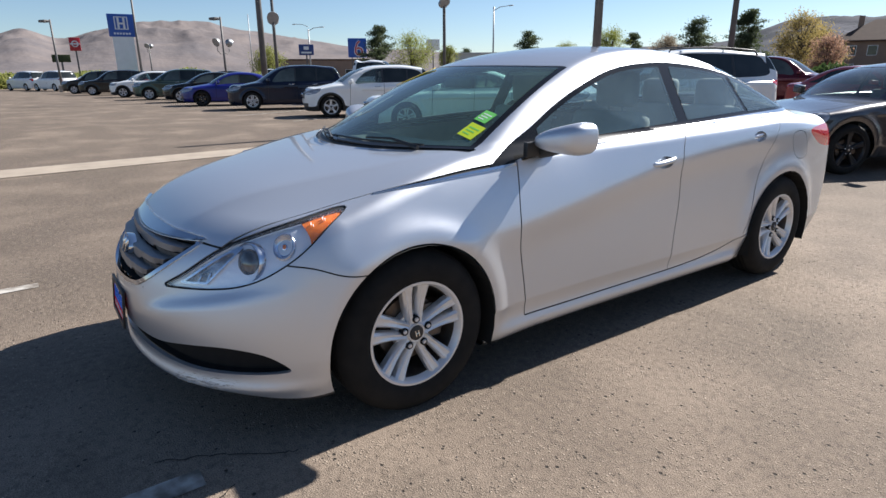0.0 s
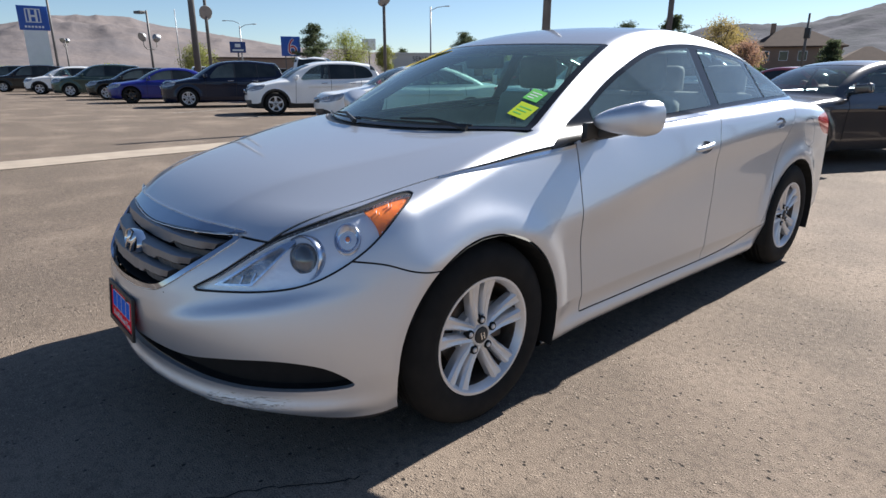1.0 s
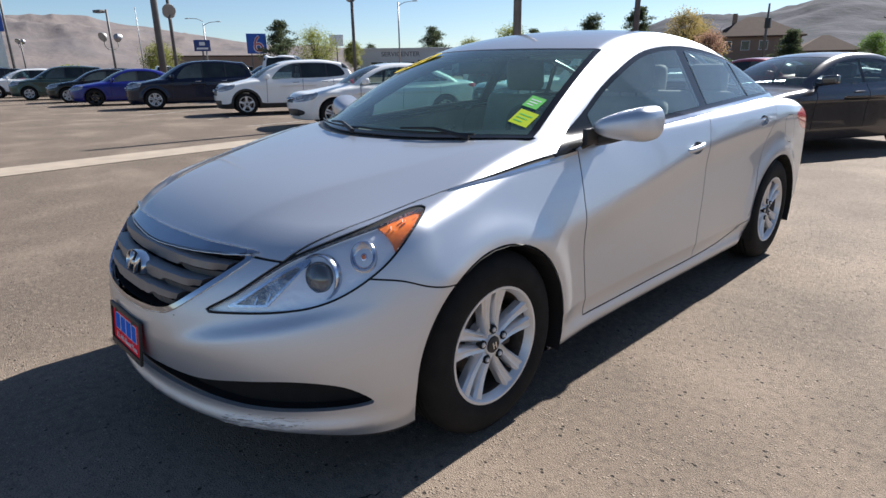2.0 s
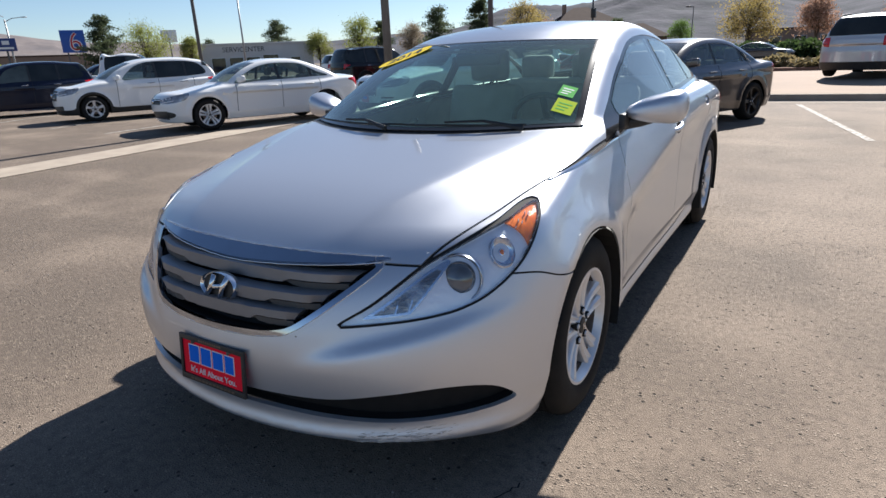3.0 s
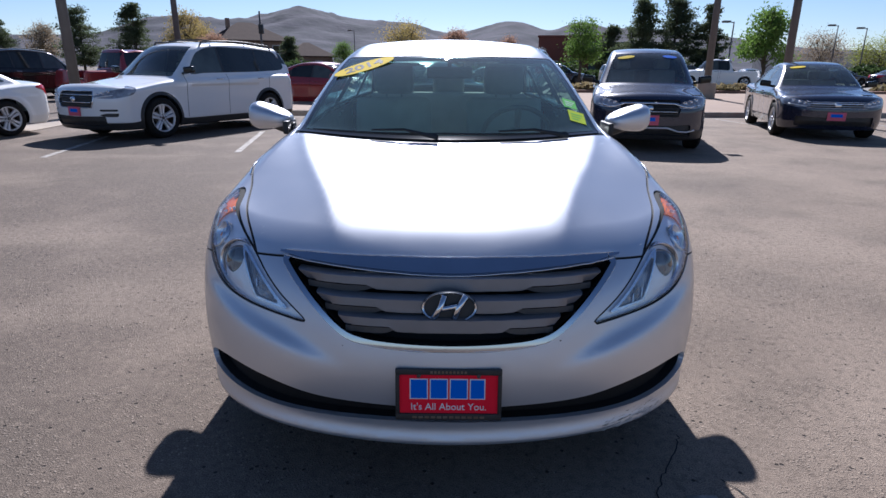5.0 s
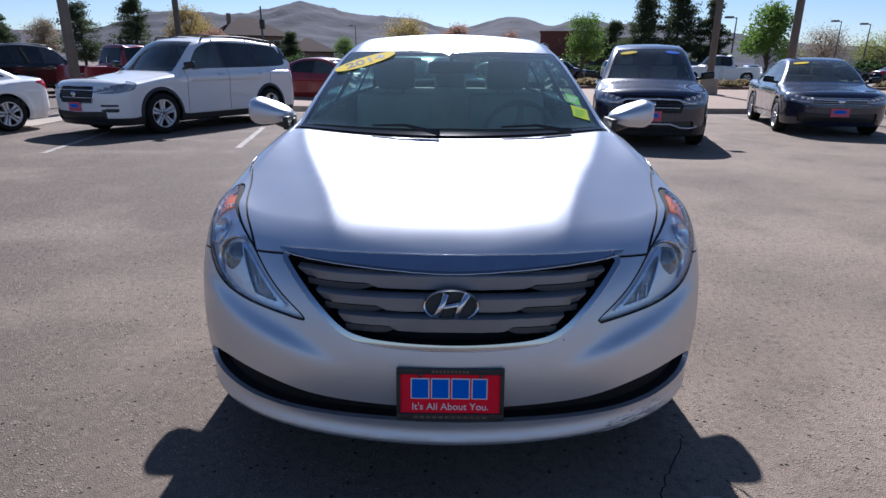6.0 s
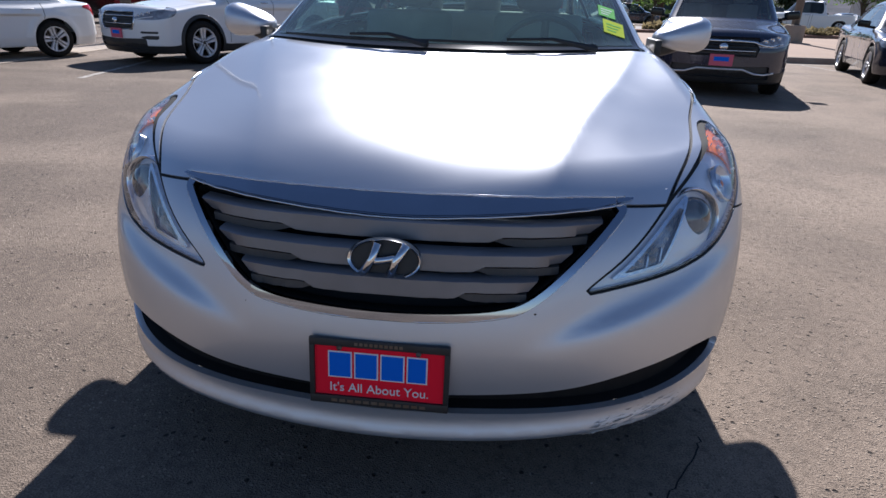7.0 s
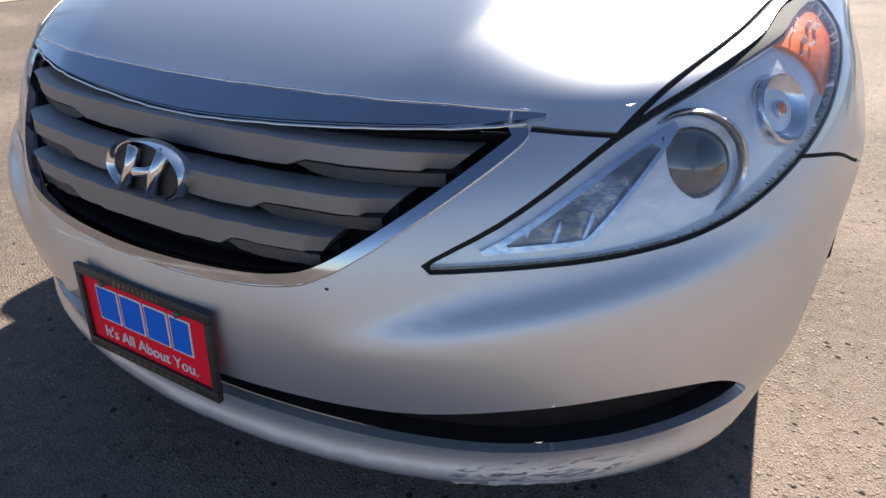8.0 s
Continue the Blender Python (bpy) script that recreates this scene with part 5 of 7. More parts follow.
# ---- the other parked cars ----
def other_field(kind, fo, wb, ro, w, h, hood, belt, blunt=1.0):
    """The shape of an everyday car; front axle at y = 0, nose towards -y. hood, belt: heights at the cowl and the windows."""
    tail = wb + ro
    nose = hood - 0.30
    if kind == "sedan":
        deck = cubic([-fo - 0.2, -fo, -fo + 0.12, -fo + 0.45, 0.0, 0.45, wb * 0.6, tail - 0.75, tail - 0.2, tail + 0.1],
                     [nose - 0.2, nose, nose + 0.10, hood - 0.12, hood - 0.05, hood, belt, belt + 0.04, belt + 0.05, belt - 0.04])
        roof = cubic([-0.1, 0.25, 0.65, 1.05, 1.4, 1.75, 2.2, wb * 0.93, tail - 0.55, tail - 0.2],
                     [hood - 0.18, hood - 0.01, hood + 0.24, h - 0.075, h - 0.012, h, h - 0.03, h - 0.115, belt + 0.085, belt - 0.16])
    elif kind == "suv":
        deck = cubic([-fo - 0.2, -fo, -fo + 0.10, -fo + 0.40, 0.0, 0.3, wb * 0.6, tail - 0.4, tail + 0.1],
                     [nose - 0.25, nose, nose + 0.11, hood - 0.12, hood - 0.04, hood, belt, belt + 0.03, belt])
        roof = cubic([-0.22, 0.14, 0.54, 0.96, 1.32, 1.8, wb, tail - 0.55, tail - 0.28, tail - 0.08, tail + 0.1],
                     [hood - 0.22, hood - 0.03, hood + 0.23, h - 0.13, h - 0.035, h, h - 0.015, h - 0.06, h - 0.16, belt + 0.12, belt - 0.3])
    else:
        deck = cubic([-fo - 0.2, -fo, -fo + 0.10, -fo + 0.40, 0.0, 0.6, wb * 0.6, tail - 0.4, tail + 0.1],
                     [nose - 0.25, nose, nose + 0.18, hood - 0.05, hood - 0.02, hood, belt, belt, belt])
        roof = cubic([0.2, 0.55, 0.9, 1.2, 1.5, 2.0, 2.5, 2.75, 2.9, 3.1],
                     [hood - 0.22, hood - 0.01, hood + 0.30, h - 0.10, h - 0.02, h, h - 0.03, h - 0.12, belt + 0.1, belt - 0.5])

    def field(x, y, z):
        ax = np.abs(x)
        zc = belt - 0.16 + 0.03 * y
        up, dn = np.maximum(z - zc, 0), np.maximum(zc - z, 0)
        xs = w / 2 - 0.02 - 0.30 * up - 0.012 * (1 - np.exp(-(dn / 0.14) ** 2)) - 0.25 * np.maximum(0.36 - z, 0)
        for ya in (0.0, wb):
            xs = xs + 0.022 * np.exp(-((np.hypot(y - ya, z - 0.34) - 0.41) / 0.06) ** 2)
        side = (ax - xs) * 0.95
        top = (z - deck(y) + 0.08 * ax * ax) * 0.93
        mid = nose - 0.12
        front = (-fo + blunt * (0.30 * ax ** 2 + 0.42 * ax ** 6) + 0.9 * np.maximum(z - mid, 0) ** 2 * 2 + 0.5 * np.maximum(0.35 - z, 0) - y) * 0.85
        rear = (y - tail + 0.16 * ax ** 2 + 0.3 * ax ** 6 + 0.12 * np.maximum(z - 0.7, 0) + 0.4 * np.maximum(0.4 - z, 0)) * 0.9
        f = smax(smax(smax(side, top, 0.08), front, 0.08), rear, 0.09)
        f = smax(f, 0.20 - z, 0.03)
        yy = y - ax ** 2 * (0.30 - 0.45 * ease(1.0, wb, y))
        gt = (z - roof(yy) + 0.09 * ax * ax) * 0.88
        lean = 0.52 if kind == "sedan" else 0.36
        gs = (ax - (w / 2 - 0.095 - lean * (z - belt) - 0.016 * (y - 1.6) ** 2)) * 0.88
        return smin(f, np.maximum(np.maximum(smax(gt, gs, 0.07), rear), np.maximum(belt - 0.2 - z, -0.05 - y)), 0.03)
    return field, roof


def plain_cabin(car, w, wb, h, hood, belt, y0):
    """Floor, dashboard, seats and headrests seen through clear glass."""
    bm = bmesh.new()
    box(bm, (-w / 2 + 0.14, y0 + 0.45, 0.42), (w / 2 - 0.14, wb + 0.10, 0.50), None, 0.02)
    part("cabin_floor", bm, CABIN, car)
    bm = bmesh.new()
    box(bm, (-w / 2 + 0.16, y0 + 0.22, belt - 0.35), (w / 2 - 0.16, y0 + 0.72, belt - 0.07), None, 0.07, 3)
    part("dashboard", bm, DASH, car, angle=50)
    top = h - 0.36
    for x, y, wide in ((-0.37, 1.15, 0.50), (0.37, 1.15, 0.50), (0.0, 2.05, 1.24)):
        bm = bmesh.new()
        box(bm, (x - wide / 2, y, 0.48), (x + wide / 2, y + 0.50, 0.66), None, 0.06, 3)
        box(bm, (-wide / 2, -0.06, 0.0), (wide / 2, 0.07, top - 0.62), Matrix.Translation((x, y + 0.48, 0.60)) @ pose(0, 0, 0, -14, 0, 0), 0.055, 3)
        part("seat", bm, CABIN, car, angle=60)
        for hx in ((x,) if wide < 1 else (-0.4, 0.4)):
            bm = bmesh.new()
            box(bm, (hx - 0.13, y + 0.58, top - 0.02), (hx + 0.13, y + 0.69, top + 0.17), None, 0.045, 3)
            part("headrest", bm, CABIN, car, angle=60)


def other_car(kind, label, paint_mat, fo, wb, ro, w, h, hood, belt, m, wheel=(0.335, 0.215, 0.215), dark_wheels=False, spokes=None, cladding=None, rails=False, plate=None, yellow=False, step=0.05, group="parked cars", bed=False, face="", blunt=1.0, clear=False, dark_mirrors=False, blue=False):
    name = {"sedan": "parked_sedan", "suv": "parked_suv", "pickup": "parked_pickup"}[kind]
    car = thing(name, label, {"sedan": "car", "suv": "car", "pickup": "pickup truck"}[kind], group)
    field, roof = other_field(kind, fo, wb, ro, w, h, hood, belt, blunt)
    tail = wb + ro
    A = np.abs
    if bed:
        solid = field

        def field(x, y, z):
            return smax(solid(x, y, z), -np.maximum(np.maximum(A(x) - w / 2 + 0.12, 0.75 - z), np.maximum(2.95 - y, y - tail + 0.10)), 0.02)
    sk = Skin(field, (-w / 2 - 0.1, -fo - 0.15, 0.08), (w / 2 + 0.1, tail + 0.15, h + 0.12), step)
    tri = sk.all
    rr = wheel[0]

    def cut(f):
        nonlocal tri
        a, tri = sk.part(tri, f)
        return a
    for ya in (0.0, wb):
        cut(lambda x, y, z: np.maximum(np.hypot(y - ya, z - rr) - rr - 0.045, w / 2 - 0.32 - A(x)))
    y0 = 0.30 if kind == "sedan" else 0.22 if kind == "suv" else 0.62
    y1 = y0 + (0.78 if kind == "sedan" else 0.80 if kind == "suv" else 0.66)
    ws = cut(lambda x, y, z: np.maximum(np.maximum(y0 + 0.42 * x * x - y, y - (y1 + 0.42 * x * x)), np.maximum(A(x) - (w / 2 - 0.17 - 0.22 * (y - y0)), hood - 0.08 - z)))
    lo, hi = belt + 0.015, h - 0.115
    if kind == "sedan":
        shape = [(0.62, lo - 0.02), (1.2, lo), (1.9, lo + 0.015), (wb - 0.2, lo + 0.03), (wb + 0.12, lo + 0.045), (wb - 0.15, lo + 0.15), (wb - 0.45, hi - 0.045), (2.0, hi), (1.6, hi + 0.01), (1.3, hi - 0.025), (1.0, hi - 0.13)]
        posts = (1.62, wb - 0.30)
    elif kind == "suv":
        e = tail - 0.42
        shape = [(0.80, lo), (1.2, lo), (1.9, lo + 0.01), (wb, lo + 0.03), (e, lo + 0.09), (e - 0.10, hi - 0.13), (e - 0.36, hi - 0.02), (2.2, hi + 0.01), (1.6, hi + 0.01), (1.32, hi - 0.04), (1.05, hi - 0.17)]
        posts = (1.68, wb - 0.12)
    else:
        shape = [(0.92, lo), (1.5, lo), (2.1, lo), (2.62, lo + 0.01), (2.60, hi - 0.05), (2.4, hi), (2.0, hi + 0.01), (1.65, hi + 0.01), (1.40, hi - 0.04), (1.15, hi - 0.18)]
        posts = (1.85,)
    dlo = inside_of(shape)
    glass_all = cut(lambda x, y, z: np.maximum(dlo(y, z), 0.35 - A(x)))
    keep_tri, tri = tri, glass_all
    rest, tri = tri, keep_tri
    keep_tri, tri = tri, rest
    posts_tri = []
    for py in posts:
        low_t, tri = sk.part(tri, lambda x, y, z: y - py + 0.03)
        mid_t, tri = sk.part(tri, lambda x, y, z: y - py - 0.03)
        posts_tri.append(mid_t)
        tri = np.concatenate([tri, low_t])
    panes, tri = tri, keep_tri
    if kind == "sedan":
        rw = cut(lambda x, y, z: np.maximum(np.maximum(wb - 0.12 - 0.15 * x * x - y, y - (tail - 0.62)), np.maximum(A(x) - 0.56, belt + 0.02 - z)))
    elif kind == "suv":
        rw = cut(lambda x, y, z: np.maximum(np.maximum(tail - 0.47 - y, belt + 0.04 - z), np.maximum(z - h + 0.12, A(x) - (w / 2 - 0.24))))
    else:
        rw = cut(lambda x, y, z: np.maximum(np.maximum(2.66 - y, belt + 0.04 - z), np.maximum(z - h + 0.12, np.maximum(A(x) - (w / 2 - 0.3), y - 3.0))))
    nose = hood - 0.30
    hl = inside_of([(-fo + 0.05, nose - 0.03), (-fo + 0.20, nose + 0.075), (-fo + 0.45, nose + 0.13), (-fo + 0.58, nose + 0.14), (-fo + 0.50, nose + 0.02), (-fo + 0.30, nose - 0.035), (-fo + 0.15, nose - 0.055)])
    heads = cut(lambda x, y, z: np.maximum(np.maximum(hl(y, z), (0.44 if face else 0.48) - A(x)), y))
    tl_low = belt - (0.22 if kind == "sedan" else 0.24)
    tl = inside_of([(tail - 0.42, belt - 0.05), (tail - 0.2, belt), (tail + 0.1, belt), (tail + 0.1, tl_low), (tail - 0.15, tl_low), (tail - 0.25, belt - 0.13)])
    tails = cut(lambda x, y, z: np.maximum(tl(y, z), (0.42 if kind == "sedan" else w / 2 - 0.30) - A(x)))
    gz = nose - (0.02 if kind == "sedan" else 0.05)
    gh = 0.055 if kind == "sedan" else 0.13
    gw = 0.48
    if face == "frame":
        gz, gh, gw = nose - 0.075, 0.135, 0.46
    grille = cut(lambda x, y, z: np.maximum(np.maximum(A(x) - gw + 0.25 * A(z - gz), A(z - gz) - gh), y + fo * 0.5))
    lower = cut(lambda x, y, z: np.maximum(np.maximum(A(x) - 0.66, A(z - 0.36) - 0.07 - 0.03 * A(x)), y + fo * 0.55))
    fogs = cut(lambda x, y, z: np.maximum(np.maximum(0.56 - A(x), np.minimum(A(z - 0.545) - 0.018, A(z - 0.465) - 0.030 + 0.2 * np.maximum(0.68 - A(x), 0))), np.maximum(y + fo * 0.45, A(x) - 0.84))) if face == "frame" else cut(lambda x, y, z: np.maximum((np.hypot((A(x) - 0.66) / 0.15, (z - 0.37) / 0.065) - 1) * 0.06, y + fo * 0.4)) if face == "pocket" else None
    arch = (lambda y, z: np.minimum(np.hypot(y, z - rr), np.hypot(y - wb, z - rr)) - rr - 0.105) if face in ("frame", "arch") else (lambda y, z: y * 0 + 1)
    clad = cut(lambda x, y, z: np.minimum(np.maximum(arch(y, z), 0.6 - A(x)), z - cladding - 0.10 * (np.exp(-((y) / 0.42) ** 4) + np.exp(-((y - wb) / 0.42) ** 4)))) if cladding else None
    seams = []

    def gap(f, wd, where):
        nonlocal tri
        tri, rest_t = sk.part(tri, where)
        a, tri = sk.part(tri, lambda x, y, z: f(x, y, z) + wd)
        line, tri = sk.part(tri, lambda x, y, z: f(x, y, z) - wd)
        tri = np.concatenate([tri, a, rest_t])
        seams.append(line)
    for sy in (0.62, posts[0] + 0.02, posts[-1] + 0.16):
        gap(lambda x, y, z: y - sy - 0.05 * (z - 0.7), 0.006, lambda x, y, z: np.maximum(np.maximum(0.36 - z, z - belt), 0.5 - A(x)))
    hoodm = cut(lambda x, y, z: np.maximum(np.maximum(A(x) - (w / 2 - 0.19 - 0.10 * np.maximum(-y, 0)), y - y0 - 0.1), nose + 0.06 - z))
    panel(sk, tri, "body", paint_mat, car, flange=0.02)
    panel(sk, hoodm, "hood", paint_mat, car, flange=0.008, push=0.002)
    panel(sk, ws, "windscreen", CARGLASS if clear else FRONTGLASS if face else DARKGLASS, car, push=-0.004).visible_shadow = not clear
    panel(sk, rw, "rear_window", CARGLASS if clear and kind == "sedan" else DARKGLASS, car, push=-0.004)
    if clear:
        plain_cabin(car, w, wb, h, hood, belt, y0)
    for keep in (lambda x, y, z: x > 0, lambda x, y, z: x < 0):
        prev = -9
        for py in (*posts, 99):
            open_pane = clear and (kind == "sedan" or (prev == -9 and not rails))
            pane_ob = panel(sk, panes, "side_window", CARGLASS if open_pane else FRONTGLASS if prev == -9 else DARKGLASS, car, push=-0.006, keep=lambda x, y, z: keep(x, y, z) & (y > prev) & (y < py))
            if pane_ob is not None:
                pane_ob.visible_shadow = not open_pane
            prev = py
        panel(sk, heads, "headlamp", HEADGLASS, car, push=-0.004, keep=keep)
        panel(sk, tails, "tail_lamp", REDLENS, car, push=0.003, keep=keep)
        for t in posts_tri:
            panel(sk, t, "door_post", PLASTIC, car, push=-0.005, flange=0, keep=keep)
    gp = panel(sk, grille, "grille", PLASTIC, car, push=-0.025, flange=-0.025)
    panel(sk, lower, "lower_grille", PLASTIC, car, push=-0.03, flange=-0.03)
    for g in seams:
        for keep in (lambda x, y, z: x > 0, lambda x, y, z: x < 0):
            panel(sk, g, "shut_line", DARKGAP, car, push=-0.003, flange=0, keep=keep)
    if clad is not None:
        panel(sk, clad, "cladding", PLASTIC, car, push=0.004)

    def nose_at(x, z):
        y = np.arange(-fo - 0.2, 0.3, 0.01)
        for drop in np.arange(0.0, 0.2, 0.01):
            hit = field(np.full_like(y, x), y, np.full_like(y, z - drop)) < 0
            if hit.any() and not hit[0]:
                break
        return float(y[np.argmax(hit)]), z - drop

    def nose_y(x, z):
        return nose_at(x, z)[0]

    def rim(pts, r, name, mat, parent, label=""):
        tube_bm = bmesh.new()
        tube(tube_bm, [(x, *(Vector(nose_at(x, z)) - Vector((0.004, 0)))) for x, z in pts], r, 6)
        part(name, tube_bm, mat, parent, label, smooth=True)
    if face == "frame":
        for s in (1, -1):
            rim([(0, gz + gh + 0.008), (s * 0.2, gz + gh + 0.008), (s * (gw - 0.05), gz + gh + 0.006), (s * (gw - 0.01), gz + 0.06), (s * gw, gz), (s * (gw - 0.01), gz - 0.06), (s * (gw - 0.06), gz - gh - 0.006), (s * 0.2, gz - gh - 0.010), (0, gz - gh - 0.010)], 0.011, "grille_frame", CHROME, gp, "chrome grille frame")
        for k in range(4):
            rim([(x, gz - 0.09 + 0.06 * k) for x in np.linspace(-gw + 0.06, gw - 0.06, 9)], 0.008, "grille_slat", PLASTIC, gp)
        for keep in (lambda x, y, z: x > 0, lambda x, y, z: x < 0):
            panel(sk, fogs, "fog_slot", PLASTIC, car, push=-0.012, flange=-0.012, keep=keep)
    if face == "pocket":
        for keep in (lambda x, y, z: x > 0, lambda x, y, z: x < 0):
            panel(sk, fogs, "fog_pocket", PLASTIC, car, push=-0.012, flange=-0.012, keep=keep)
    if face == "wing":
        for s in (1, -1):
            rim([(0, gz + 0.075), (s * 0.20, gz + 0.075), (s * 0.38, gz + 0.070), (s * 0.50, gz + 0.03), (s * 0.62, gz + 0.015), (s * 0.72, gz + 0.04)], 0.016, "grille_strip", CHROME, gp, "chrome wing-shaped strip")
            rim([(0, 0.40), (s * 0.30, 0.40), (s * 0.46, 0.345), (s * 0.60, 0.335), (s * 0.72, 0.36)], 0.014, "lower_strip", ALLOY, gp, "silver lower strip")
        for k in range(4):
            rim([(x, gz - 0.11 + 0.045 * k) for x in np.linspace(-gw + 0.06, gw - 0.06, 9)], 0.009, "grille_slat", GLOSSBLACK, gp)
    if face == "bars":
        for k in range(4):
            rim([(x, gz - 0.05 + 0.036 * k) for x in np.linspace(-gw - 0.02, gw + 0.02, 11)], 0.007, "grille_slat", CHROME, gp)
    # grille bar and badge
    bm = bmesh.new()
    tube(bm, [(x, nose_y(x, gz + gh * 0.55) + 0.006, gz + gh * 0.55) for x in np.linspace(-gw + 0.03, gw - 0.03, 11)], 0.013, 6)
    if gh > 0.1:
        tube(bm, [(x, nose_y(x, gz - 0.05) - 0.002, gz - 0.05) for x in np.linspace(-gw + 0.06, gw - 0.06, 9)], 0.010, 6)
    part("grille_bar", bm, CHROME, gp, smooth=True)
    bm = bmesh.new()
    lathe(bm, [(0.0005, -0.03), (0.045, -0.028), (0.055, -0.015), (0.05, 0.02)], 20, "Y", Matrix.Translation((0, nose_y(0, gz), gz)) @ Matrix.Diagonal((1.1, 1, 0.85, 1)))
    part("badge", bm, CHROME, gp, smooth=True)
    if plate:
        bm = bmesh.new()
        z = 0.46 if kind == "sedan" else 0.52
        box(bm, (-0.155, -0.012, -0.078), (0.155, 0.004, 0.078), Matrix.Translation((0, nose_y(0, z) - 0.008, z)), 0.003)
        pl = part("dealer_plate", bm, PLATEPINK, car, "faded red dealer plate")
        bm = bmesh.new()
        box(bm, (-0.10, -0.015, -0.015), (0.10, -0.012, 0.045), Matrix.Translation((0, nose_y(0, z) - 0.008, z)))
        part("plate_print", bm, PLATEBLUE, pl, "blue bar of print")
    # mirrors and handles
    for s in (1, -1):
        bm = bmesh.new()
        my = y0 + 0.42
        box(bm, (-0.105, -0.06, -0.062), (0.105, 0.05, 0.062), Matrix.Translation((s * (w / 2 + 0.07), my, belt + 0.075)) @ pose(0, 0, 0, 0, -6 * s, 14 * s), 0.035, 4)
        tube(bm, [(s * (w / 2 - 0.12), my, belt + 0.01), (s * (w / 2 + 0.03), my, belt + 0.03)], 0.025, 6)
        part("wing_mirror", bm, GLOSSBLACK if dark_mirrors else paint_mat, car, smooth=True)
        if face:
            for k in range(3):
                lx = 0.53 + 0.085 * k
                lz = nose + 0.012 + 0.022 * k + (0.02 if face == "wing" else 0.0)
                bm = bmesh.new()
                lathe(bm, [(0.034, 0.012), (0.034, -0.006), (0.028, -0.010), (0.022, -0.004), (0.0005, -0.002)], 14, "Y", Matrix.Translation((s * lx, nose_y(lx, lz) - 0.002, lz)) @ Matrix.Diagonal((1, 1, 0.75, 1)))
                part("lamp_eye", bm, CHROME, car, "bright lamp reflector", smooth=True)
            bm = bmesh.new()
            tube(bm, [(s * x, nose_y(x, nose - 0.045 + 0.16 * (x - 0.50)) - 0.004, nose - 0.045 + 0.16 * (x - 0.50)) for x in np.linspace(0.50, min(0.78, w / 2 - 0.12), 6)], 0.007, 6)
            part("lamp_strip", bm, WHITEPRINT, car, "pale daytime strip", smooth=True)
        for hy in (posts[0] - 0.18, posts[-1] - 0.10):
            bm = bmesh.new()
            xx = w / 2 - 0.02
            xs = np.arange(0.5, 1.1, 0.004)
            xx = float(xs[np.argmax(field(xs, np.full_like(xs, hy), np.full_like(xs, belt - 0.10)) > 0)])
            tube(bm, [(s * (xx - 0.005), hy - 0.10, belt - 0.10), (s * (xx + 0.010), hy - 0.07, belt - 0.10), (s * (xx + 0.010), hy + 0.07, belt - 0.095), (s * (xx - 0.005), hy + 0.10, belt - 0.095)], 0.012, 6)
            part("door_handle", bm, CHROME if kind != "sedan" else paint_mat, car, smooth=True)
        if rails:
            bm = bmesh.new()
            rx = w / 2 - 0.32
            zr = [float(roof(y)) - 0.06 for y in np.linspace(1.35, tail - 0.75, 7)]
            ys = np.linspace(1.35, tail - 0.75, 7)
            tube(bm, [(s * rx, ys[0] - 0.05, zr[0] - 0.02)] + [(s * rx, y, z + 0.065) for y, z in zip(ys, zr)] + [(s * rx, ys[-1] + 0.08, zr[-1] - 0.02)], 0.018, 8)
            part("roof_rail", bm, PLASTIC, car, smooth=True)
            if face and s > 0:
                for ry in (ys[1], ys[4]):
                    bm = bmesh.new()
                    zz = float(roof(ry)) + 0.005
                    tube(bm, [(-rx, ry, zz), (-rx * 0.5, ry, zz + 0.035), (rx * 0.5, ry, zz + 0.035), (rx, ry, zz)], 0.016, 6)
                    part("cross_bar", bm, PLASTIC, car, smooth=True)
    if yellow:
        y = y1 - 0.10
        bm = bmesh.new()
        zz = np.arange(hood, h + 0.1, 0.002)
        xx = -0.36
        z0 = float(zz[np.argmax(field(np.full_like(zz, xx), np.full_like(zz, y), zz) > 0)])
        n = Vector(grad(field, np.array([[xx, y, z0]]))[0]).normalized()
        mm = Matrix.Translation((xx, y, z0)) @ n.to_track_quat("Z", "Y").to_matrix().to_4x4() @ pose(0, 0, 0.006, 0, 0, 12)
        lathe(bm, [(0.0005, 0.001), (0.15, 0.0), (0.15, -0.003)], 28, "Z", mm @ Matrix.Diagonal((1, 0.33, 1, 1)))
        part("year_decal", bm, YELLOW, car, "yellow oval decal")
    if blue:
        y = y1 - 0.07
        bm = bmesh.new()
        zz = np.arange(hood, h + 0.1, 0.002)
        xx = 0.40
        z0 = float(zz[np.argmax(field(np.full_like(zz, xx), np.full_like(zz, y), zz) > 0)])
        n = Vector(grad(field, np.array([[xx, y, z0]]))[0]).normalized()
        mm = Matrix.Translation((xx, y, z0)) @ n.to_track_quat("Z", "Y").to_matrix().to_4x4() @ pose(0, 0, 0.006, 0, 0, -8)
        lathe(bm, [(0.0005, 0.001), (0.13, 0.0), (0.13, -0.003)], 28, "Z", mm @ Matrix.Diagonal((1, 0.36, 1, 1)))
        part("blue_decal", bm, PLATEBLUE, car, "blue oval decal")
    bm = bmesh.new()
    box(bm, (-w / 2 + 0.16, -fo + 0.35, 0.22), (w / 2 - 0.16, tail - 0.25, 0.40), None, 0.03)
    for ya in (0.0, wb):
        box(bm, (-w / 2 + 0.10, ya - rr - 0.035, 0.25), (w / 2 - 0.31, ya + rr + 0.035, rr + 0.40), None, 0.02)
    part("underbody", bm, DARKGAP, car)
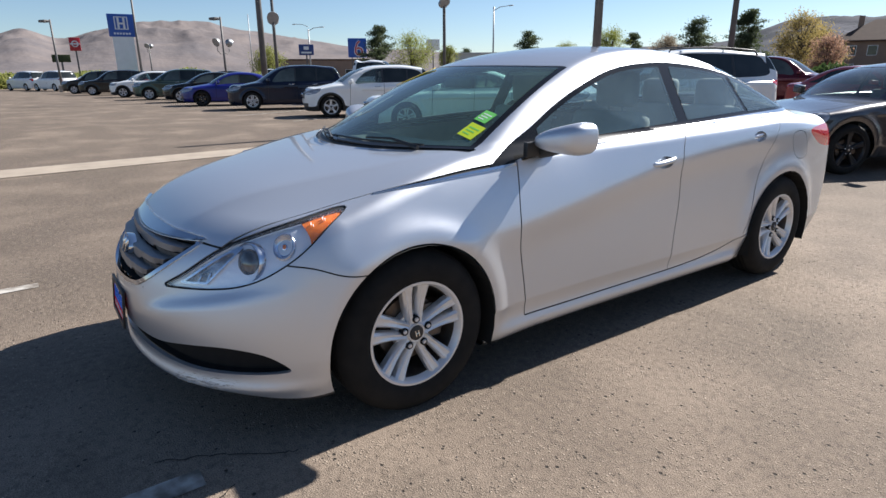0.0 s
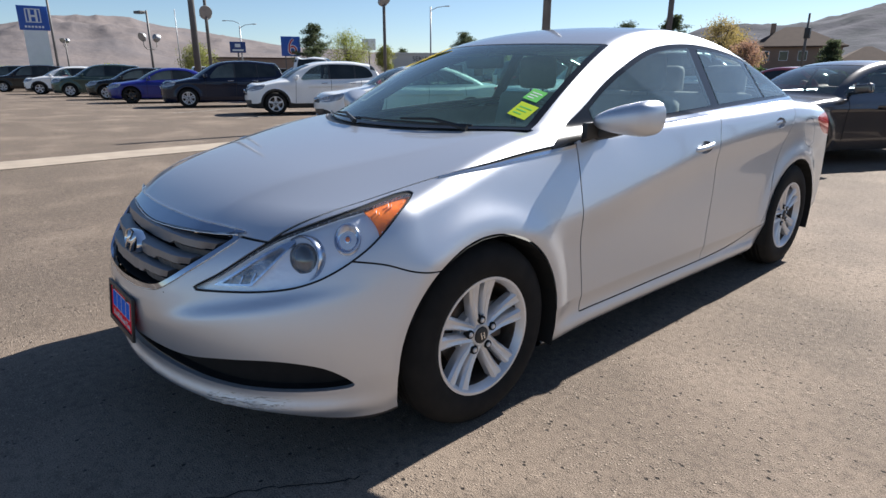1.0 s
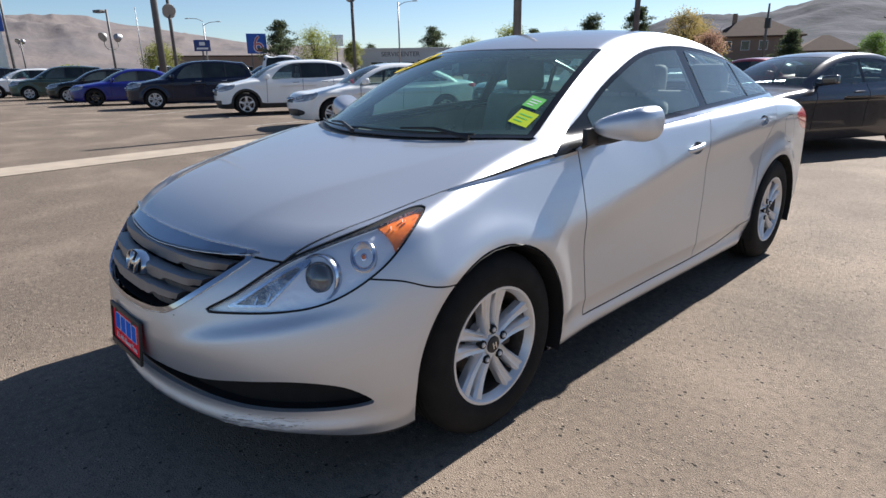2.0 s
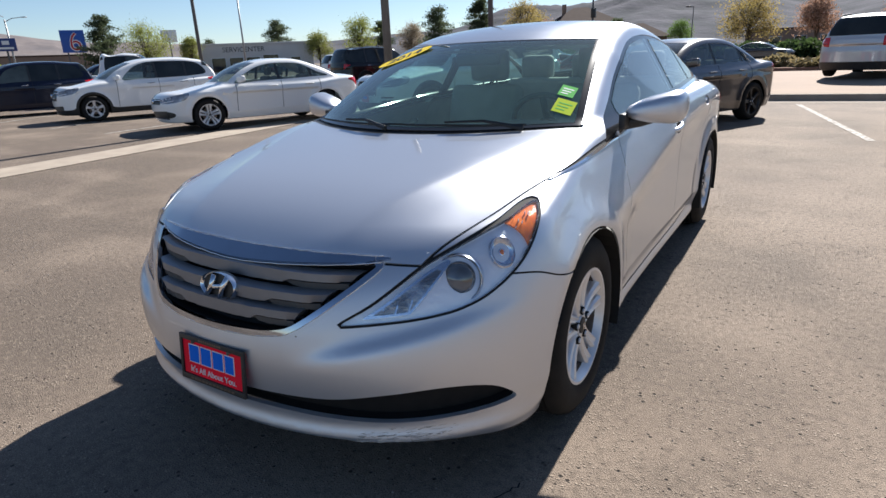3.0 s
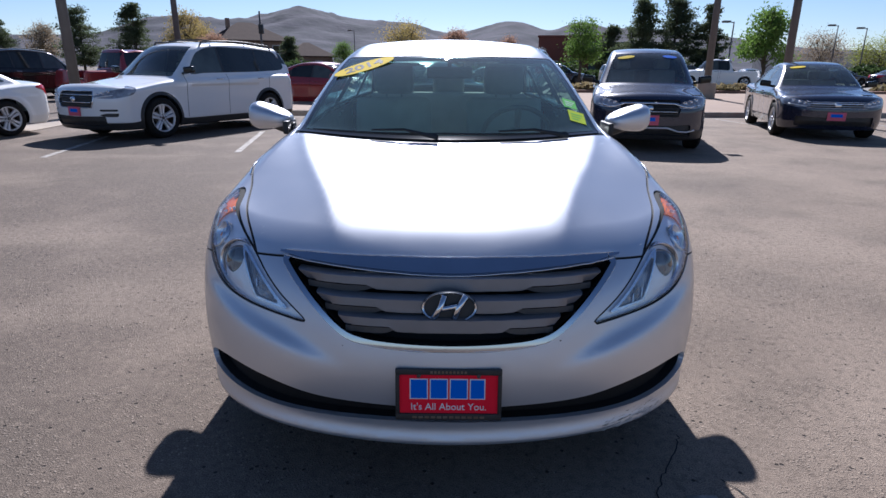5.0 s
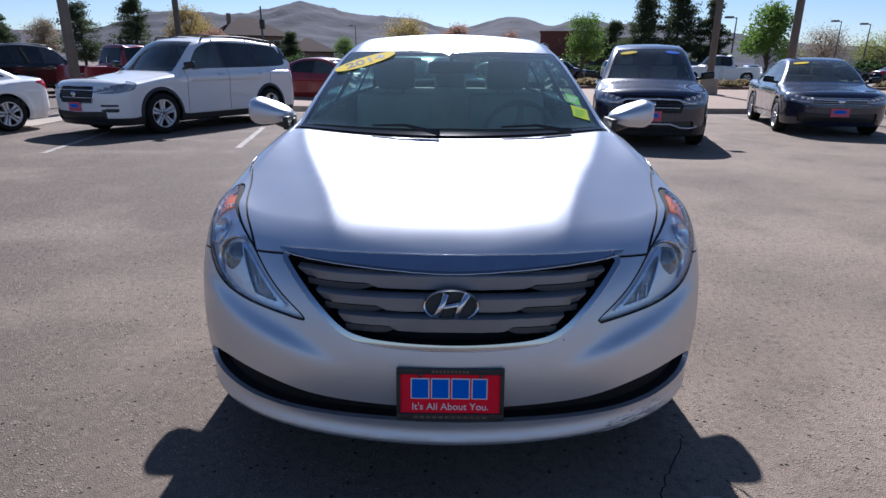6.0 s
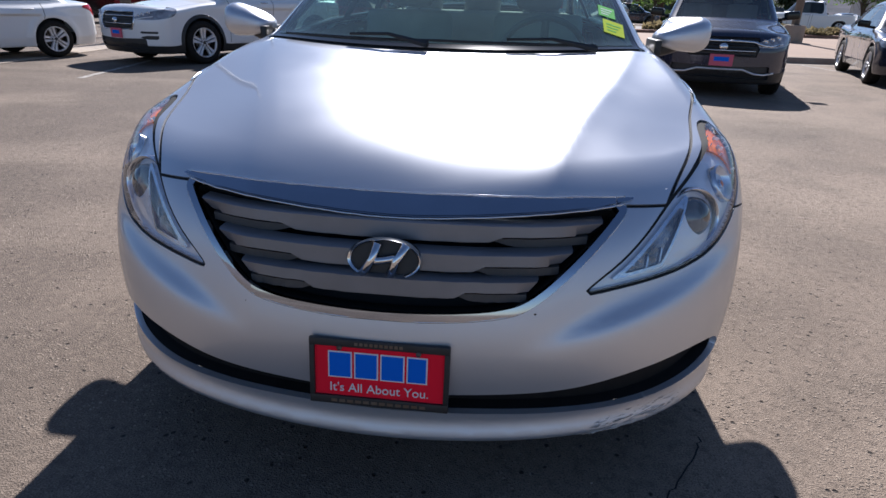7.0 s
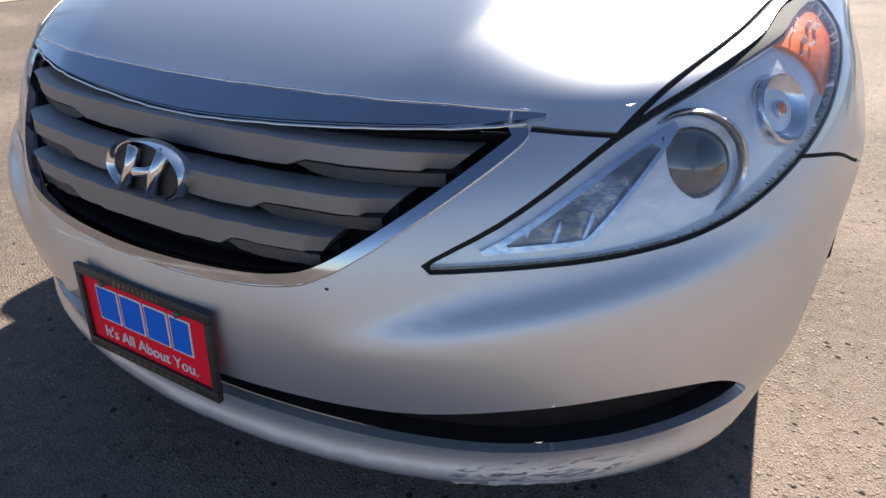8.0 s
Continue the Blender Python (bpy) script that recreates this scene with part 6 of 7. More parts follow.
    wheels(car, wb, w / 2 - 0.125, wheel[0], wheel[1], wheel[2], spokes or ("single" if dark_wheels else "twin"), dark_wheels)
    car.matrix_basis = m
    return car


def by_left_wheel(x, y, rz, w):
    """The pose of a car whose front left wheel stands at (x, y)."""
    a = radians(rz)
    c = w / 2 - 0.10
    return pose(x - c * math.cos(a), y - c * math.sin(a), 0, 0, 0, rz)


def by_right_wheel(x, y, rz, w):
    a = radians(rz)
    c = w / 2 - 0.10
    return pose(x + c * math.cos(a), y + c * math.sin(a), 0, 0, 0, rz)


white_sedan = other_car("sedan", "white compact sedan with machined alloy wheels in a marked bay", WHITE, 0.93, 2.70, 1.00, 1.80, 1.42, 0.95, 0.94, by_left_wheel(-9.35, 6.30, -23, 1.80), (0.325, 0.215, 0.22), rails=False, step=0.04, face="pocket", clear=True, blunt=0.85)
grey_sedan = other_car("sedan", "dark grey compact sedan with black alloy wheels behind the silver sedan", GREY, 0.93, 2.70, 0.88, 1.80, 1.43, 0.96, 0.97, by_left_wheel(-0.60, 7.62, -25, 1.80), (0.325, 0.225, 0.235), True, step=0.04, clear=True)
white_suv = other_car("suv", "white three-row SUV with roof rails and black lower cladding", WHITE, 1.04, 2.89, 1.15, 1.93, 1.78, 1.10, 1.15, by_left_wheel(-5.35, 8.70, -25, 1.93), (0.37, 0.245, 0.25), cladding=0.33, rails=True, plate=True, step=0.04, face="frame", clear=True, blunt=0.62, dark_mirrors=True)
navy_suv = other_car("suv", "dark navy compact SUV with yellow windscreen decal and red dealer plate", NAVY2, 0.93, 2.66, 1.04, 1.85, 1.68, 1.05, 1.05, pose(3.42, 8.02, 0, 0, 0, -14), (0.355, 0.235, 0.235), True, cladding=0.36, plate=True, yellow=True, step=0.04, face="wing", clear=True, dark_mirrors=True, blue=True)
dark_sedan = other_car("sedan", "dark grey-blue midsize sedan with yellow windscreen decal and red dealer plate", NAVY2, 0.95, 2.80, 1.10, 1.83, 1.48, 0.98, 0.95, by_right_wheel(6.85, 10.10, -17, 1.83), (0.335, 0.225, 0.225), plate=True, yellow=True, step=0.04, face="bars", clear=True, dark_mirrors=True)
other_car("suv", "silver compact SUV seen from behind on the raised apron", PALE, 0.92, 2.66, 1.02, 1.85, 1.70, 1.10, 1.07, pose(3.45, 21.7, 0.262, 0.6, 0, 162), (0.36, 0.235, 0.225), True, cladding=0.42, rails=True, step=0.04)
white_hatch = other_car("suv", "small white crossover with five-spoke wheels in a marked bay", WHITE, 0.86, 2.61, 0.86, 1.77, 1.60, 1.06, 1.03, by_left_wheel(-14.9, 6.95, -21, 1.77), (0.335, 0.215, 0.22), spokes="single", cladding=0.34, step=0.05, face="arch", clear=True)
old_suv = other_car("suv", "dark blue compact SUV in a marked bay", NAVY, 0.95, 2.62, 1.0, 1.82, 1.68, 1.08, 1.05, by_left_wheel(-20.6, 6.30, -19, 1.82), (0.345, 0.225, 0.22), step=0.05)
blue_sedan = other_car("sedan", "bright blue sedan with dark split-spoke wheels", BLUE, 0.93, 2.75, 1.05, 1.83, 1.45, 0.96, 0.94, by_left_wheel(-25.2, 5.55, -17, 1.83), (0.335, 0.225, 0.235), True, step=0.05)


# ---- apron, kerb, gutter and lines ----
def strip(name, mat, left, right, z=0.004, thick=0.0, label="", category="", parent=None, rows=1):
    """A flat band between two lines of (x, y), with edges when thick."""
    bm = bmesh.new()
    a = [bm.verts.new((x, y, z)) for x, y in left]
    b = [bm.verts.new((x, y, z)) for x, y in right]
    for i in range(len(a) - 1):
        bm.faces.new((a[i], a[i + 1], b[i + 1], b[i]))
    if thick:
        r = bmesh.ops.extrude_face_region(bm, geom=bm.faces[:])
        bmesh.ops.translate(bm, verts=[v for v in r["geom"] if isinstance(v, bmesh.types.BMVert)], vec=(0, 0, -thick))
    return tagged(part(name, bm, mat, parent), label, category, kind="structure")


def kerb_y(x):
    return 14.02 + 0.055 * max(x, 0)


def apron_z(y, x=0.0):
    d = y - kerb_y(x)
    return 0.15 + 0.12 * min(max(d, 0.0), 8.0) / 6.0


def apron():
    xs = [-26, -18, -12, -8, -5, -3, -1, 1, 3, 5, 7, 9, 12, 16, 22, 30, 45, 60]
    bm = bmesh.new()
    rows = [[bm.verts.new((x, kerb_y(x) + d, 0.002 + apron_z(kerb_y(x) + d, x) if d < 30 else 0.30)) for x in xs if x > -6] for d in (0.15, 0.8, 1.6, 2.6, 3.6, 5, 7.5, 9.6)]
    for p, q in zip(rows, rows[1:]):
        for i in range(len(p) - 1):
            bm.faces.new((p[i], p[i + 1], q[i + 1], q[i]))
    tagged(part("pavement", bm, APRON, smooth=True), "tan concrete apron sloping up behind the kerb", "pavement", kind="structure")
    bm = bmesh.new()
    rows = []
    for x in np.linspace(-5.3, 60, 60):
        y = kerb_y(x)
        rows.append([bm.verts.new((x, y + a, z)) for a, z in ((-0.45, 0.004), (-0.02, 0.008), (-0.004, 0.02), (0.02, 0.135), (0.035, 0.150), (0.155, 0.153), (0.155, -0.05))])
    for p, q in zip(rows, rows[1:]):
        for i in range(6):
            bm.faces.new((p[i], q[i], q[i + 1], p[i + 1]))
    tagged(part("kerb", bm, CONCRETE, angle=40), "pale concrete kerb and gutter pan", "kerb", kind="structure")
    # planting bed behind the apron
    bm = bmesh.new()
    rows = [[bm.verts.new((x, kerb_y(x) + d, z)) for x in np.linspace(-5, 60, 40)] for d, z in ((9.4, 0.28), (9.45, 0.42), (9.6, 0.43), (10.5, 0.42), (11.3, 0.35), (11.5, 0.05))]
    for p, q in zip(rows, rows[1:]):
        for i in range(len(p) - 1):
            bm.faces.new((p[i], p[i + 1], q[i + 1], q[i]))
    tagged(part("planting_bed", bm, GRAVEL), "red-brown gravel planting bed", "planting bed", kind="structure")
    # street beyond
    bm = bmesh.new()
    rows = [[bm.verts.new((x, y + 0.05 * max(x, 0), 0.06)) for x in (-8, 20, 60, 140)] for y in (25.5, 44)]
    for i in range(3):
        bm.faces.new((rows[0][i], rows[0][i + 1], rows[1][i + 1], rows[1][i]))
    tagged(part("road", bm, STREET), "pale street beyond the planting bed", "road", kind="structure")


GRAVEL = grainy(material("red_gravel", (0.26, 0.15, 0.10), 0.95), (0.18, 0.10, 0.07), 2, 60, 0.8, 0.03)
STREET = grainy(material("street_asphalt", (0.24, 0.22, 0.20), 0.9), (0.18, 0.165, 0.15), 0.2, 60, 0.4, 0.004)
apron()


def gutter_x(y):
    return -7.70 - 0.125 * y


bm = bmesh.new()
rows = []
for y in np.linspace(-30, 13, 60):
    x = gutter_x(y)
    rows.append([bm.verts.new((x + a, y, z)) for a, z in ((-0.42, -0.03), (-0.42, 0.014), (-0.38, 0.016), (0.0, 0.006), (0.38, 0.016), (0.42, 0.014), (0.42, -0.03))])
for p, q in zip(rows, rows[1:]):
    for i in range(6):
        bm.faces.new((p[i], p[i + 1], q[i + 1], q[i]))
tagged(part("gutter", bm, CONCRETE, angle=40), "pale concrete valley gutter across the asphalt", "gutter", kind="structure")


def painted_line(x0, y0, x1, y1, w=0.10):
    d = Vector((x1 - x0, y1 - y0)).normalized()
    n = Vector((-d.y, d.x)) * w / 2
    pts = [(x0 + (x1 - x0) * f, y0 + (y1 - y0) * f) for f in np.linspace(0, 1, 9)]
    strip("line_marking", LINE, [(x + n.x, y + n.y) for x, y in pts], [(x - n.x, y - n.y) for x, y in pts], 0.005, 0.0, "worn white parking bay line", "line marking")


for seg in ((0.80, -0.83, 0.86, -4.5), (-1.82, -1.22, -1.72, -4.8), (1.28, 13.2, 2.24, 7.7), (7.25, 14.6, 7.95, 9.4), (-3.84, 9.9, -3.30, 6.8), (-6.49, 8.9, -5.90, 6.1), (-11.62, 6.9, -11.45, 5.2),
            (-19.3, 8.0, -17.7, 4.8), (-15.6, 8.6, -14.2, 5.4), (-24.2, 7.5, -22.8, 4.4), (-29, 7, -27.7, 4), (10.4, 14.6, 11.2, 9.4)):
    painted_line(*seg)

# a fine crack in the asphalt ahead of the car
random.seed(4)
for start, d in (((0.62, -0.95), (0.22, 0.55)), ((0.9, -0.75), (0.3, -0.5))):
    pts = []
    x, y = start
    for i in range(26):
        pts.append((x, y))
        x += d[0] * 0.035 + random.uniform(-0.012, 0.012)
        y += d[1] * 0.035 + random.uniform(-0.012, 0.012)
    strip("crack", DARKGAP, [(a - 0.0025, b) for a, b in pts], [(a + 0.0025, b) for a, b in pts], 0.003, 0.0, "thin dark crack in the asphalt", "crack")


# ---- loose grit ----
def loose_grit():
    rng = np.random.default_rng(7)
    verts, faces = [], []
    for i in range(2600):
        a = rng.uniform(-0.4, 6.2)
        x, y = rng.uniform(-3.5, 4.5), rng.uniform(-2.6, 6.5)
        r = 0.0015 + 0.004 * rng.random() ** 3
        k = len(verts)
        c, s = math.cos(a) * r, math.sin(a) * r
        verts += [(x + c, y + s, 0), (x - s, y + c, 0), (x - c, y - s, 0), (x + s, y - c, 0), (x, y, r * 1.1)]
        faces += [(k, k + 1, k + 4), (k + 1, k + 2, k + 4), (k + 2, k + 3, k + 4), (k + 3, k, k + 4)]
    ob = raw_part("grit", verts, faces, GRIT, smooth=False)
    tagged(ob, "loose pale grit scattered on the asphalt", "grit", kind="stuff")


GRIT = grainy(material("grit_stone", (0.36, 0.31, 0.25), 0.9), (0.12, 0.10, 0.09), 30, 300, 0.3, 0.001, 0.2)
loose_grit()


# ---- hills ----
def hills(name, label, mat, ridge, r0, r1, a0, a1, seed):
    """A range round the horizon: heights follow a ridge line of (bearing, elevation) in degrees."""
    el = cubic(*zip(*ridge))
    na, nr = 620, 44
    verts, faces = [], []
    for i in range(na + 1):
        az = a0 + (a1 - a0) * i / na
        for j in range(nr + 1):
            f = j / nr
            r = r0 + (r1 - r0) * f
            a = radians(az)
            p = Vector((math.sin(a) * r, math.cos(a) * r, 0))
            rough = noise.fractal(p * 0.0022 + Vector((seed, 0, 0)), 1.0, 2.1, 6)
            fold = 0.7 * abs(noise.noise(p * 0.004 + Vector((0, seed, 0)))) + 0.4 * abs(noise.noise(p * 0.010 + Vector((seed, seed, 0)))) + 0.08 * abs(noise.noise(p * 0.022))
            up = math.sin(min(1, f / 0.8) * math.pi / 2) ** 1.5 if f < 0.8 else 1 - 0.4 * (f - 0.8) / 0.2
            top = math.tan(radians(max(float(el(az)), 0.2))) * (r0 + 0.8 * (r1 - r0)) + 1.3
            z = up * top * (1 + (0.10 * rough - 0.30 * fold) * (0.9 if f < 0.66 else 0.9 - 0.74 * min(1, (f - 0.66) / 0.12))) - 4
            verts.append((p.x, p.y, z))
    for i in range(na):
        for j in range(nr):
            k = i * (nr + 1) + j
            faces.append((k, k + nr + 1, k + nr + 2, k + 1))
    ob = raw_part(name, verts, faces, mat)
    tagged(ob, label, "hills", kind="structure")


hills("backdrop", "bare brown mountain range on the horizon", HILL, [(-130, 2.5), (-110, 3.0), (-95, 3.0), (-90.2, 3.2), (-88.9, 3.5), (-86.8, 2.95), (-84.7, 3.35), (-82.6, 3.95), (-80.5, 4.3), (-77.9, 4.5), (-75.5, 4.45), (-73.8, 4.1), (-71, 3.72), (-68.8, 3.34), (-66, 2.95), (-63.3, 2.55), (-58, 2.2), (-50, 1.6), (-40, 1.2)], 1500, 3200, -130, -40, 3.0)
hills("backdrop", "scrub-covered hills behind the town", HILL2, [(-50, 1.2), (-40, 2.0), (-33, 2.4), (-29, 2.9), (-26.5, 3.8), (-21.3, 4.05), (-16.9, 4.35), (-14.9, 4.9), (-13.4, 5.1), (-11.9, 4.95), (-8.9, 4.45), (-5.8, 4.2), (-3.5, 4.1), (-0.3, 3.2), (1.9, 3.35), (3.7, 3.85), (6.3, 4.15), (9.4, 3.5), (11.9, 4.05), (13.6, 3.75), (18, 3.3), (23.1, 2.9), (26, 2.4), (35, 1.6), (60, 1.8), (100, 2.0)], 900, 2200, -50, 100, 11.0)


# ---- trees ----
def leaf_mesh(points, size, rng, squash=1.0):
    """Small leaf sprays, each a bent pair of facets."""
    verts, faces = [], []
    n = len(points)
    d = rng.normal(size=(n, 3))
    d /= np.linalg.norm(d, axis=1)[:, None]
    e = np.cross(d, rng.normal(size=(n, 3)))
    e /= np.linalg.norm(e, axis=1)[:, None] + 1e-9
    s = size * (0.6 + 0.8 * rng.random(n))[:, None]
    up = np.cross(d, e)
    a, b, c, f = points - d * s, points + e * s * 0.45 + up * s * 0.1, points + d * s, points - e * s * 0.45 + up * s * 0.1
    verts = np.stack([a, b, c, f], 1).reshape(-1, 3)
    k = np.arange(n)[:, None] * 4
    faces = np.concatenate([k + [0, 1, 2], k + [0, 2, 3]])
    return verts, faces


def foliage(name, color, color2):
    m = grainy(material(name, color, 0.7, 0, 0, 0.3), color2, 0.8, 30, 0.2, 0.01, 0.4)
    nt = m.node_tree
    b, out = nt.nodes["Principled BSDF"], nt.nodes["Material Output"]
    thin, both = nt.nodes.new("ShaderNodeBsdfTranslucent"), nt.nodes.new("ShaderNodeMixShader")
    nt.links.new(b.inputs["Base Color"].links[0].from_socket, thin.inputs[0])
    both.inputs[0].default_value = 0.5
    nt.links.new(b.outputs[0], both.inputs[1])
    nt.links.new(thin.outputs[0], both.inputs[2])
    nt.links.new(both.outputs[0], out.inputs[0])
    return m


PINE = foliage("pine_needles", (0.060, 0.082, 0.042), (0.095, 0.115, 0.058))
SPRING = foliage("spring_leaves", (0.22, 0.25, 0.06), (0.28, 0.28, 0.09))
WILLOW = foliage("willow_leaves", (0.30, 0.31, 0.08), (0.22, 0.26, 0.06))
OCHRE = foliage("ochre_buds", (0.42, 0.31, 0.11), (0.30, 0.25, 0.09))
RUST = foliage("rust_buds", (0.42, 0.26, 0.18), (0.34, 0.21, 0.15))
BLOOM = foliage("pale_blossom", (0.36, 0.30, 0.22), (0.25, 0.20, 0.13))
FRESH = foliage("fresh_leaves", (0.16, 0.25, 0.05), (0.10, 0.18, 0.035))
DRYGRASS = foliage("dry_grass", (0.27, 0.21, 0.11), (0.19, 0.16, 0.08))
HEDGE = foliage("hedge_leaves", (0.035, 0.06, 0.02), (0.06, 0.09, 0.03))


def at(az, dist, eye=(1.0, -1.8)):
    return eye[0] + dist * math.sin(radians(az)), eye[1] + dist * math.cos(radians(az))


def pine(az, dist, top, wide, seed, eye=(1.0, -1.8), label="dark green pine tree with layered branches"):
    x, y = at(az, dist, eye)
    h = 1.3 + dist * math.tan(radians(top))
    r = 1.6 * dist * math.tan(radians(wide / 2))
    rng = np.random.default_rng(seed)
    tree = thing("pine_tree", label, "tree", "background trees", Matrix.Translation((x, y, 0)))
    bm = bmesh.new()
    tube(bm, [(0, 0, -0.1), (0.05, 0, h * 0.5), (0, 0.05, h * 0.97)], [h * 0.022, h * 0.014, 0.03], 8)
    pts = []
    n = int(9 + 0.7 * h)
    for k in range(n):
        f = 0.14 + 0.84 * (k + rng.uniform(-0.3, 0.3)) / n
        z = h * f
        span = r * min(1.0, 1.5 * (1.02 - f)) ** 0.8 * (1.0 if f > 0.25 else 0.75)
        for j in range(rng.integers(4, 7)):
            t = rng.uniform(0, 6.28)
            L = span * rng.uniform(0.45, 1.2)
            tip = np.array([L * math.cos(t), L * math.sin(t), z + L * rng.uniform(-0.05, 0.30)])
            tube(bm, [(0, 0, z), tuple(tip)], [h * 0.005, 0.01], 4, False)
            for c in np.linspace(0.4, 1.0, 4):
                m = int(22 + 30 * L / r)
                o = np.array([0, 0, z]) * (1 - c) + tip * c + rng.normal(0, 0.05 * r, 3)
                pts.append(o + rng.normal(0, 0.085 * r + 0.05, (m, 3)) * [1, 1, 0.5])
    part("trunk", bm, BARK, tree)
    v, f = leaf_mesh(np.concatenate(pts), 0.010 * h + 0.05, rng)
    raw_part("crown", v, f, PINE, tree, smooth=False)


def leafy(az, dist, top, wide, seed, mat, eye=(1.0, -1.8), label="", bare=0.0, low=0.25, clumps=42, leaves=150):
    x, y = at(az, dist, eye)
    h = 1.3 + dist * math.tan(radians(top))
    r = dist * math.tan(radians(wide / 2))
    rng = np.random.default_rng(seed)
    tree = thing("broadleaf_tree", label or "young spring tree with light open crown", "tree", "background trees", Matrix.Translation((x, y, 0)))
    bm = bmesh.new()
    tube(bm, [(0, 0, -0.1), (0.06, 0.02, h * low), (0.0, 0.08, h * 0.6)], [h * 0.028, h * 0.022, h * 0.010], 8)
    pts = []
    for k in range(clumps):
        t, u = rng.uniform(0, 6.28), rng.uniform(-0.75, 1)
        q = math.sqrt(max(0, 1 - u * u)) * rng.uniform(0.45, 1.05)
        c = np.array([r * q * math.cos(t), r * q * math.sin(t), h * (low + (1 - low) * (0.5 + 0.46 * u))])
        b0 = h * rng.uniform(low * 0.8, 0.55)
        mid = (c * [0.5, 0.5, 1] + np.array([0, 0, b0])) / 2
        tube(bm, [(0, 0, b0), tuple(mid), tuple(c)], [h * 0.010, h * 0.006, h * 0.002 + 0.008], 4, False)
        for _ in range(int(3 + 6 * bare)):
            e = c + rng.normal(0, 0.22 * r + 0.1, 3) * [1, 1, 1.1]
            tube(bm, [tuple(mid * 0.3 + c * 0.7), tuple(e)], [h * 0.003 + 0.005, 0.006], 3, False)
        pts.append(c + rng.normal(0, 0.20 * r + 0.06, (leaves, 3)) * [1, 1, 0.85])
    part("trunk", bm, BARK, tree)
    v, f = leaf_mesh(np.concatenate(pts), 0.024 * h ** 0.6 + 0.04, rng)
    raw_part("crown", v, f, mat, tree, smooth=False)


E0 = (2.64, -1.12)
pine(-60.6, 112, 4.4, 2.3, 1, E0)
pine(-46.8, 125, 3.75, 2.2, 2, E0)
pine(-37.6, 118, 3.5, 1.7, 3, E0)
pine(-32.3, 112, 4.5, 2.6, 4, E0)
pine(-28.5, 105, 5.1, 2.4, 5, E0)
pine(-52.5, 140, 2.3, 1.4, 6, E0)
leafy(-57.6, 118, 3.3, 4.0, 11, WILLOW, E0, "yellow-green willow coming into leaf", low=0.15, clumps=46)
leafy(-54.2, 108, 2.3, 1.6, 12, SPRING, E0)
leafy(-39.6, 112, 3.6, 3.0, 13, WILLOW, E0, "pale yellow-green tree coming into leaf", low=0.2)
leafy(-34.9, 118, 3.0, 2.2, 14, BLOOM, E0, "pale budding tree with open twigs", bare=0.6)
leafy(-43.3, 112, 2.4, 2.2, 15, SPRING, E0)
leafy(-24.6, 96, 4.3, 3.4, 16, OCHRE, E0, "ochre tree in bud with upright twigs", bare=0.8, low=0.15)
leafy(-22.6, 92, 2.6, 2.4, 17, RUST, E0, "rust-red budding shrub beside the house", bare=0.6, low=0.1)
leafy(-70.6, 90, 2.2, 2.6, 18, SPRING, E0, low=0.1)
E3 = (0.96, -2.13)
leafy(-4.6, 84, 3.8, 4.2, 21, OCHRE, E3, "ochre-yellow tree coming into leaf", bare=0.5, low=0.2, clumps=44)
leafy(0.15, 82, 3.2, 2.6, 22, RUST, E3, "rust-red tree in bud", bare=0.7, low=0.3)
leafy(-10.0, 130, 2.0, 2.0, 23, FRESH, E3)
E6 = (0.0, -2.28)
pine(-14.4, 74, 2.7, 1.6, 31, E6, "small dark pine by the house")
pine(14.8, 86, 3.9, 2.0, 32, E6)
pine(17.4, 78, 6.0, 2.8, 33, E6)
pine(20.1, 76, 6.3, 3.0, 34, E6)
pine(22.9, 74, 5.6, 2.0, 35, E6)
leafy(12.2, 52, 4.1, 3.2, 36, FRESH, E6, "young bright green tree on a thin trunk", low=0.3, clumps=30)
leafy(27.3, 42, 4.4, 3.6, 37, FRESH, E6, "bright green young tree beside the street", low=0.3, clumps=36)
leafy(31.2, 110, 2.5, 4.0, 38, BLOOM, E6, "pale blossoming tree beyond the street", low=0.15, bare=0.3)
leafy(35.2, 104, 2.4, 3.6, 39, WILLOW, E6, "pale green tree beyond the street", low=0.15)
leafy(38.6, 104, 2.2, 3.4, 40, BLOOM, E6, "pale blossoming tree beyond the street", low=0.15, bare=0.3)
leafy(5.6, 120, 2.7, 2.2, 41, RUST, E6, "rust-red tree in bud", bare=0.7)
leafy(-21.9, 105, 3.4, 3.6, 42, OCHRE, E6, "ochre tree in bud", bare=0.6, low=0.15)


def shrubs(name, label, mat, places, seed, size=0.10):
    """Tufts of one planting as one thing of many blades or leaves."""
    rng = np.random.default_rng(seed)
    pts = []
    for x, y, z, r, h in places:
        n = int(500 * min(r, 3) + 120)
        t, q = rng.uniform(0, 6.28, n), np.sqrt(rng.random(n)) * r
        pts.append(np.stack([x + q * np.cos(t), y + q * np.sin(t), z + h * rng.random(n) ** 0.8 * (1 - 0.5 * (q / r) ** 2)], 1))
    v, f = leaf_mesh(np.concatenate(pts), size, rng)
    tagged(raw_part(name, v, f, mat, smooth=False), label, "shrubs", kind="stuff")


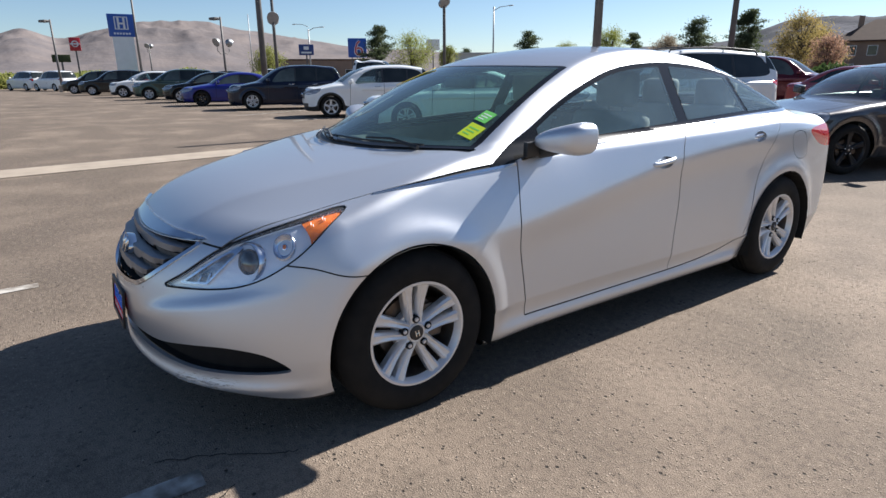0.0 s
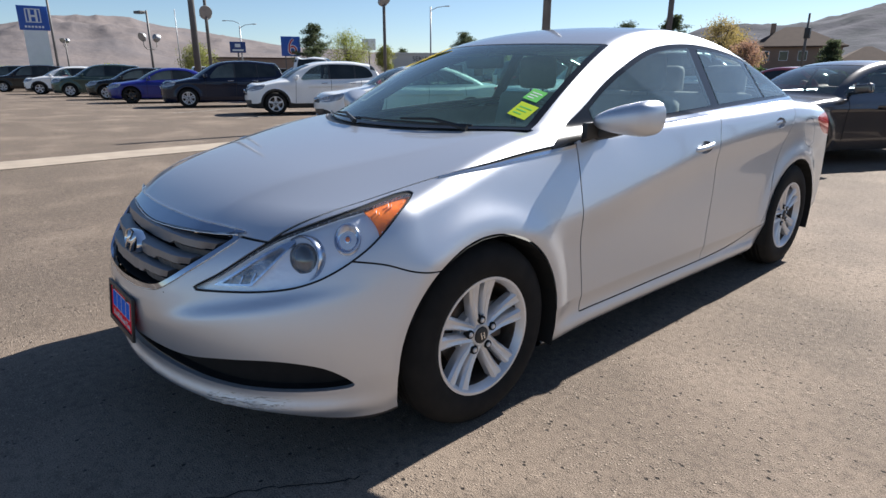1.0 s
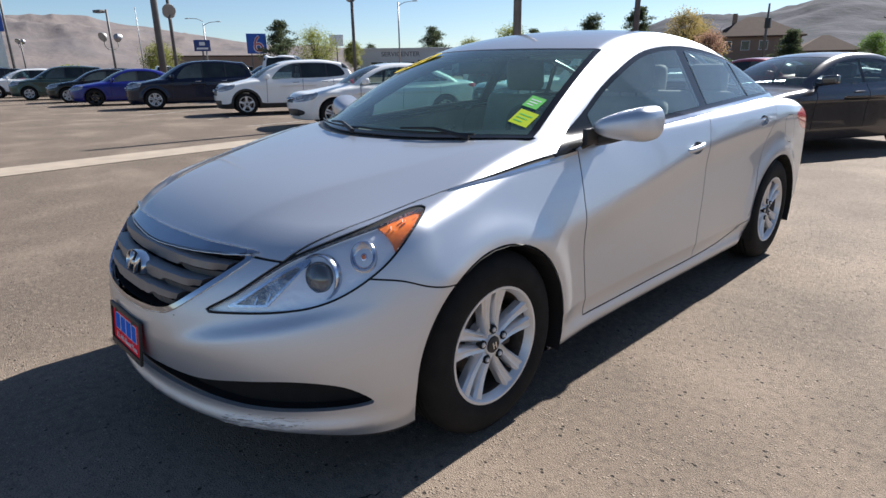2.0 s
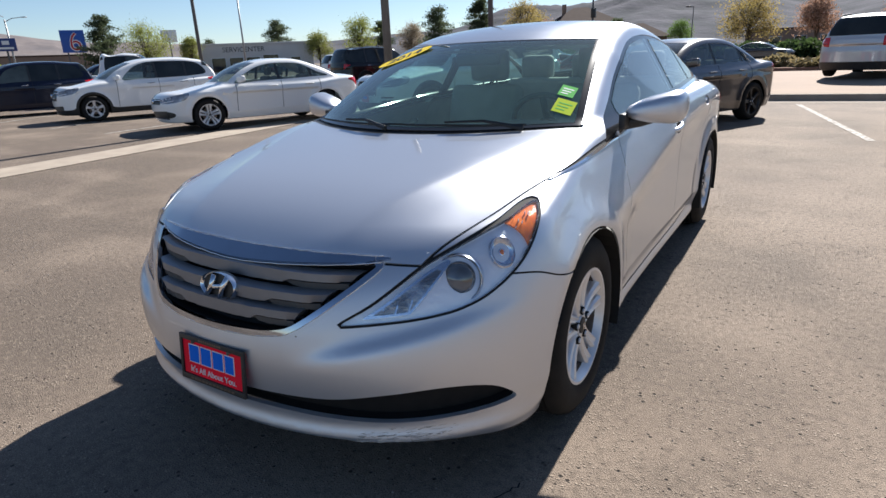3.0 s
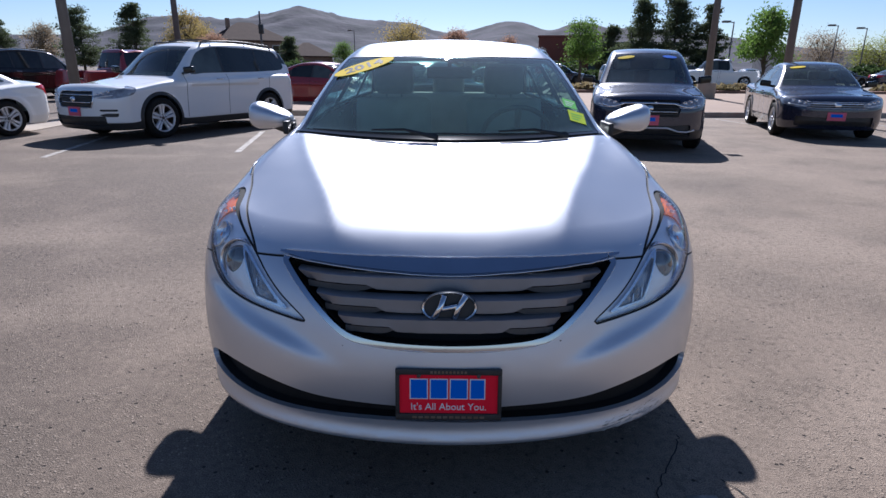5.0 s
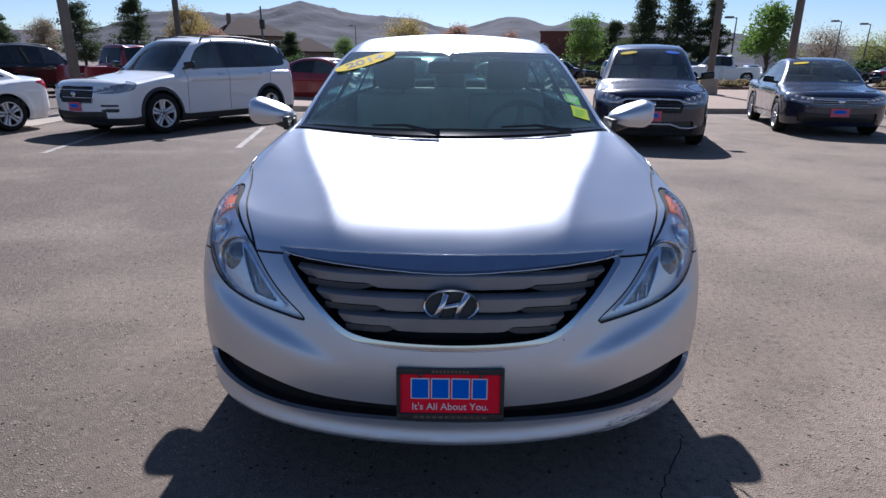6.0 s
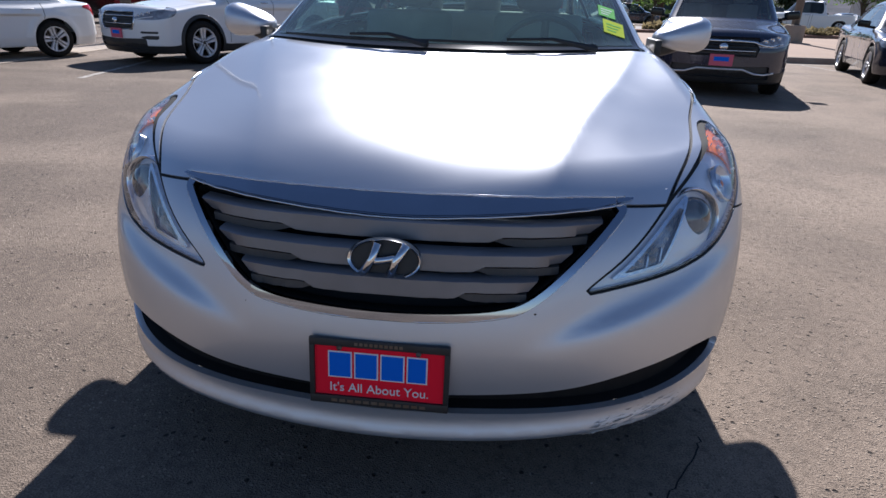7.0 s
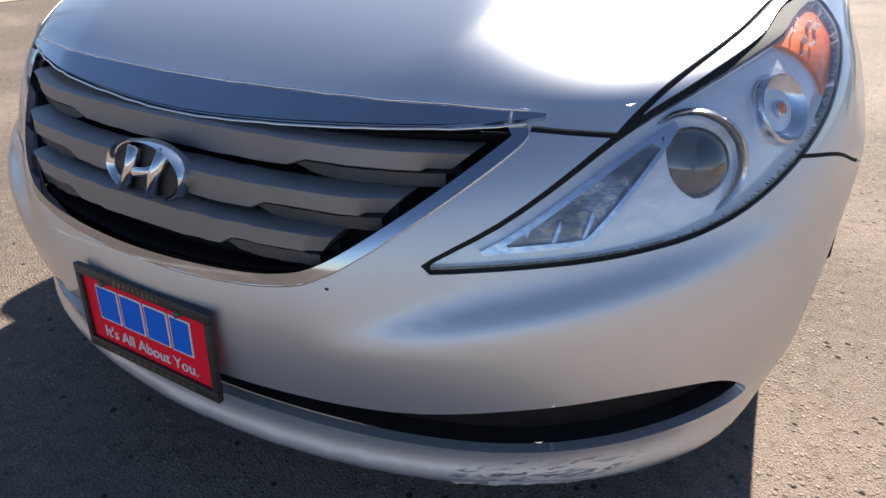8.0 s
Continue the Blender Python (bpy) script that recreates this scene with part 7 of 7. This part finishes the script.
shrubs("dry_shrubs", "low dry grasses and shrubs in the planting bed", DRYGRASS, [(x, 24.4 + 0.05 * max(x, 0) + 0.4 * math.sin(x * 3), 0.36, 0.62, 0.40 + 0.14 * math.sin(x * 5)) for x in (-3.5, -1.4, 0.3, 1.2, 1.9, 4.6, 6.2, 11.3, 12.4, 13.3, 14.4, 17, 20)], 5, 0.13)
shrubs("hedge", "far dark green hedges along the street", HEDGE, [(x, 62 + 3 * math.sin(x), 0.0, 2.6, 1.6 + 0.5 * math.sin(x * 2.3)) for x in range(-24, 62, 4)], 6, 0.30)
shrubs("hedge", "band of yellow-green shrubs along the far side of the car park", SPRING, [(x, 0.25 * x + 44 + 6 * math.sin(x), 0.0, 3.2, 1.7 + 0.6 * math.sin(x * 1.7)) for x in range(-150, -64, 6)] + [(-75 - k * 7, -6 + 5.5 * k * 0.4, 0, 3.4, 1.7) for k in range(9)], 7, 0.4)


# ---- poles and lamps ----
def mast(name, label, x, y, h, r=0.09, mat=None, heads=(), base=True, z=0.0, cat="lamp post"):
    p = thing(name, label, cat, "street lamps" if heads else "", Matrix.Translation((x, y, z)))
    bm = bmesh.new()
    tube(bm, [(0, 0, -0.05), (0, 0, h * 0.5), (0, 0, h)], [r, r * 0.88, r * 0.7], 12)
    part("pole", bm, mat or POLE, p, smooth=True)
    if base:
        bm = bmesh.new()
        lathe(bm, [(r * 2.6, -0.05), (r * 2.6, 0.5), (r * 2.45, 0.56), (r * 1.0, 0.57)], 16, "Z")
        part("footing", bm, CONCRETE, p, angle=40)
    for kind, ang, zz in heads:
        c, s = math.cos(radians(ang)), math.sin(radians(ang))
        if kind == "flood":
            bm = bmesh.new()
            tube(bm, [(0, 0, zz - 0.9), (0.35 * c, 0.35 * s, zz - 0.95), (0.62 * c, 0.62 * s, zz - 0.75), (0.65 * c, 0.65 * s, zz - 0.35)], 0.035, 6)
            part("arm", bm, mat or POLE, p, smooth=True)
            bm = bmesh.new()
            lathe(bm, [(0.0005, -0.22), (0.20, -0.20), (0.33, 0.02), (0.34, 0.10), (0.0005, 0.11)], 18, "Z", Matrix.Translation((0.66 * c, 0.66 * s, zz - 0.08)) @ pose(0, 0, 0, 0, 115, ang))
            part("floodlight", bm, GALV, p, angle=40)
        elif kind == "box":
            bm = bmesh.new()
            tube(bm, [(0, 0, zz - 0.1), (0.5 * c, 0.5 * s, zz)], 0.04, 6)
            part("arm", bm, mat or POLE, p)
            bm = bmesh.new()
            box(bm, (0.4, -0.25, -0.10), (1.15, 0.25, 0.10), Matrix.Translation((0, 0, zz)) @ pose(0, 0, 0, 0, 0, ang), 0.03)
            part("lamp_box", bm, POLE, p, angle=40)
        else:
            bm = bmesh.new()
            tube(bm, [(0, 0, zz - 0.5), (1.0 * c, 1.0 * s, zz - 0.1), (2.4 * c, 2.4 * s, zz)], [0.05, 0.045, 0.04], 6)
            part("arm", bm, mat or POLE, p, smooth=True)
            bm = bmesh.new()
            box(bm, (2.3, -0.14, -0.07), (3.0, 0.14, 0.05), Matrix.Translation((0, 0, zz)) @ pose(0, 0, 0, 0, 0, ang), 0.04)
            part("lamp_head", bm, GALV, p, angle=40)
    return p


mast("lamp_post", "tall brown post with two round floodlights", -32.5, 23.9, 9.5, 0.12, heads=(("flood", 150, 6.1), ("flood", -30, 6.1)))
mast("lamp_post", "brown post with two floodlights part way up", -33.2, 12.0, 9.5, 0.10, heads=(("flood", 160, 4.6), ("flood", -20, 4.6)))
mast("utility_pole", "thick weathered pole beside parked cars", -29.7, 10.0, 11, 0.17, cat="pole")
mast("lamp_post", "tall dark brown post behind the white SUV", -9.5, 13.0, 9.0, 0.13)
mast("lamp_post", "tall dark brown post", -11.2, 23.2, 9.5, 0.13)
mast("lamp_post", "tall dark brown post in the planting bed", 9.8, 20.6, 9.0, 0.13, z=0.26)
mast("lamp_post", "tall dark brown post beside the dark sedan", 11.6, 18.6, 9.0, 0.14, z=0.22)
mast("street_lamp", "slim grey street lamp with one arm", -64.5, 55.2, 10.2, 0.13, GALV, (("cobra", 20, 10.2),), base=False)
x, y = at(-66.9, 100, E0)
mast("street_lamp", "slim grey street lamp with two arms", x, y, 8.2, 0.12, GALV, (("cobra", 30, 8.4), ("cobra", 210, 9.0)), base=False)
x, y = at(-74.3, 52, E0)
mast("lamp_post", "brown post with box lamp and floodlights", x, y, 5.7, 0.10, heads=(("box", 200, 5.6), ("flood", 120, 3.9), ("flood", -60, 3.9)))
x, y = at(-86.9, 62, E0)
mast("lamp_post", "brown post with box lamp", x, y, 5.9, 0.10, heads=(("box", 210, 5.8),))
x, y = at(-81.0, 70, E0)
mast("lamp_post", "tall brown post beside a dealership sign", x, y, 9.5, 0.13)
x, y = at(-72.0, 92, E0)
mast("flag_pole", "thin grey pole beyond parked cars", x, y, 9.5, 0.07, GALV, base=False, cat="pole")
x, y = at(-80.2, 95, E0)
mast("lamp_post", "far brown post with floodlights", x, y, 5.5, 0.10, heads=(("flood", 150, 5.4), ("flood", -30, 5.4)))
mast("signal_pole", "dark traffic signal pole", -29.1, 94.0, 9.5, 0.20, base=False, cat="pole")
bm = bmesh.new()
box(bm, (-0.25, -0.3, 6.2), (0.45, 0.3, 7.6), None, 0.05)
tagged(part("traffic_signal", bm, PLASTIC, angle=40), "black traffic signal box on its pole", "traffic signal").matrix_basis = Matrix.Translation((-29.1, 94, 0))
for az, d, h in ((24.6, 70, 6.0), (32.0, 90, 6.6), (33.9, 90, 6.2), (-8.6, 110, 7.5), (1.9, 100, 4.6), (-3.0, 90, 5.0)):
    x, y = at(az, d, E6)
    mast("street_lamp", "far slim dark street lamp", x, y, h, 0.09, heads=(("box", 180, h),), base=False)


# ---- signs ----
SIGNBLUE = grainy(material("sign_blue", (0.015, 0.075, 0.36), 0.4), (0.02, 0.09, 0.40), 2, 40, 0.05, 0.001)
SIGNRED = grainy(material("sign_red", (0.50, 0.012, 0.03), 0.4), (0.42, 0.02, 0.03), 2, 40, 0.05, 0.001)
SIGNWHITE = grainy(material("sign_white", (0.75, 0.76, 0.77), 0.45), (0.66, 0.67, 0.68), 1, 30, 0.05, 0.001)
SIGNNAVY = grainy(material("sign_navy", (0.012, 0.035, 0.16), 0.4), (0.02, 0.05, 0.2), 2, 40, 0.05, 0.001)


def facing(x, y, eye=(1.6, -1.6)):
    return math.degrees(math.atan2(y - eye[1], x - eye[0])) - 90


def sign(label, az, dist, w, z0, z1, mat, eye=E0, posts=1, post_mat=None, post_w=0.12):
    x, y = at(az, dist, eye)
    s = thing("roadside_sign", label, "sign", "", Matrix.Translation((x, y, 0)) @ pose(0, 0, 0, 0, 0, facing(x, y)))
    bm = bmesh.new()
    box(bm, (-w / 2, -0.18, z0), (w / 2, 0.18, z1), None, 0.04)
    part("sign_box", bm, mat, s, angle=40)
    for k in range(posts):
        px = 0 if posts == 1 else (k - 0.5) * w * 0.6
        bm = bmesh.new()
        box(bm, (px - post_w, -0.12, -0.05), (px + post_w, 0.12, z0 + 0.02))
        part("sign_post", bm, post_mat or POLE, s)
    return s


s = sign("tall blue dealership sign with white emblem on white pylon", -82.0, 100, 3.4, 6.7, 9.75, SIGNBLUE, post_mat=SIGNWHITE, post_w=1.35)
bm = bmesh.new()
for sx in (-1, 1):
    box(bm, (sx * 0.80 - 0.07, -0.22, 7.65), (sx * 0.80 + 0.07, -0.18, 9.40), None, 0.03)
    box(bm, (sx * 0.36 - 0.13, -0.22, 7.80), (sx * 0.36 + 0.13, -0.18, 9.26), None, 0.03)
    box(bm, (-0.74, -0.22, 8.53 + sx * 0.81 - 0.06), (0.74, -0.18, 8.53 + sx * 0.81 + 0.06), None, 0.02)
box(bm, (-0.36, -0.22, 8.35), (0.36, -0.18, 8.6))
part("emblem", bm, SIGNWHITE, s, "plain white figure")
bm = bmesh.new()
for k in range(6):
    box(bm, (-1.1 + k * 0.38, -0.21, 7.0), (-0.85 + k * 0.38, -0.18, 7.25))
part("lettering", bm, SIGNWHITE, s, "plain white bars for lettering")
s = sign("red dealership sign with a pale ring", -85.5, 120, 1.6, 5.4, 7.5, SIGNRED)
bm = bmesh.new()
lathe(bm, [(0.52, -0.2), (0.52, -0.24), (0.36, -0.24), (0.36, -0.2)], 24, "Y", Matrix.Translation((0, 0, 6.5)))
box(bm, (-0.7, -0.24, 6.4), (0.7, -0.2, 6.6))
part("emblem", bm, SIGNWHITE, s, "pale ring and bar")
sign("low dark green sign board", -86.6, 100, 2.2, 3.2, 4.2, PINE)
s = sign("blue roadside sign with plain pale lettering bars", -67.2, 100, 2.3, 4.3, 5.9, SIGNNAVY)
bm = bmesh.new()
box(bm, (-0.8, -0.21, 4.55), (0.8, -0.18, 4.8))
box(bm, (-0.4, -0.21, 5.1), (0.4, -0.18, 5.6), None, 0.02)
part("lettering", bm, SIGNWHITE, s, "pale bars")
s = sign("blue motel sign with a curled red figure", -62.6, 137, 4.0, 4.9, 8.9, SIGNBLUE, posts=2)
bm = bmesh.new()
lathe(bm, [(0.72 + 0.17 * math.cos(t), 0.06 * math.sin(t)) for t in np.linspace(0, 2 * math.pi, 7)], 28, "Y", Matrix.Translation((0.35, -0.22, 6.15)))
tube(bm, [(-0.36, -0.34, 6.2), (-0.30, -0.34, 7.0), (0.0, -0.34, 7.8), (0.5, -0.34, 8.3)], 0.17, 8)
part("figure", bm, SIGNRED, s, "curled red figure")
bm = bmesh.new()
lathe(bm, [(0.72 + 0.32 * math.cos(t), 0.03 * math.sin(t)) for t in np.linspace(0, 2 * math.pi, 7)], 28, "Y", Matrix.Translation((0.35, -0.20, 6.15)))
tube(bm, [(-0.36, -0.14, 6.2), (-0.30, -0.14, 7.0), (0.0, -0.14, 7.8), (0.55, -0.14, 8.36)], 0.30, 8)
part("figure_edge", bm, SIGNWHITE, s, "white edge of the figure")
s = sign("blank weathered roadside sign panel", -55.6, 134, 2.9, 6.2, 8.5, SIGNWHITE)


# ---- buildings ----
BRICK = grainy(material("brown_brick", (0.27, 0.19, 0.14), 0.9), (0.21, 0.145, 0.11), 0.6, 14, 0.4, 0.02)
ROOF = grainy(material("brown_shingle", (0.085, 0.056, 0.044), 0.95, 0, 0, 0.2), (0.065, 0.044, 0.036), 0.8, 9, 0.5, 0.03)
STUCCO = grainy(material("grey_stucco", (0.62, 0.60, 0.57), 0.9), (0.52, 0.50, 0.48), 0.4, 12, 0.3, 0.01)
REDWALL = grainy(material("dark_red_wall", (0.17, 0.055, 0.04), 0.9), (0.12, 0.05, 0.04), 0.5, 12, 0.3, 0.01)
TEALWALL = grainy(material("dark_teal_wall", (0.02, 0.055, 0.07), 0.7), (0.03, 0.07, 0.08), 0.5, 12, 0.3, 0.01)


def window_part(parent, x, y, z, w, h):
    bm = bmesh.new()
    for lo, hi in (((x - w / 2 - 0.08, y - 0.06, z - 0.08), (x + w / 2 + 0.08, y, z)), ((x - w / 2 - 0.08, y - 0.06, z + h), (x + w / 2 + 0.08, y, z + h + 0.08)),
                   ((x - w / 2 - 0.08, y - 0.06, z), (x - w / 2, y, z + h)), ((x + w / 2, y - 0.06, z), (x + w / 2 + 0.08, y, z + h))):
        box(bm, lo, hi)
    win = part("window", bm, SIGNWHITE, parent)
    bm = bmesh.new()
    box(bm, (x - w / 2, y - 0.03, z), (x + w / 2, y - 0.004, z + h))
    part("pane", bm, DARKGLASS, win)


def hall(label, az, dist, w, d, h, mat, eye=E0, windows=(), turn=0.0, roof_mat=None):
    x, y = at(az, dist, eye)
    b = thing("building", label, "building", "", Matrix.Translation((x, y, 0)) @ pose(0, 0, 0, 0, 0, facing(x, y, eye) + turn))
    bm = bmesh.new()
    box(bm, (-w / 2, 0, -0.1), (w / 2, d, h))
    part("wall", bm, mat, b)
    bm = bmesh.new()
    box(bm, (-w / 2 - 0.15, -0.15, h + 0.004), (w / 2 + 0.15, d + 0.15, h + 0.30), None, 0.03)
    part("parapet", bm, roof_mat or mat, b)
    for wx, wz, ww, wh in windows:
        window_part(b, wx, -0.004, wz, ww, wh)
    return b


b = hall("low grey service building with dark shop windows and wall lettering", -48.3, 112, 19.0, 12, 4.7, STUCCO, (1.9, -1.6), [(-6.5, 0.3, 2.2, 2.3), (-3.6, 0.3, 2.2, 2.3), (-0.8, 0.3, 2.2, 2.3), (2.2, 0.3, 2.6, 2.6), (6.4, 1.0, 1.6, 1.4)])
text_part("lettering", "SERVICENTER", 1.15, BLACKPRINT, b, pose(-2.2, -0.02, 3.9, 90, 0, 0), "dark wall lettering", 0.02)
hall("low red-brown flat building among pines", 11.2, 96, 9.5, 10, 5.9, REDWALL, E6, [(-2.5, 1.0, 1.6, 1.4), (1.0, 1.0, 1.6, 1.4)])
hall("low dark teal building beside the pines", 14.6, 88, 5.0, 8, 4.6, TEALWALL, E6)
hall("long pale grey flat-roofed shop building", 34.0, 128, 34.0, 16, 4.0, STUCCO, E6, [(-12 + k * 4.0, 0.8, 2.0, 1.6) for k in range(7)])
hall("low brown building beyond the car park", -66.5, 150, 26.0, 12, 4.6, BRICK, E0, [(-8 + k * 4.0, 1.0, 1.6, 1.4) for k in range(5)], roof_mat=ROOF)
hall("far long brown building behind hedges", 3.0, 128, 34.0, 10, 3.6, BRICK, E6, [(-12 + k * 4.0, 1.0, 1.8, 1.4) for k in range(7)], roof_mat=ROOF)


def house(az, dist, eye):
    x, y = at(az, dist, eye)
    b = thing("house", "brown two-storey house with hipped shingle roof and chimney", "house", "", Matrix.Translation((x, y, 0)) @ pose(0, 0, 0, 0, 0, facing(x, y, eye) + 8))
    for x0, x1, y1, h, top in ((-9.5, 5.0, 14, 6.2, 10.0), (5.004, 14.0, 10, 3.4, 6.3)):
        bm = bmesh.new()
        box(bm, (x0, 0, -0.1), (x1, y1, h))
        part("wall", bm, BRICK, b)
        bm = bmesh.new()
        o = 0.7
        base = [bm.verts.new(v) for v in ((x0 - o, -o, h - 0.1), (x1 + o, -o, h - 0.1), (x1 + o, y1 + o, h - 0.1), (x0 - o, y1 + o, h - 0.1))]
        eave = [bm.verts.new((v.co.x, v.co.y, h + 0.12)) for v in base]
        r0, r1 = bm.verts.new((x0 + y1 * 0.42, y1 / 2, top)), bm.verts.new((x1 - y1 * 0.42 + (0.5 if h < 4 else 0), y1 / 2, top))
        bm.faces.new(base[::-1])
        for i in range(4):
            bm.faces.new((base[i], base[(i + 1) % 4], eave[(i + 1) % 4], eave[i]))
        bm.faces.new((eave[0], eave[1], r1, r0))
        bm.faces.new((eave[1], eave[2], r1))
        bm.faces.new((eave[2], eave[3], r0, r1))
        bm.faces.new((eave[3], eave[0], r0))
        part("roof", bm, ROOF, b)
    bm = bmesh.new()
    box(bm, (-6.2, 5, 7.5), (-5.4, 5.9, 10.6))
    part("chimney", bm, BRICK, b)
    for wx, wz in ((-7, 3.9), (-4, 3.9), (-1, 3.9), (2.5, 3.9), (-7, 0.9), (-1, 0.9), (7.5, 1.0), (11, 1.0)):
        window_part(b, wx, -0.004, wz, 1.3, 1.5)


house(-17.6, 128, (1.9, -1.6))

# ---- more parked cars, farther off ----
far = dict(step=0.07)
other_car("sedan", "black hatchback among parked cars", BLACK, 0.9, 2.65, 0.85, 1.80, 1.48, 0.99, 0.97, by_left_wheel(-29.6, 5.6, -17, 1.8), **far)
other_car("suv", "dark green-grey SUV among parked cars", TEAL, 0.92, 2.66, 1.0, 1.85, 1.68, 1.08, 1.06, by_left_wheel(-34.6, 5.0, -16, 1.85), **far)
copy_thing(white_hatch, by_left_wheel(-40.0, 4.4, -16, 1.77))
far_black = other_car("suv", "black SUV among parked cars", BLACK, 0.95, 2.75, 1.05, 1.88, 1.72, 1.10, 1.07, by_left_wheel(-46.5, 3.3, -15, 1.88), **far)
copy_thing(far_black, by_left_wheel(-52.0, 2.6, -15, 1.88))
copy_thing(far_black, by_left_wheel(-56.5, 4.6, -15, 1.88))
far_white = other_car("suv", "white off-road SUV at the end of the row", WHITE, 0.9, 2.79, 1.1, 1.92, 1.83, 1.15, 1.12, by_left_wheel(-66.0, 0.6, -62, 1.92), **far)
copy_thing(far_white, by_left_wheel(-71.0, -1.5, -62, 1.92))
pickup = other_car("pickup", "white crew-cab pickup truck behind the parked row", WHITE, 1.0, 3.68, 1.2, 2.02, 1.95, 1.22, 1.20, pose(-21.9, 14.5, 0, 0, 0, 150), (0.40, 0.265, 0.25), bed=True, step=0.06)
copy_thing(pickup, pose(17.4, 42.0, 0.08, 0, 0, -98))
copy_thing(pickup, pose(-62.0, 22.0, 0, 0, 0, 80))
other_car("suv", "maroon SUV parked across the aisle", MAROON, 0.95, 2.80, 1.1, 1.92, 1.76, 1.14, 1.10, pose(-7.2, 22.4, 0.1, 0, 0, 108), (0.37, 0.245, 0.24), step=0.06)
other_car("suv", "black full-size SUV with red tail lamps parked tail first", BLACK, 1.0, 2.95, 1.2, 2.00, 1.90, 1.20, 1.16, pose(-16.6, 24.2, 0, 0, 0, 158), (0.39, 0.265, 0.25), rails=True, step=0.06)
other_car("pickup", "red pickup truck parked across the aisle", RED, 1.0, 3.60, 1.2, 2.00, 1.92, 1.20, 1.18, pose(-12.2, 24.6, 0, 0, 0, 150), (0.40, 0.265, 0.25), bed=True, step=0.06)
other_car("sedan", "red sedan beyond the grey sedan", RED, 0.93, 2.75, 1.05, 1.83, 1.46, 0.98, 0.95, pose(-2.6, 17.4, 0.0, 0, 0, 70), step=0.06)
copy_thing(old_suv, pose(-30.5, 14.6, 0, 0, 0, -20))
copy_thing(blue_sedan, pose(-38.0, 13.0, 0, 0, 0, -20))
copy_thing(white_suv, pose(-22.5, 30.0, 0, 0, 0, 150))
rng = random.Random(9)
stock = (white_sedan, grey_sedan, dark_sedan, navy_suv, white_suv, far_black)
for k in range(9):
    copy_thing(stock[k % 6], pose(-8 + k * 6.4 + rng.uniform(-1, 1), 54 + rng.uniform(-2, 2), 0.0, 0, 0, 90 + rng.uniform(-10, 10)))
for k in range(6):
    copy_thing(stock[(k * 5) % 6], pose(-92 + k * 5.2, 62 + k * 3.0, 0, 0, 0, 60 + rng.uniform(-20, 20)))
for k in range(8):
    copy_thing(stock[(k * 5 + 1) % 6], pose(-48 - k * 5.5, 15 + rng.uniform(-1, 1) - k * 0.8, 0, 0, 0, -20 + 180 * (k % 2)))
